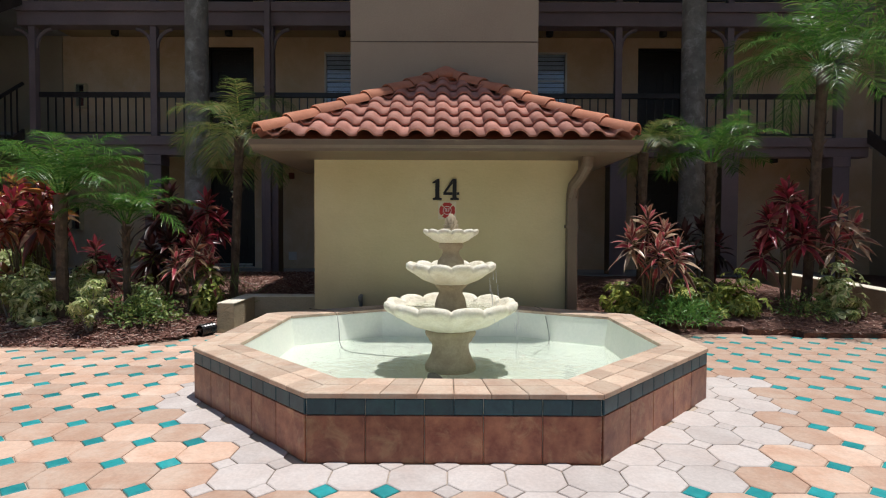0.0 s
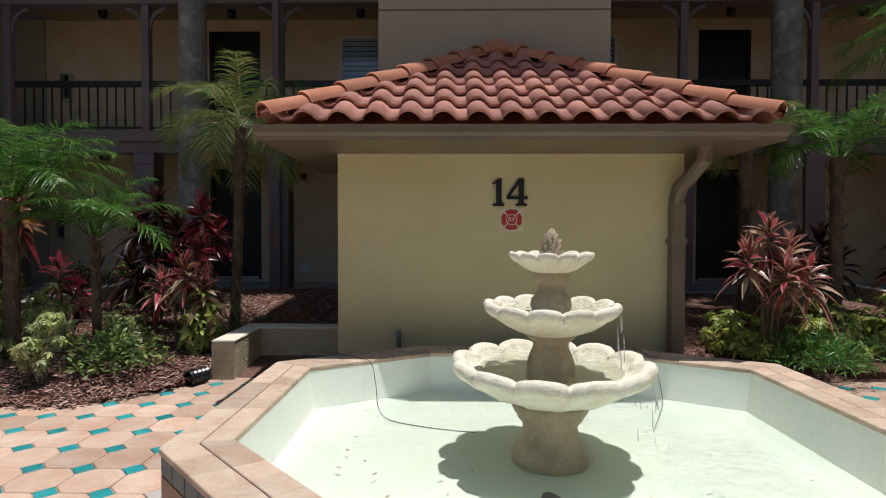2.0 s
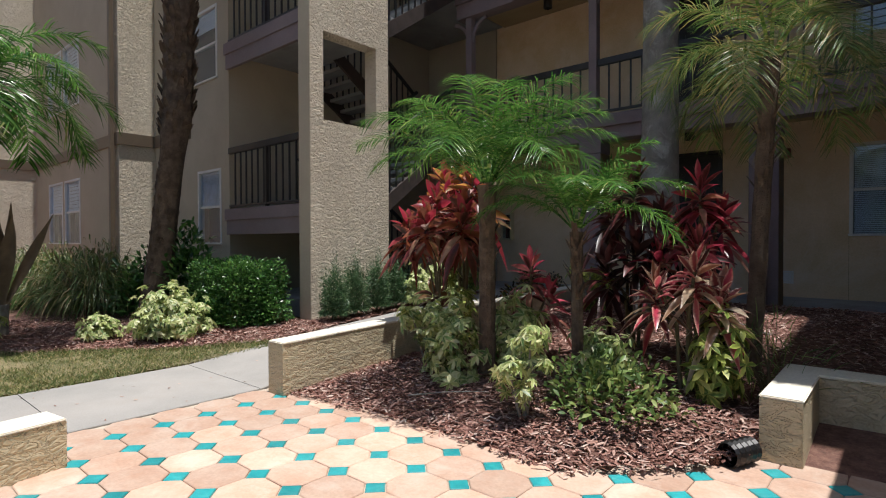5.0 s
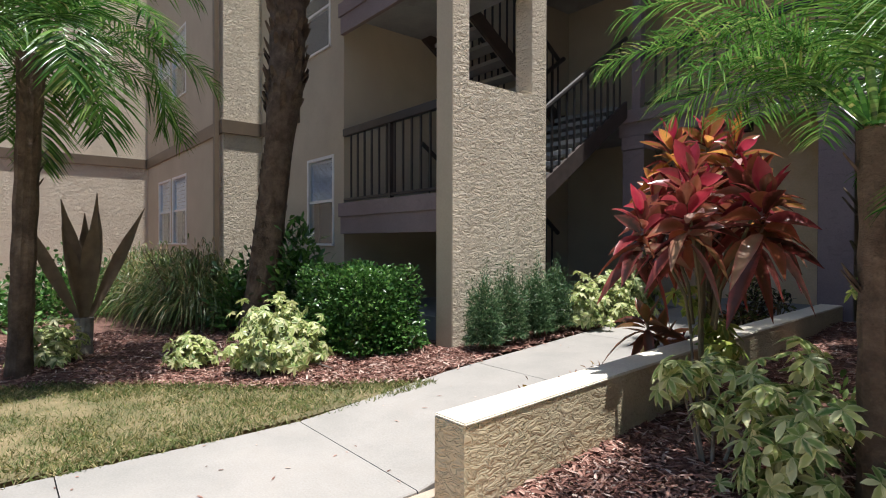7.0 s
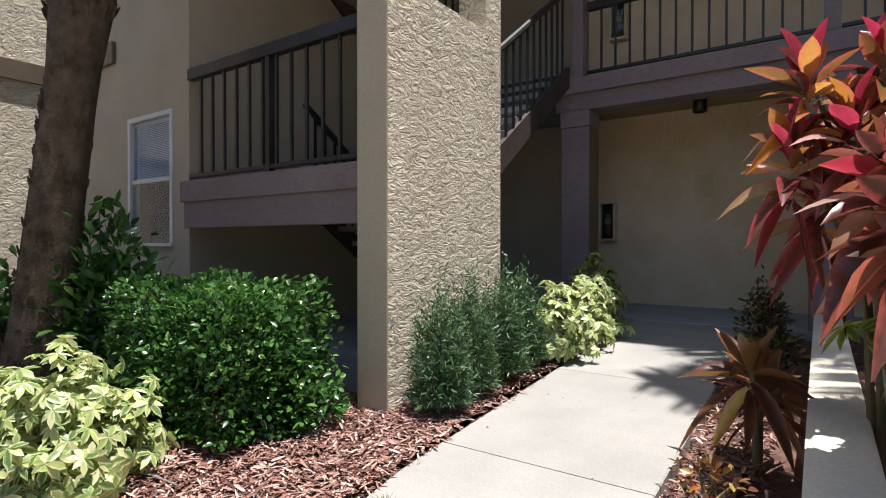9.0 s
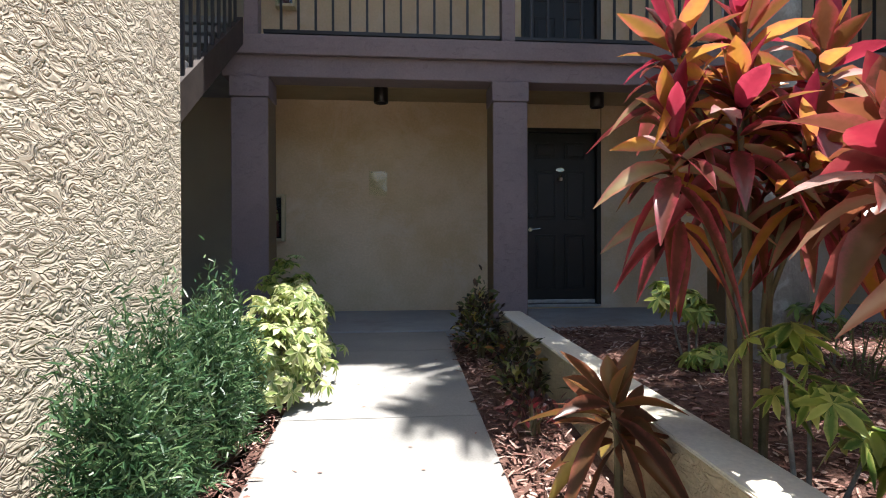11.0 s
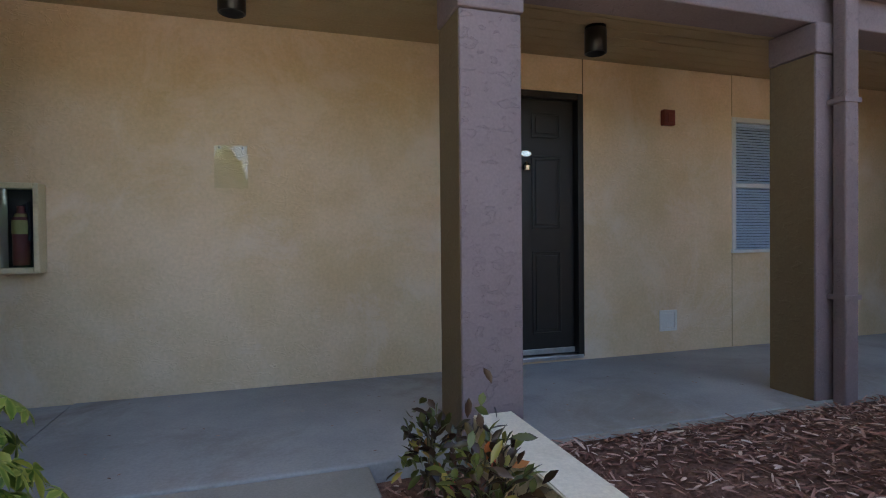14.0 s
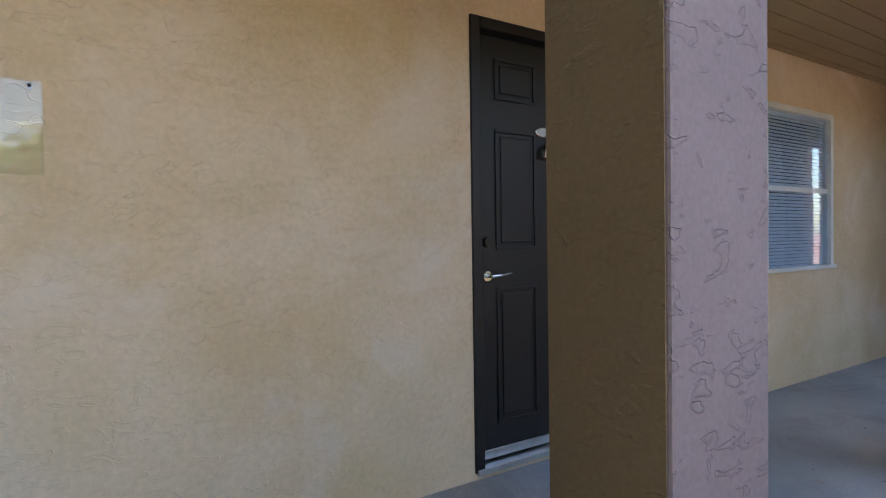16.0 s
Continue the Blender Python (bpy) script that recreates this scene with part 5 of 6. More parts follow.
# ---- kiosk sign and number ----
number = thing("house_number", (0.0, KY - 0.02, 1.58), "black serif number fourteen mounted on the wall", "number")
n0, nz = -0.165, 1.575
one = [(0.02, 0.0), (0.125, 0.0), (0.125, 0.02), (0.098, 0.03), (0.098, 0.245), (0.075, 0.245), (0.015, 0.205), (0.02, 0.19), (0.05, 0.2), (0.05, 0.03), (0.02, 0.02)]
part("digit_one", plate([(n0 + x, nz + z) for x, z in one], KY - 0.022, KY - 0.002), M_BLACK, number)
bm = plate([(n0 + x, nz + z) for x, z in ((0.145, 0.06), (0.25, 0.06), (0.25, 0.09), (0.175, 0.09), (0.25, 0.19), (0.25, 0.245), (0.145, 0.09))], KY - 0.022, KY - 0.002)
joined(bm, plate([(n0 + x, nz + z) for x, z in ((0.225, 0.0), (0.325, 0.0), (0.325, 0.02), (0.297, 0.03), (0.297, 0.245), (0.2505, 0.245), (0.2505, 0.03), (0.225, 0.02))], KY - 0.022, KY - 0.002))
joined(bm, plate([(n0 + x, nz + z) for x, z in ((0.2975, 0.06), (0.33, 0.06), (0.33, 0.09), (0.2975, 0.09))], KY - 0.022, KY - 0.002))
part("digit_four", bm, M_BLACK, number)

sign = thing("fire_sign", (0.02, KY - 0.01, 1.46), "white square sign with a red fire-service cross", "sign")
sx, sz, sr = 0.025, 1.455, 0.095
part("board", box(sx - 0.105, sx + 0.105, KY - 0.006, KY - 0.002, sz - 0.105, sz + 0.105), M_SIGNBOARD, sign)
cross = []
for q in range(4):
    a0 = q * math.pi / 2
    for da, rr in ((-0.68, 0.98), (-0.3, 1.0), (0.3, 1.0), (0.68, 0.98), (0.725, 0.5), (0.845, 0.5)):
        cross.append((sx + math.cos(a0 + da) * sr * rr, sz + math.sin(a0 + da) * sr * rr))
part("red_cross", plate(cross, KY - 0.010, KY - 0.0065), M_RED, sign)
bm = bmesh.new()
for q in range(20):
    a0, a1 = q * math.pi / 10, (q + 1) * math.pi / 10
    joined(bm, plate([(sx + math.cos(t) * r2, sz + math.sin(t) * r2) for t, r2 in ((a0, 0.044), (a0, 0.050), (a1, 0.050), (a1, 0.044))], KY - 0.0125, KY - 0.0105))
part("white_ring", bm, M_WHITE, sign)


def lettering(name, text, size, at, rot, material, parent):
    cu = bpy.data.curves.new(name, "FONT")
    cu.body, cu.size, cu.align_x, cu.align_y, cu.extrude = text, size, "CENTER", "CENTER", 0.001
    tmp = bpy.data.objects.new(name, cu)
    scene.collection.objects.link(tmp)
    me = bpy.data.meshes.new_from_object(tmp.evaluated_get(bpy.context.evaluated_depsgraph_get()))
    bpy.data.objects.remove(tmp)
    me.transform(pose(*at, *rot))
    me.materials.clear()
    me.materials.append(material)
    ob = new(name, me)
    return hang(ob, parent)


lettering("letters", "RF", 0.06, (sx, KY - 0.0125, sz), (90, 0, 0), M_WHITE, sign)

tap = thing("wall_tap", (-0.98, KY - 0.04, 0.3), "small grey hose tap and pipe on the wall", "tap")
part("pipe", tube([(-0.98, KY - 0.03, 0.02), (-0.98, KY - 0.03, 0.44)], 0.02, 10), M_TRUNK, tap)
part("valve", tube([(-0.98, KY - 0.002, 0.45), (-0.98, KY - 0.10, 0.45), (-0.98, KY - 0.12, 0.40)], [0.022, 0.022, 0.016], 10), M_TRUNK, tap)


# ---- low walls ----
def low_wall(name, pts, width, tops, label):
    """A stuccoed garden wall along a line of (x, y), with a slightly proud pale cap."""
    w = thing(name, (pts[0][0], pts[0][1], 0), label, "wall", kind="structure")
    P = [Vector(p) for p in pts]
    for nm, half, za, zb, mat in (("body", width / 2, -0.1, 0.0, M_LOWWALL), ("cap", width / 2 + 0.004, 0.0, 0.016, M_CAP)):
        bm = bmesh.new()
        L, R = [], []
        for i, p in enumerate(P):
            d = (P[min(i + 1, len(P) - 1)] - P[max(i - 1, 0)]).normalized()
            s = Vector((-d.y, d.x))
            if 0 < i < len(P) - 1:
                d0, d1 = (P[i] - P[i - 1]).normalized(), (P[i + 1] - P[i]).normalized()
                s = s / max(0.5, s.dot(Vector((-d0.y, d0.x))))
            zl, zh = (za if nm == "body" else tops[i] + za), tops[i] + zb
            L.append([bm.verts.new((*(p + s * half), z)) for z in (zl, zh)])
            R.append([bm.verts.new((*(p - s * half), z)) for z in (zl, zh)])
        for i in range(len(P) - 1):
            bm.faces.new((L[i][0], L[i + 1][0], L[i + 1][1], L[i][1]))
            bm.faces.new((R[i + 1][0], R[i][0], R[i][1], R[i + 1][1]))
            bm.faces.new((L[i][1], L[i + 1][1], R[i + 1][1], R[i][1]))
            bm.faces.new((L[i][0], R[i][0], R[i + 1][0], L[i + 1][0]))
        bm.faces.new((L[0][0], L[0][1], R[0][1], R[0][0]))
        bm.faces.new((L[-1][1], L[-1][0], R[-1][0], R[-1][1]))
        if nm == "cap":
            bmesh.ops.bevel(bm, geom=bm.edges[:], offset=0.006, segments=2, affect="EDGES")
        part(nm, bm, mat, w)
    return w


low_wall("wall_low_1", [(-5.79, 5.34), (-5.80, 7.4), (-5.81, 10.74)], 0.20, [0.40, 0.46, 0.52], "low cream stucco garden wall beside the path")
low_wall("wall_low_2", [(-5.53, 3.85), (-5.46, 3.4), (-5.40, -4.0)], 0.22, [0.25, 0.25, 0.25], "low cream stucco garden wall at the patio's edge")
low_wall("wall_low_3", [(-2.57, 6.34), (-2.58, 7.18), (-1.54, 7.18)], 0.20, [0.345, 0.345, 0.345], "low L-shaped cream stucco wall beside the kiosk")
low_wall("wall_low_4", [(5.9, 6.2), (5.95, 8.0), (5.95, 10.6)], 0.22, [0.40, 0.46, 0.52], "low cream stucco garden wall beside the far path")

drain = thing("drain_pipe", (-2.76, 6.22, 0.05), "short black corrugated drain pipe beside the pier", "pipe")
bm = bmesh.new()
pp = [(-2.765 + 0.008 * i, 6.12 + 0.02 * i, 0.075) for i in range(9)]
tube(pp, [0.058 if i % 2 else 0.068 for i in range(9)], 16, False, bm)
part("tube", bm, M_BLACK, drain)
part("mouth", tube([(-2.772, 6.105, 0.075), (-2.765, 6.12, 0.075)], [0.06, 0.07], 16, False), M_BLACK, drain)


# ---- gallery fittings ----
def can_lamp(x, y, z):
    l = thing("ceiling_lamp", (x, y, z), "black cylindrical downlight under the gallery ceiling", "lamp", "gallery lamps")
    part("plate", lathe(x, y, [(0.075, z - 0.004), (0.075, z - 0.012), (0.05, z - 0.018)], 24), M_BLACK, l)
    part("can", lathe(x, y, [(0.0, z - 0.02), (0.072, z - 0.02), (0.078, z - 0.03), (0.078, z - 0.19), (0.07, z - 0.195), (0.066, z - 0.17), (0.0, z - 0.16)], 28), M_BLACK, l, "", True)
    return l


for x in (-7.03, -4.61, -2.2, 2.2, 4.6, 7.0):
    can_lamp(x, 11.65, 2.90)
    can_lamp(x, 11.65, 5.55)


def extinguisher_cabinet(x, z):
    c = thing("extinguisher_cabinet", (x, WALL_Y, z), "cream metal fire extinguisher cabinet with dark glass front", "cabinet")
    w, h, d = 0.115, 0.55, 0.13
    y1 = WALL_Y - 0.002
    y0 = y1 - d
    bm = box(x - w, x - w + 0.03, y0, y1, z, z + h, 0.006)
    box(x + w - 0.03, x + w, y0, y1, z, z + h, 0.006, bm)
    box(x - w + 0.03, x + w - 0.03, y0, y1, z, z + 0.035, 0.006, bm)
    box(x - w + 0.03, x + w - 0.03, y0, y1, z + h - 0.035, z + h, 0.006, bm)
    part("case", bm, M_CREAMBOX, c)
    part("lining", box(x - w + 0.03, x + w - 0.03, y1 - 0.012, y1, z + 0.035, z + h - 0.035), M_BLACK, c)
    g = part("pane", box(x - w + 0.028, x + w - 0.028, y0 + 0.012, y0 + 0.016, z + 0.03, z + h - 0.03), M_GLASS, c)
    g.visible_shadow = False
    cyl = part("extinguisher", lathe(x, y0 + 0.07, [(0.042, z + 0.05), (0.045, z + 0.06), (0.045, z + 0.33), (0.02, z + 0.38), (0.02, z + 0.41)], 18), M_DARKRED, c, "dull red extinguisher cylinder", True)
    part("tag", lathe(x, y0 + 0.07, [(0.046, z + 0.24), (0.047, z + 0.25), (0.047, z + 0.32), (0.03, z + 0.365)], 18), M_TAG, cyl, "faded yellow label")
    part("hose", tube([(x, y0 + 0.07, z + 0.41), (x + 0.04, y0 + 0.05, z + 0.43), (x + 0.05, y0 + 0.05, z + 0.33), (x + 0.05, y0 + 0.05, z + 0.2)], 0.009, 8), M_BLACK, cyl)
    return c


extinguisher_cabinet(-8.29, 1.21)
extinguisher_cabinet(-8.15, 3.95)

acr = thing("wall_plate", (-7.08, WALL_Y - 0.01, 1.76), "clear acrylic notice plate screwed to the wall", "plate")
part("sheet", box(-7.195, -6.978, WALL_Y - 0.012, WALL_Y - 0.006, 1.76, 2.055, 0.001), M_ACRYLIC, acr)
for x in (-7.16, -7.01):
    part("screw", lathe(0, 0, [(0.006, 0), (0.006, 0.004), (0.003, 0.006)], 10), M_BLACK, acr).data.transform(Matrix.Translation((x, WALL_Y - 0.012, 2.04)) @ Matrix.Rotation(radians(90), 4, "X"))
    part("spacer", box(x - 0.006, x + 0.006, WALL_Y - 0.006, WALL_Y + 0.001, 2.03, 2.05), M_WHITE, acr)

alarm = thing("fire_alarm", (-3.46, WALL_Y, 2.4), "dark red wall-mounted fire alarm sounder", "alarm")
part("housing", box(-3.525, -3.40, WALL_Y - 0.055, WALL_Y - 0.002, 2.385, 2.525, 0.012), M_DARKRED, alarm)
part("strobe", box(-3.49, -3.435, WALL_Y - 0.066, WALL_Y - 0.056, 2.41, 2.49, 0.004), M_DARKRED, alarm)
vent = thing("access_hatch", (-3.45, WALL_Y, 0.6), "small white square access hatch low on the wall", "hatch")
part("frame", holed("x", -3.54, -3.36, 0.56, 0.745, WALL_Y - 0.015, WALL_Y - 0.002, [(-3.515, -3.385, 0.585, 0.72)]), M_WHITE, vent)
part("flap", box(-3.513, -3.387, WALL_Y - 0.010, WALL_Y - 0.002, 0.587, 0.718, 0.004), M_WHITE, vent)
pipe = thing("downspout", (-3.47, COL_Y0, 0.3), "plum painted downspout beside the column", "downspout")
part("pipe", box(-3.53, -3.42, COL_Y0 - 0.105, COL_Y0 - 0.02, 0.30, 7.9, 0.012), M_PLUM, pipe)
for z in (1.0, 2.2, 4.0):
    part("strap", box(-3.545, -3.405, COL_Y0 - 0.11, COL_Y0 + 0.003, z, z + 0.03), M_PLUM, pipe)


# ---- plants ----
def unit(a):
    return a / (np.linalg.norm(a, axis=-1, keepdims=True) + 1e-9)


def rosette(rng, centre, count, length, width, lift, loose=0.4):
    """Strap leaves round a stem tip: the inner ones upright, the outer ones arching over."""
    k2 = np.arange(count)
    a = k2 * 2.4 + rng.rand() * 6
    e = np.linspace(1.35, -0.55, count) + rng.normal(size=count) * 0.35 * loose
    way = np.stack([np.cos(a) * np.cos(e), np.sin(a) * np.cos(e), np.sin(e)], 1)
    base = np.asarray(centre) + np.stack([np.cos(a) * 0.015, np.sin(a) * 0.015, -np.linspace(0, lift, count)], 1)
    up = np.stack([-np.cos(a) * np.sin(e), -np.sin(a) * np.sin(e), np.cos(e)], 1) + rng.normal(size=(count, 3)) * loose
    ln = length * (0.75 + 0.4 * rng.rand(count)) * np.linspace(0.75, 1.05, count)
    return leaves(base, way, up, ln, width * (0.8 + 0.4 * rng.rand(count)), BROAD, np.linspace(0.12, 0.65, count) * (1 - 0.75 * loose + 1.5 * loose * rng.rand(count)), 0.2)


def cordyline(name, at, heads, length, width, count, material, label, seed, loose=0.4):
    """A clump of canes, each with a rosette; heads are (dx, dy, height) of the cane tips."""
    rng = np.random.RandomState(seed)
    x, y = at
    z = ground_z(x, y) + 0.05
    ob = thing(name, (x, y, z), label, "shrub", "cordylines")
    for dx, dy, h in heads:
        tip = (x + dx, y + dy, z + h)
        foot = (x + dx * 0.15, y + dy * 0.15, z - 0.03)
        fork = (x + dx * 0.3, y + dy * 0.3, z + h * 0.62)
        if len(heads) > 7 and h < 1.45:
            part("cane", tube([(x + dx * 0.2, y + dy * 0.2, z + h * 0.45), fork, tip], [0.010, 0.009, 0.008], 7), M_STALK, ob)
        else:
            part("cane", tube([foot, fork, tip], [0.017, 0.013, 0.009], 7), M_STALK, ob)
        foliage("leaf_head", [rosette(rng, tip, count, length, width, 0.27 if h > 0.5 else 0.12, loose)], material, ob)
    return ob


def palmate(rng, centres, outward, count, length, width):
    """Umbrella-shaped leaves: several leaflets spreading from each centre."""
    n = len(centres)
    ax = unit(outward + rng.normal(size=(n, 3)) * 0.45 + np.array([0, 0, 0.5]))
    s = unit(np.cross(ax, rng.normal(size=(n, 3))))
    t = np.cross(ax, s)
    B, W, U, L = [], [], [], []
    for k2 in range(count):
        a = 2 * math.pi * k2 / count
        w = unit(s * math.cos(a) + t * math.sin(a) - ax * 0.25 + rng.normal(size=(n, 3)) * 0.1)
        B.append(centres)
        W.append(w)
        U.append(ax)
        L.append(length * (0.75 + 0.5 * rng.rand(n)))
    ln = np.concatenate(L)
    return leaves(np.concatenate(B), np.concatenate(W), np.concatenate(U), ln, ln * (width / length), OVAL, 0.18, 0.12)


def mound(rng, n, r, h, base=0.1, power=0.35, rough=0.12):
    """Points through a rounded, uneven clump, most of them near its outside."""
    d = unit(rng.normal(size=(n, 3)))
    d[:, 2] = np.abs(d[:, 2]) * 1.0 - 0.15
    bumps = 1 + 0.22 * np.sin(d[:, 0] * 7 + 1) * np.cos(d[:, 1] * 6) * min(1, rough * 9) + rough * rng.normal(size=n)
    s = (rng.rand(n) ** power) * bumps
    p = d * s[:, None] * np.array([r, r, h - base])
    p[:, 2] = np.maximum(p[:, 2], 0) + base
    return p, d


def bush(name, at, r, h, n, material, label, seed, style="palmate", length=0.09, width=0.032, sx=1.0, sy=1.0, group="shrubs", stems=6, z=None, boxy=0.0):
    rng = np.random.RandomState(seed)
    x, y = at
    z = ground_z(x, y) + 0.02 if z is None else z
    ob = thing(name, (x, y, z), label, "shrub", group)
    p, d = mound(rng, n, r, h, 0.06 if boxy else 0.1, 0.16 if boxy else 0.35, 0.035 if boxy else 0.12)
    if boxy:
        k3 = p / np.array([r, r, h])
        k3[:, 2] = k3[:, 2] * 2 - 1 if boxy > 0.9 else k3[:, 2]
        big = np.max(np.abs(k3), axis=1, keepdims=True) + 1e-6
        grow = (np.linalg.norm(k3, axis=1, keepdims=True) / big) ** boxy
        k3 = np.clip(k3 * grow, -1.06, 1.06)
        k3[:, 2] = (k3[:, 2] + 1) / 2 if boxy > 0.9 else k3[:, 2]
        p = k3 * np.array([r, r, h])
    p = p * np.array([sx, sy, 1]) + np.array([x, y, z])
    if style == "palmate":
        data = palmate(rng, p, d, 7, length, width)
    elif style == "oval":
        way = unit(d + rng.normal(size=d.shape) * 0.7 + np.array([0, 0, 0.35]))
        data = leaves(p, way, unit(rng.normal(size=d.shape) * 0.6 + np.array([0, 0, 1.0])), length * (0.7 + 0.6 * rng.rand(n)), width, OVAL, 0.15, 0.15)
    else:
        way = unit(d * 0.8 + rng.normal(size=d.shape) * 0.65 + np.array([0, 0, 0.25]))
        data = leaves(p, way, rng.normal(size=d.shape), length * (0.6 + 0.8 * rng.rand(n)), width, STRIP, 0.15, 0.1)
    foliage("leaves", [data], material, ob)
    for i in range(stems):
        q = p[int(rng.randint(n))]
        part("stem", tube([(x + rng.normal() * r * 0.12, y + rng.normal() * r * 0.12, z - 0.03), tuple((np.array([x, y, z]) * 0.4 + q * 0.6)), tuple(q)], [0.010, 0.007, 0.004], 5), M_STALK, ob)
    return ob


def umbrella_sprig(at, clusters, material, label, seed, length=0.10):
    """A thin-stemmed young umbrella shrub: bare stems, each with a few tufts of palmate leaves near its tip (dx, dy, height, tufts)."""
    rng = np.random.RandomState(seed)
    x, y = at
    z = ground_z(x, y) + 0.03
    ob = thing("umbrella_shrub", (x, y, z), label, "shrub", "young umbrella shrubs")
    for dx, dy, h, n in clusters:
        tip = np.array([x + dx, y + dy, z + h])
        part("stem", tube([(x + dx * 0.1, y + dy * 0.1, z - 0.05), (x + dx * 0.6, y + dy * 0.5, z + h * 0.5), tuple(tip)], [0.010, 0.008, 0.005], 6), M_TRUNK, ob)
        d = unit(rng.normal(size=(n, 3)) + np.array([0, 0, 0.5]))
        p = tip + d * np.array([0.13, 0.13, 0.10]) * (0.4 + 0.6 * rng.rand(n, 1))
        foliage("leaves", [palmate(rng, p, d, 8, length, length * 0.34)], material, ob)
    return ob


def frond(rng, base, heading, rise, length, leaflet, bend, pairs=66, width=0.0085):
    """One feathery palm frond: an arching midrib with narrow leaflets on both sides."""
    h = np.array([math.cos(heading), math.sin(heading), 0])
    t = np.linspace(0, 1, pairs)
    ang = rise - bend * t ** 1.3
    step = length / pairs
    way = h[None] * np.cos(ang)[:, None] + np.array([0, 0, 1.0])[None] * np.sin(ang)[:, None]
    mid = np.asarray(base) + np.cumsum(way * step, 0)
    side = np.cross(way, np.cross(h, np.array([0, 0, 1.0]))[None])
    lat = unit(np.cross(h, np.array([0, 0, 1.0])))[None].repeat(pairs, 0)
    top = np.cross(lat, way)
    k2 = slice(int(pairs * 0.2), None)
    prof = np.sin(np.clip(t * 0.85 + 0.1, 0, 1) * math.pi) ** 0.5 * leaflet
    sets = []
    for s in (-1, 1):
        w = unit(lat * s * 1.0 + way * 0.75 + top * (0.25 + rng.normal(size=(pairs, 1)) * 0.2) + rng.normal(size=(pairs, 3)) * 0.12)
        sets.append(leaves(mid[k2], w[k2], top[k2], (prof * (0.9 + 0.25 * rng.rand(pairs)))[k2], width, STRAP, 0.42, 0.2))
    rib = leaves(mid[:-1], way[:-1], top[:-1], step * 1.3, np.linspace(0.028, 0.006, pairs - 1), (1, 1), 0.0, -0.3)
    return merged(sets + [rib])


def pygmy_palm(at, trunk_h, length, count, leaflet, material, label, seed, lean=(0, 0), r=0.07, droop=1.5, z=None, bark=None, low=0.45, blade=0.0085):
    rng = np.random.RandomState(seed)
    x, y = at
    z = ground_z(x, y) + 0.05 if z is None else z
    ob = thing("palm", (x, y, z), label, "palm", "palms")
    pts = [(x + lean[0] * t, y + lean[1] * t, z - 0.05 + (trunk_h + 0.05) * t) for t in np.linspace(0, 1, 14)]
    bm = tube(pts, [r * (1.25 if i == 0 else 1.0 + 0.10 * (i % 2)) * (1.0 if i < 12 else 1.15) for i in range(14)], 12)
    trunk = part("trunk", bm, bark or M_BOOT, ob)
    top = np.array(pts[-1])
    sets = []
    for i in range(count):
        a = i * 2.4 + rng.rand() * 0.5
        u = i / max(1, count - 1)
        rise = 1.48 - (1.48 - low) * u + rng.normal() * 0.08
        sets.append(frond(rng, top + np.array([math.cos(a) * r * 0.6, math.sin(a) * r * 0.6, 0.02]), a, rise, length * (0.8 + 0.3 * rng.rand()), leaflet, droop * (0.75 + 0.4 * rng.rand()), width=blade))
    foliage("crown", sets, material, ob)
    boots = []
    for i in range(26):
        t = 0.55 + 0.45 * rng.rand()
        a = rng.rand() * 6.28
        c = np.array([x + lean[0] * t, y + lean[1] * t, z + trunk_h * t])
        boots.append(leaves([c + np.array([math.cos(a), math.sin(a), 0]) * r * 0.9], [(math.cos(a) * 0.6, math.sin(a) * 0.6, 0.8)], [(math.cos(a), math.sin(a), -0.3)], 0.10, 0.035, (1, 0.8, 0.5), 0, 0.2))
    foliage("bark_boot", boots, M_BOOT, ob)["kind"] = "stuff"
    return ob


# palms of the patio beds
pygmy_palm((-4.5, 6.36), 1.50, 1.02, 26, 0.27, M_PALM, "pygmy date palm with feathery green fronds", 11, (0.0, 0.0), 0.06, 1.65, low=0.75)
pygmy_palm((-3.84, 6.54), 1.13, 0.85, 14, 0.20, M_PALM, "small young palm with arching green fronds", 12, (-0.02, 0.02), 0.04, 1.7, low=0.7)
pygmy_palm((-2.95, 7.55), 2.30, 0.95, 20, 0.30, M_PALMGOLD, "tall pygmy palm with yellowing drooping fronds", 13, (0.12, -0.05), 0.055, 1.9, low=-0.2)
pygmy_palm((4.85, 7.3), 3.2, 1.35, 36, 0.32, M_PALM, "tall slender palm with bright green fronds", 14, (0.17, 0.0), 0.06, 1.45, low=0.15)
pygmy_palm((3.55, 7.3), 1.95, 0.95, 18, 0.25, M_PALM, "shaded pygmy palm with green fronds", 15, (0.0, 0.0), 0.06)
pygmy_palm((2.75, 7.6), 2.1, 0.75, 14, 0.24, M_PALMGOLD, "pygmy palm with olive drooping fronds beside the kiosk", 16, (0.0, 0.0), 0.06, 1.9)
pygmy_palm((-9.95, 3.95), 2.75, 1.55, 24, 0.40, M_PALM, "palm with long drooping green fronds", 17, (0.1, 0.1), 0.09, 2.1, low=0.0, blade=0.02)


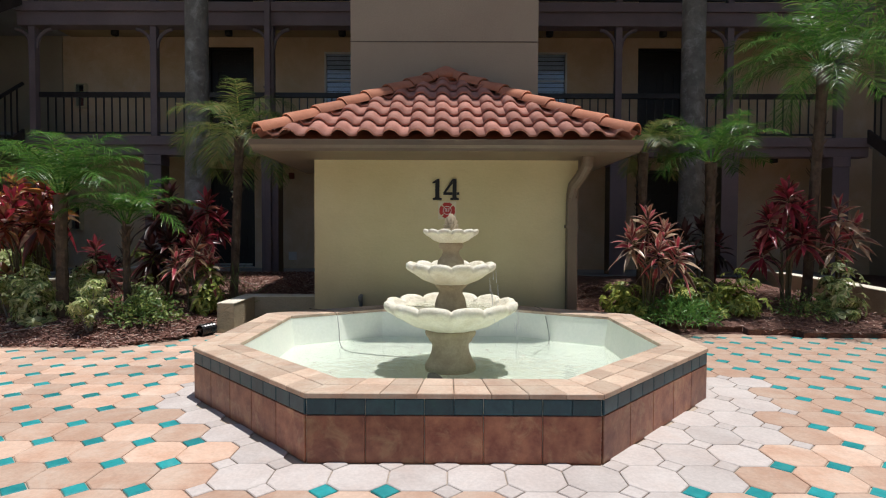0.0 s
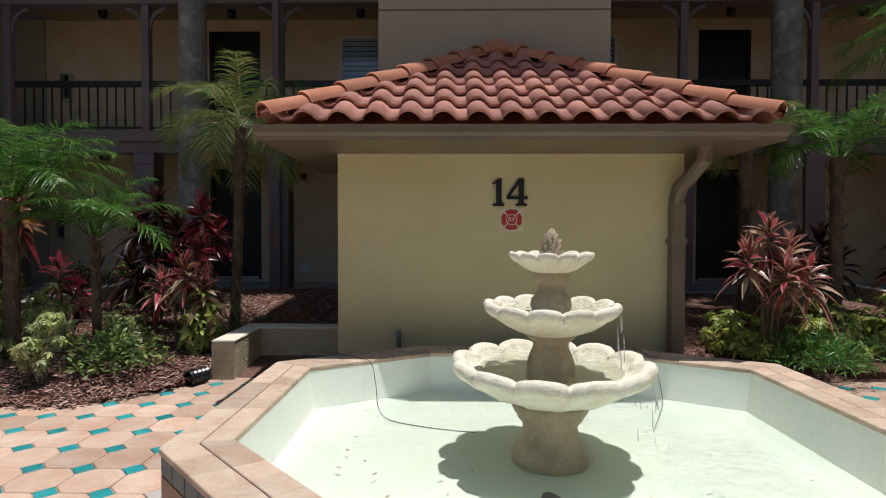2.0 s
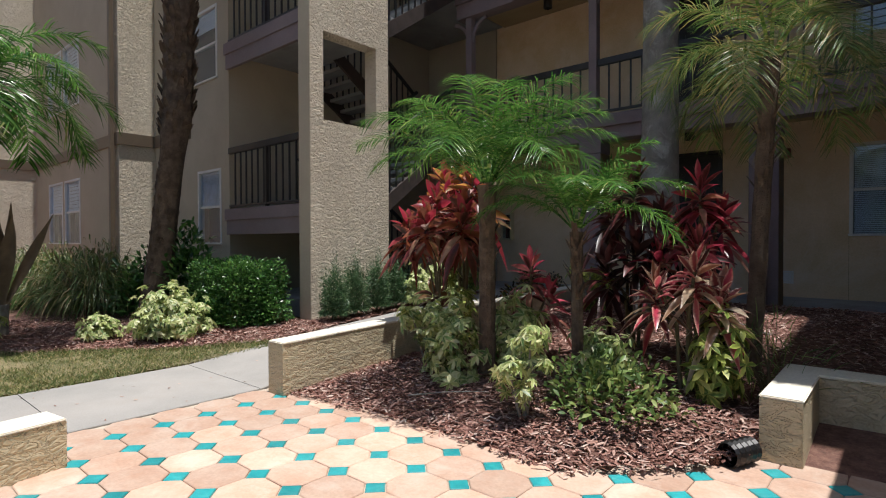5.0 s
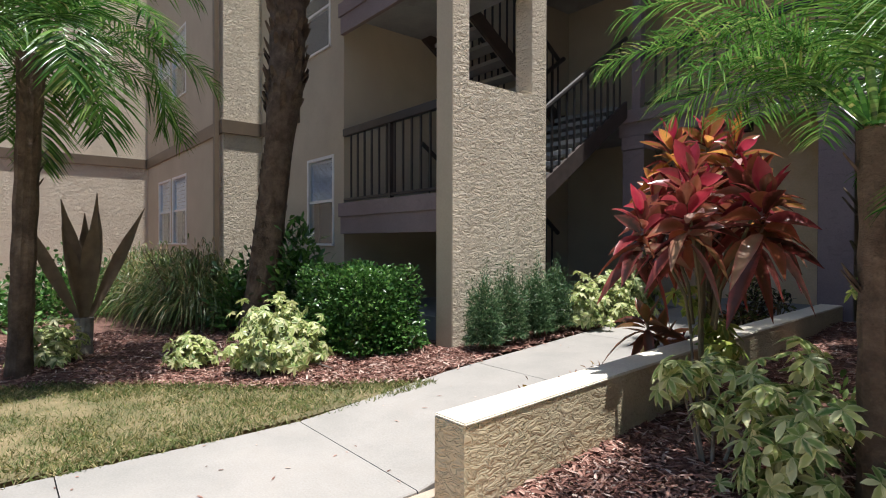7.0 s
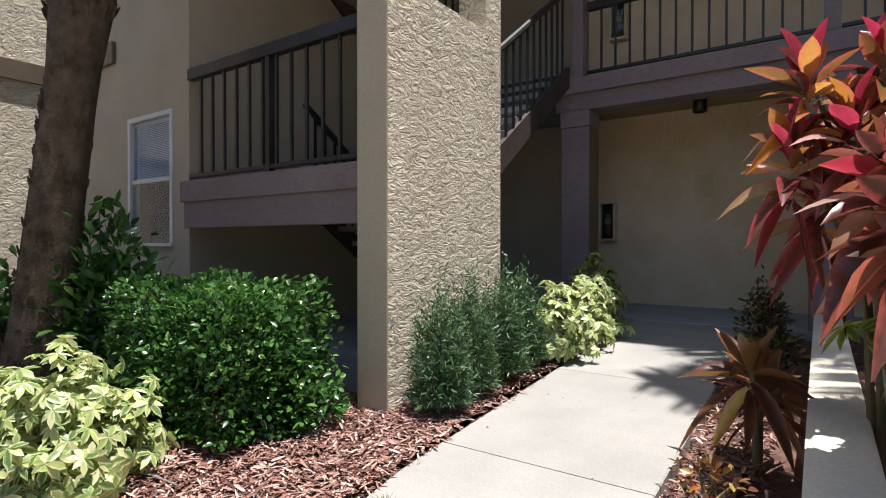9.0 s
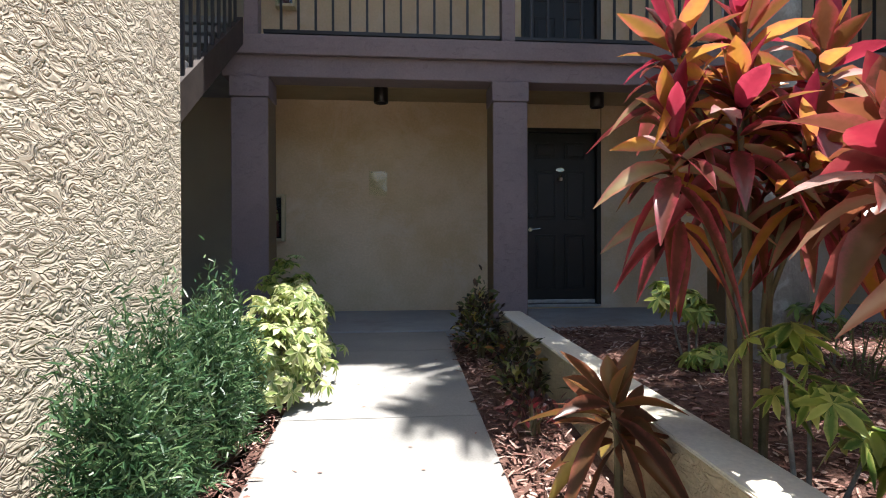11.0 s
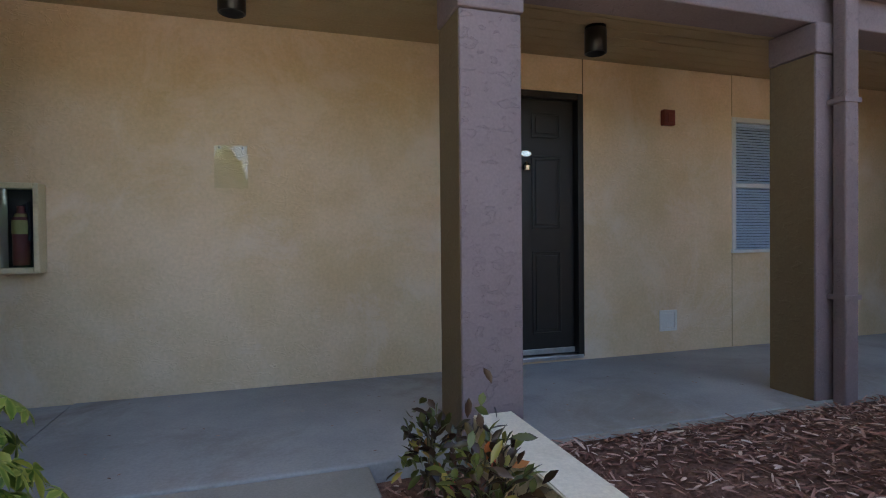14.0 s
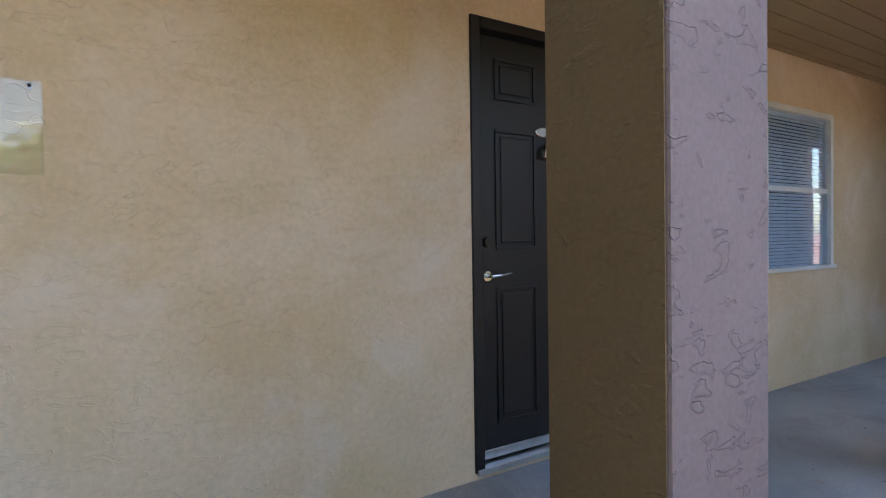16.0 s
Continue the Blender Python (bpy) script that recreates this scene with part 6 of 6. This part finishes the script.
def royal_palm(at, h, seed):
    x, y = at
    z = ground_z(x, y)
    ob = thing("royal_palm", (x, y, z), "royal palm with smooth grey ringed trunk", "palm", "royal palms")
    prof = [(0.33, -0.06), (0.30, 0.08), (0.255, 0.35), (0.225, 0.8), (0.21, 1.4), (0.195, 2.4), (0.19, 3.4), (0.185, 5.0), (0.17, 7.0), (0.15, h)]
    bm = lathe(x, y, [(r, z + q) for r, q in prof], 28, lambda a, i: (1 + 0.03 * math.sin(3 * a + i), 0))
    part("trunk", bm, M_TRUNK, ob, "", True)
    rng = np.random.RandomState(seed)
    sets = []
    for i in range(20):
        a = i * 2.4 + rng.rand() * 0.4
        sets.append(frond(rng, (x, y, z + h), a, 1.2 - 1.2 * i / 20, 1.9, 0.58, 1.8, 46, 0.05))
    foliage("crown", sets, M_PALM, ob)
    return ob


royal_palm((-4.24, 9.33), 7.6, 21)
royal_palm((4.15, 9.2), 7.6, 22)


def date_palm(at, seed):
    """A thick shaggy trunk that leans, with cut leaf bases all over; its crown is far above."""
    x, y = at
    z = ground_z(x, y)
    ob = thing("date_palm", (x, y, z), "leaning palm with thick rough brown trunk", "palm")
    rng = np.random.RandomState(seed)
    pts = [np.array([x + 0.24 * t ** 1.0, y + 0.26 * t, z - 0.05 + 3.0 * t]) for t in np.linspace(0, 1, 12)] + [np.array([x + 0.25 + 0.1 * t, y + 0.27 + 0.08 * t, z + 2.95 + 4.5 * t]) for t in np.linspace(0.05, 1, 10)]
    rad = [0.26, 0.22, 0.195, 0.185, 0.18, 0.175, 0.17, 0.17, 0.165, 0.17, 0.19, 0.21] + [0.21] * 10
    part("trunk", tube(pts, rad, 18), M_BOOT, ob, "", True)
    sets = []
    for i in range(560):
        k2 = int(rng.randint(1, len(pts) - 1)) if i > 200 else int(rng.randint(10, len(pts) - 1))
        a = rng.rand() * 6.28
        q = pts[k2] + (pts[k2 + 1] - pts[k2]) * rng.rand()
        big = k2 > 9
        o = np.array([math.cos(a), math.sin(a), 0])
        sets.append(leaves([q + o * rad[k2] * 0.9], [o * (0.5 if big else 0.25) + np.array([0, 0, 0.8])], [o], 0.14 if big else 0.07, 0.09 if big else 0.06, (1, 0.9, 0.5), 0, 0.25))
    foliage("bark_boot", sets, M_BOOT, ob)["kind"] = "stuff"
    crown = [frond(rng, pts[-1], i * 2.4 + rng.rand() * 0.4, 1.25 - 1.3 * i / 26, 2.3, 0.45, 1.5, 46, 0.032) for i in range(26)]
    foliage("crown", crown, M_PALM, ob)
    return ob


date_palm((-10.5, 6.25), 31)

# cordylines
cordyline("cordyline", (-5.34, 6.78), [(-0.1, 0.05, 1.46), (0.2, 0.1, 1.38), (-0.35, 0.1, 1.32), (0.32, -0.08, 1.30), (0.0, -0.2, 1.30), (-0.3, -0.12, 1.22), (0.1, 0.25, 1.32), (-0.15, 0.3, 1.4)], 0.26, 0.088, 28, M_TIRUST, "rust and crimson cordyline clump with glossy leaves", 41, 0.6)
cordyline("cordyline", (-3.32, 7.58), [(0, 0, 1.45), (0.12, 0.1, 1.22), (-0.17, 0.1, 1.12), (0.06, -0.25, 1.0), (-0.3, -0.05, 0.9)], 0.28, 0.062, 40, M_TI, "tall crimson and dark cordyline", 42, 0.5)
cordyline("cordyline", (-3.20, 6.84), [(0.06, 0.0, 0.90), (-0.2, 0.0, 0.76), (0.2, 0.05, 0.72)], 0.26, 0.058, 32, M_TICREAM, "cordyline with red centres and cream-edged leaves", 43, 0.45)
cordyline("cordyline", (-4.48, 6.95), [(0, 0, 0.86), (0.12, 0.1, 0.62)], 0.25, 0.055, 24, M_TI, "small dark red cordyline", 44)
cordyline("cordyline", (-3.9, 7.7), [(0, 0, 1.5), (0.25, 0.0, 1.2), (-0.25, 0.1, 1.3), (0.1, -0.2, 0.95), (-0.15, -0.2, 0.8)], 0.33, 0.07, 34, M_TIDARK, "purple cordyline, leaf colours darkened for the bed's shade", 45)
cordyline("cordyline", (2.5, 6.7), [(0, 0, 1.28), (0.22, 0.05, 1.12), (-0.22, -0.05, 1.05), (0.05, -0.2, 0.92), (0.32, -0.1, 0.9)], 0.28, 0.06, 32, M_TICREAM, "crimson and cream cordyline beside the kiosk", 46, 0.5)
cordyline("cordyline", (4.5, 7.15), [(0, 0, 1.6), (0.2, 0.1, 1.4), (-0.25, 0.0, 1.3), (0.1, -0.15, 1.1), (-0.2, 0.2, 0.9)], 0.30, 0.065, 40, M_TI, "tall magenta and wine cordyline", 47, 0.5)
cordyline("cordyline", (5.12, 7.1), [(0, 0, 1.4), (0.2, 0.0, 1.15), (-0.1, -0.1, 1.0)], 0.30, 0.065, 28, M_TICREAM, "pink and cream cordyline", 48, 0.5)
cordyline("cordyline", (3.6, 7.6), [(0, 0, 1.1), (0.25, 0.1, 0.9), (-0.25, 0.0, 1.0)], 0.33, 0.07, 22, M_TIDARK, "purple cordyline, leaf colours darkened for deep shade", 49)
cordyline("cordyline", (-5.64, 7.50), [(-0.27, 0.0, 1.72), (-0.02, 0.0, 1.76), (0.2, -0.1, 1.66), (-0.32, -0.08, 1.42), (-0.12, -0.12, 1.50), (0.06, 0.1, 1.48), (0.26, 0.0, 1.42), (0.08, -0.18, 1.34), (-0.22, 0.05, 1.28), (0.2, -0.1, 1.28)], 0.28, 0.072, 28, M_TIFIRE, "large red and orange cordyline leaning over the wall", 50, 0.6)
cordyline("cordyline", (-6.09, 7.55), [(-0.03, 0, 0.43), (0.03, 0.1, 0.32)], 0.31, 0.072, 18, M_TIBRONZE, "bronze cordyline in the narrow strip", 51, 0.7)

# shrubs of the patio beds
umbrella_sprig((-3.88, 5.9), [(-0.02, -0.14, 0.34, 14), (0.05, 0.0, 0.54, 14), (-0.05, 0.05, 0.48, 12), (0.06, 0.02, 0.36, 12), (-0.08, -0.05, 0.26, 10), (0.04, -0.06, 0.20, 10)], M_VARI, "small bright yellow variegated umbrella shrub", 62, 0.06)
bush("variegated_shrub", (-4.72, 6.2), 0.25, 0.86, 130, M_VARI, "yellow-green umbrella shrub beneath the palm", 59, length=0.075, width=0.03, stems=9)
bush("variegated_shrub", (-4.4, 6.66), 0.22, 0.80, 110, M_VARI, "yellow variegated umbrella shrub in the bed", 63)
bush("variegated_shrub", (-3.75, 6.75), 0.24, 0.55, 80, M_VARI, "lime green umbrella shrub in the bed", 64)
bush("variegated_shrub", (-3.0, 6.85), 0.20, 0.80, 80, M_LIME, "lime green umbrella shrub on a bare stem", 65)
bush("sage_shrub", (-3.48, 6.24), 0.40, 0.46, 900, M_SAGE, "low spreading yellowish green shrub", 66, "oval", 0.06, 0.026)
bush("sage_shrub", (-4.78, 6.85), 0.26, 0.5, 300, M_SAGE, "low green shrub beneath the palm", 67, "oval", 0.06, 0.024)
bush("wispy_plant", (-2.75, 7.15), 0.33, 0.62, 160, M_SAGE, "wispy thin-stemmed green plant", 68, "strip", 0.16, 0.006, stems=16)
bush("fern_shrub", (2.8, 6.45), 0.42, 0.42, 1500, M_FERN, "bright green ferny shrub at the bed's edge", 69, "strip", 0.07, 0.012)
bush("variegated_shrub", (2.35, 6.95), 0.35, 0.55, 110, M_LIME, "shaded green umbrella shrub", 70)
bush("variegated_shrub", (3.15, 6.95), 0.32, 0.62, 110, M_LIME, "shaded green umbrella shrub", 71)
bush("variegated_shrub", (3.75, 6.9), 0.30, 0.66, 110, M_LIME, "green umbrella shrub in the bed", 72)
bush("variegated_shrub", (4.95, 6.85), 0.30, 0.85, 110, M_VARI, "yellow variegated umbrella shrub", 73)
bush("variegated_shrub", (5.45, 6.3), 0.24, 0.62, 70, M_VARI, "yellow variegated umbrella shrub beside the wall", 74)
bush("sage_shrub", (4.4, 6.7), 0.35, 0.4, 420, M_SAGE, "low dusty green shrub", 75, "oval", 0.05, 0.02)
umbrella_sprig((-5.6, 7.28), [(-0.08, 0.0, 0.66, 8), (0.05, 0.05, 0.5, 8), (0.16, -0.05, 0.36, 8)], M_LIME, "green umbrella shrub behind the low wall", 76, 0.10)
umbrella_sprig((-5.12, 6.38), [(0.02, 0.0, 0.50, 9), (-0.12, -0.06, 0.44, 9), (0.16, 0.02, 0.42, 12), (0.05, -0.1, 0.32, 12), (-0.05, -0.16, 0.5, 12)], M_VARI, "yellow-green umbrella shrub on thin stems beside the wall", 61, 0.075)
umbrella_sprig((-4.92, 9.12), [(-0.20, -0.02, 0.54, 14), (-0.04, 0.03, 0.50, 14), (0.06, 0.05, 0.40, 12), (0.10, -0.06, 0.14, 12), (-0.02, -0.1, 0.10, 10)], M_LIME, "young umbrella shrub with bare stems at the palm's foot", 77, 0.085)
umbrella_sprig((-4.1, 8.95), [(-0.1, 0.0, 0.42, 6), (0.15, 0.1, 0.36, 6)], M_SAGE, "small umbrella shrub beside the palm trunk", 78, 0.08)
bush("wispy_plant", (-4.1, 8.75), 0.34, 0.6, 120, M_SAGE, "wispy green plant beside the palm trunk", 78, "strip", 0.14, 0.008, stems=12)
bush("croton", (-6.24, 9.75), 0.16, 0.60, 560, M_CROTON, "dark-leaved croton at the column's foot", 79, "oval", 0.06, 0.024)
bush("croton", (-6.22, 10.42), 0.12, 0.38, 130, M_CROTON, "green and red croton sprig beside the column", 84, "oval", 0.065, 0.028, stems=7)
bush("croton", (-6.12, 9.15), 0.15, 0.36, 190, M_CROTON, "small dark green shrub in the narrow strip", 80, "oval", 0.07, 0.03)
bush("croton", (-6.16, 8.7), 0.14, 0.26, 120, M_CROTON, "small dark green shrub in the narrow strip", 86, "oval", 0.07, 0.03)
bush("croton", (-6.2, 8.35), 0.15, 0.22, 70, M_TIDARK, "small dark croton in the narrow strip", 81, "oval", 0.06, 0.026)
bush("croton", (-6.16, 6.25), 0.10, 0.32, 36, M_TIBRONZE, "tiny bronze croton seedling beside the wall", 82, "oval", 0.055, 0.028, stems=5)
bush("croton", (-6.18, 6.75), 0.12, 0.2, 70, M_TIFIRE, "low orange and green croton seedlings in mulch", 87, "oval", 0.05, 0.026)
bush("croton", (-6.22, 7.1), 0.13, 0.2, 60, M_TIBRONZE, "small bronze croton seedling in mulch", 83, "oval", 0.05, 0.025)

# shrubs at the stair wall and along the wing
for i, (x, y, r, h) in enumerate(((-7.74, 7.42, 0.18, 0.80), (-7.76, 7.78, 0.18, 0.84), (-7.72, 8.15, 0.18, 0.82), (-7.74, 8.5, 0.17, 0.80))):
    bush("podocarpus", (x, y), r, h, 6000, M_PODO, "upright bluish green podocarpus shrub", 90 + i, "strip", 0.042, 0.008, group="podocarpus row")
for i, (x, y, r, h, mt) in enumerate(((-7.60, 8.85, 0.25, 0.62, M_VARI), (-7.58, 9.25, 0.27, 0.66, M_VARI), (-7.58, 9.72, 0.27, 0.64, M_VARI), (-7.72, 10.1, 0.26, 0.74, M_LIME))):
    bush("variegated_shrub", (x, y), r, h + 0.06, 210, mt, "cream and green variegated umbrella shrub", 95 + i, length=0.07, width=0.03)
bush("hedge", (-8.95, 6.72), 0.46, 0.95, 15000, M_HEDGE, "clipped dark green glossy hedge", 100, "oval", 0.047, 0.029, 1.60, 0.95, boxy=0.75)
bush("hedge", (-8.25, 6.85), 0.20, 0.40, 420, M_HEDGE, "small green hedge shrub at the wall's corner", 101, "oval", 0.05, 0.028)
bush("golden_shrub", (-8.80, 5.80), 0.45, 0.68, 600, M_VARI, "round golden variegated umbrella shrub", 102, length=0.066, width=0.028, stems=14)
bush("golden_shrub", (-9.32, 5.2), 0.22, 0.36, 140, M_VARI, "small golden variegated shrub", 103, length=0.06, width=0.026)
bush("golden_shrub", (-10.3, 4.2), 0.28, 0.5, 110, M_VARI, "golden variegated shrub beside the lawn", 104, length=0.08, width=0.032)
bush("hedge", (-14.3, 4.6), 0.75, 1.0, 2600, M_HEDGE, "dark green rounded shrub behind the spear plant", 106, "oval", 0.09, 0.05, 1.3, 1.2)
bush("hedge", (-13.2, 3.4), 0.6, 0.8, 1600, M_HEDGE, "dark green rounded shrub beside the wing", 107, "oval", 0.09, 0.05, 1.2, 1.2)
bush("tree_philodendron", (-10.3, 6.65), 0.42, 1.45, 1500, M_HEDGE, "dark green leafy shrub at the palm's foot", 105, "oval", 0.14, 0.05)
bush("tree_philodendron", (-11.0, 6.3), 0.45, 1.0, 1200, M_HEDGE, "dark green leafy shrub beside the palm trunk", 108, "oval", 0.12, 0.05)
for i, (x, y) in enumerate(((-11.6, 5.9), (-12.4, 5.8), (-13.2, 5.7), (-14.2, 5.6))):
    rng = np.random.RandomState(110 + i)
    ob = thing("areca_clump", (x, y, ground_z(x, y)), "dense clump of arching narrow green leaves", "shrub", "areca clumps")
    n = 2000
    p, d = mound(rng, n, 0.55, 1.12, 0.35, 0.5)
    way = unit(d * 0.8 + np.array([0, 0, 0.5]) + rng.normal(size=d.shape) * 0.3)
    foliage("leaves", [leaves(p + np.array([x, y, ground_z(x, y)]), way, rng.normal(size=d.shape), 0.40, 0.016, STRAP, 1.15, 0.15)], M_ARECA, ob)
    for k2 in range(10):
        part("stem", tube([(x + rng.normal() * 0.12, y + rng.normal() * 0.12, 0), (x + rng.normal() * 0.3, y + rng.normal() * 0.3, 1.1)], [0.014, 0.006], 5), M_STALK, ob)
SPX, SPY = -10.6, 4.5
sp = thing("spear_plant", (SPX, SPY, 0), "withered brown plant with tall paddle-shaped blades", "plant")
for k2, (az, tilt, ln, wd) in enumerate(((1.6, 0.08, 1.45, 0.17), (4.6, 0.14, 1.38, 0.17), (1.5, 0.40, 1.42, 0.12), (4.7, 0.40, 1.32, 0.13), (0.4, 0.18, 1.3, 0.17), (3.0, 0.16, 1.25, 0.17), (5.4, 0.24, 1.1, 0.15), (2.2, 0.55, 1.1, 0.10))):
    wy = (math.sin(tilt) * math.cos(az), math.sin(tilt) * math.sin(az), math.cos(tilt))
    foliage("blade", [leaves([(SPX, SPY, 0.30)], [wy], [(1.0, 0.5 * math.cos(k2), 0.1)], ln, wd, (0.35, 0.45, 0.7, 0.95, 1.0, 0.8, 0.35, 0.04), -0.06 if tilt > 0.4 else 0.03, 0.3)], M_SPEAR, sp)
part("stump", tube([(SPX, SPY, -0.05), (SPX, SPY, 0.12), (SPX, SPY, 0.42)], [0.10, 0.075, 0.085], 12), M_TRUNK, sp, "pale cut stump")
for i, (a, b) in enumerate((((-4.75, 5.75, 0.10), (-4.25, 5.98, 0.17)), ((-3.0, 8.6, 0.34), (-3.5, 8.9, 0.42)), ((-8.6, 6.0, 0.09), (-8.2, 6.05, 0.10)))):
    tw = thing("dry_stick", a, "thin dry pale stick lying on mulch", "stick", "sticks")
    part("twig", tube([a, tuple((np.array(a) + np.array(b)) / 2 + np.array([0.01, 0.01, 0.01])), b], [0.006, 0.005, 0.003], 6), M_TRUNK, tw)


# ---- woods behind the walker, seen only as a reflection ----
rng = np.random.RandomState(200)
p = np.stack([rng.uniform(-45, 35, 5200), rng.uniform(-24, -18, 5200), rng.rand(5200) ** 0.7], 1)
p[:, 2] *= 6.0 + 1.8 * np.sin(p[:, 0] * 0.35) + 1.1 * np.sin(p[:, 0] * 1.3 + 1)
v, f = leaves(p, rng.normal(size=p.shape) + np.array([0, 0, 0.4]), rng.normal(size=p.shape), 1.1, 0.6, OVAL, 0.2, 0.1)
tagged(raw("distant_woods", v.tolist(), f.tolist(), M_HEDGE), "far belt of green trees across the grounds", "woods", kind="stuff")


# ---- patio pavers ----
PITCH, PX0, PY0 = 0.287, -4.29, 4.48
patio = thing("pavement_patio", (0, 3, 0), "patio of peach clay octagons with turquoise insets", "pavement", kind="structure")
part("bedding", prism([(-6.02, -8), (6.02, -8), (6.02, 6.5), (1.6, 7.9), (-1.6, 7.9), (-6.02, 5.45)], -0.08, -0.004), M_GROUT, patio)


def paver_mesh(name, outline, material):
    bm = bmesh.new()
    c = Vector((sum(p[0] for p in outline) / len(outline), sum(p[1] for p in outline) / len(outline)))
    n = len(outline)
    rings = []
    for shrink, z in ((0.0, -0.03), (0.0, 0.003), (0.005, 0.007)):
        rings.append([bm.verts.new((*(Vector(p) + (c - Vector(p)).normalized() * shrink), z)) for p in outline])
    for r0, r1 in zip(rings, rings[1:]):
        for i in range(n):
            bm.faces.new((r0[i], r0[(i + 1) % n], r1[(i + 1) % n], r1[i]))
    bm.faces.new(rings[-1])
    bm.normal_update()
    me = bpy.data.meshes.new(name)
    bm.to_mesh(me)
    bm.free()
    me.materials.append(material)
    return me


ha, hc, hd = PITCH / 2 - 0.0025, 0.071, 0.0665
OCTO = [(ha - hc, -ha), (ha, -ha + hc), (ha, ha - hc), (ha - hc, ha), (-ha + hc, ha), (-ha, ha - hc), (-ha, -ha + hc), (-ha + hc, -ha)]
DIAM = [(0, -hd), (hd, 0), (0, hd), (-hd, 0)]
P_OCT, P_OCTW = paver_mesh("paver", OCTO, M_PAVER), paver_mesh("paver", OCTO, M_PALEPAVER)
P_DIA, P_DIAW = paver_mesh("inset_tile", DIAM, M_AQUA), paver_mesh("inset_tile", DIAM, M_PALEPAVER)


def in_poly(poly, x, y):
    c = False
    for (ax, ay), (bx, by) in zip(poly, poly[1:] + poly[:1]):
        if (ay > y) != (by > y) and x < (bx - ax) * (y - ay) / (by - ay) + ax:
            c = not c
    return c


def basin_gap(x, y):
    return min((Vector((x, y)) - geo_near((x, y), a, b)).length for a, b in zip(OCT, OCT[1:] + OCT[:1]))


def on_patio(x, y):
    if in_poly(OCT, x, y) and basin_gap(x, y) > 0.03:
        return False
    if in_poly(BED_WEST, x, y) and edge_w(x, y) > 0.12 or in_poly(BED_EAST, x, y) and edge_e(x, y) > 0.12:
        return False
    if y > 5.45 and (x < -5.75 or x > 5.75) or x < -5.4 and y < 3.7 or -1.5 < x < 1.5 and y > 6.34:
        return False
    return -6.0 < x < 6.0 and y < (7.1 if -2.5 < x < 2.3 else 6.6)


rest = {}
for j in range(-40, 10):
    for i in range(-8, 40):
        for kind_, ox, oy in (("o", 0.5, 0.5), ("d", 0.0, 0.0)):
            x, y = PX0 + PITCH * (i + ox), PY0 + PITCH * (j + oy)
            if y < -6 or not on_patio(x, y):
                continue
            white = basin_gap(x, y) < 0.44 + 0.10 * min(1, max(-1, x / 1.5)) - 0.35 * noise.noise((x * 1.5, y * 1.5, 2)) and y < 4.6
            me = (P_OCTW if white else P_OCT) if kind_ == "o" else (P_DIAW if white else P_DIA)
            if -5.4 < x < -1.9 and 3.6 < y < 6.1 or -2.6 < x < 2.6 and 2.2 < y < 3.3:
                ob = new(me.name.split(".")[0], me)
                hang(ob, patio)
                ob.matrix_basis = pose(x, y, 0.002 * noise.noise((x * 3, y * 3, 1)), noise.noise((x * 5, y, 0)) * 0.6, noise.noise((x, y * 5, 0)) * 0.6, 0)
            else:
                rest.setdefault(me, []).append((x, y))
for me, places in rest.items():
    co = np.array([v.co[:] for v in me.vertices])
    fs = [tuple(p.vertices) for p in me.polygons]
    vs, ff = [], []
    for x, y in places:
        o = len(vs)
        vs.extend(map(tuple, co + np.array([x, y, 0.002 * noise.noise((x * 3, y * 3, 1))])))
        ff.extend(tuple(q + o for q in f) for f in fs)
    tagged(raw("outer_pavers", vs, ff, me.materials[0], patio), kind="stuff")
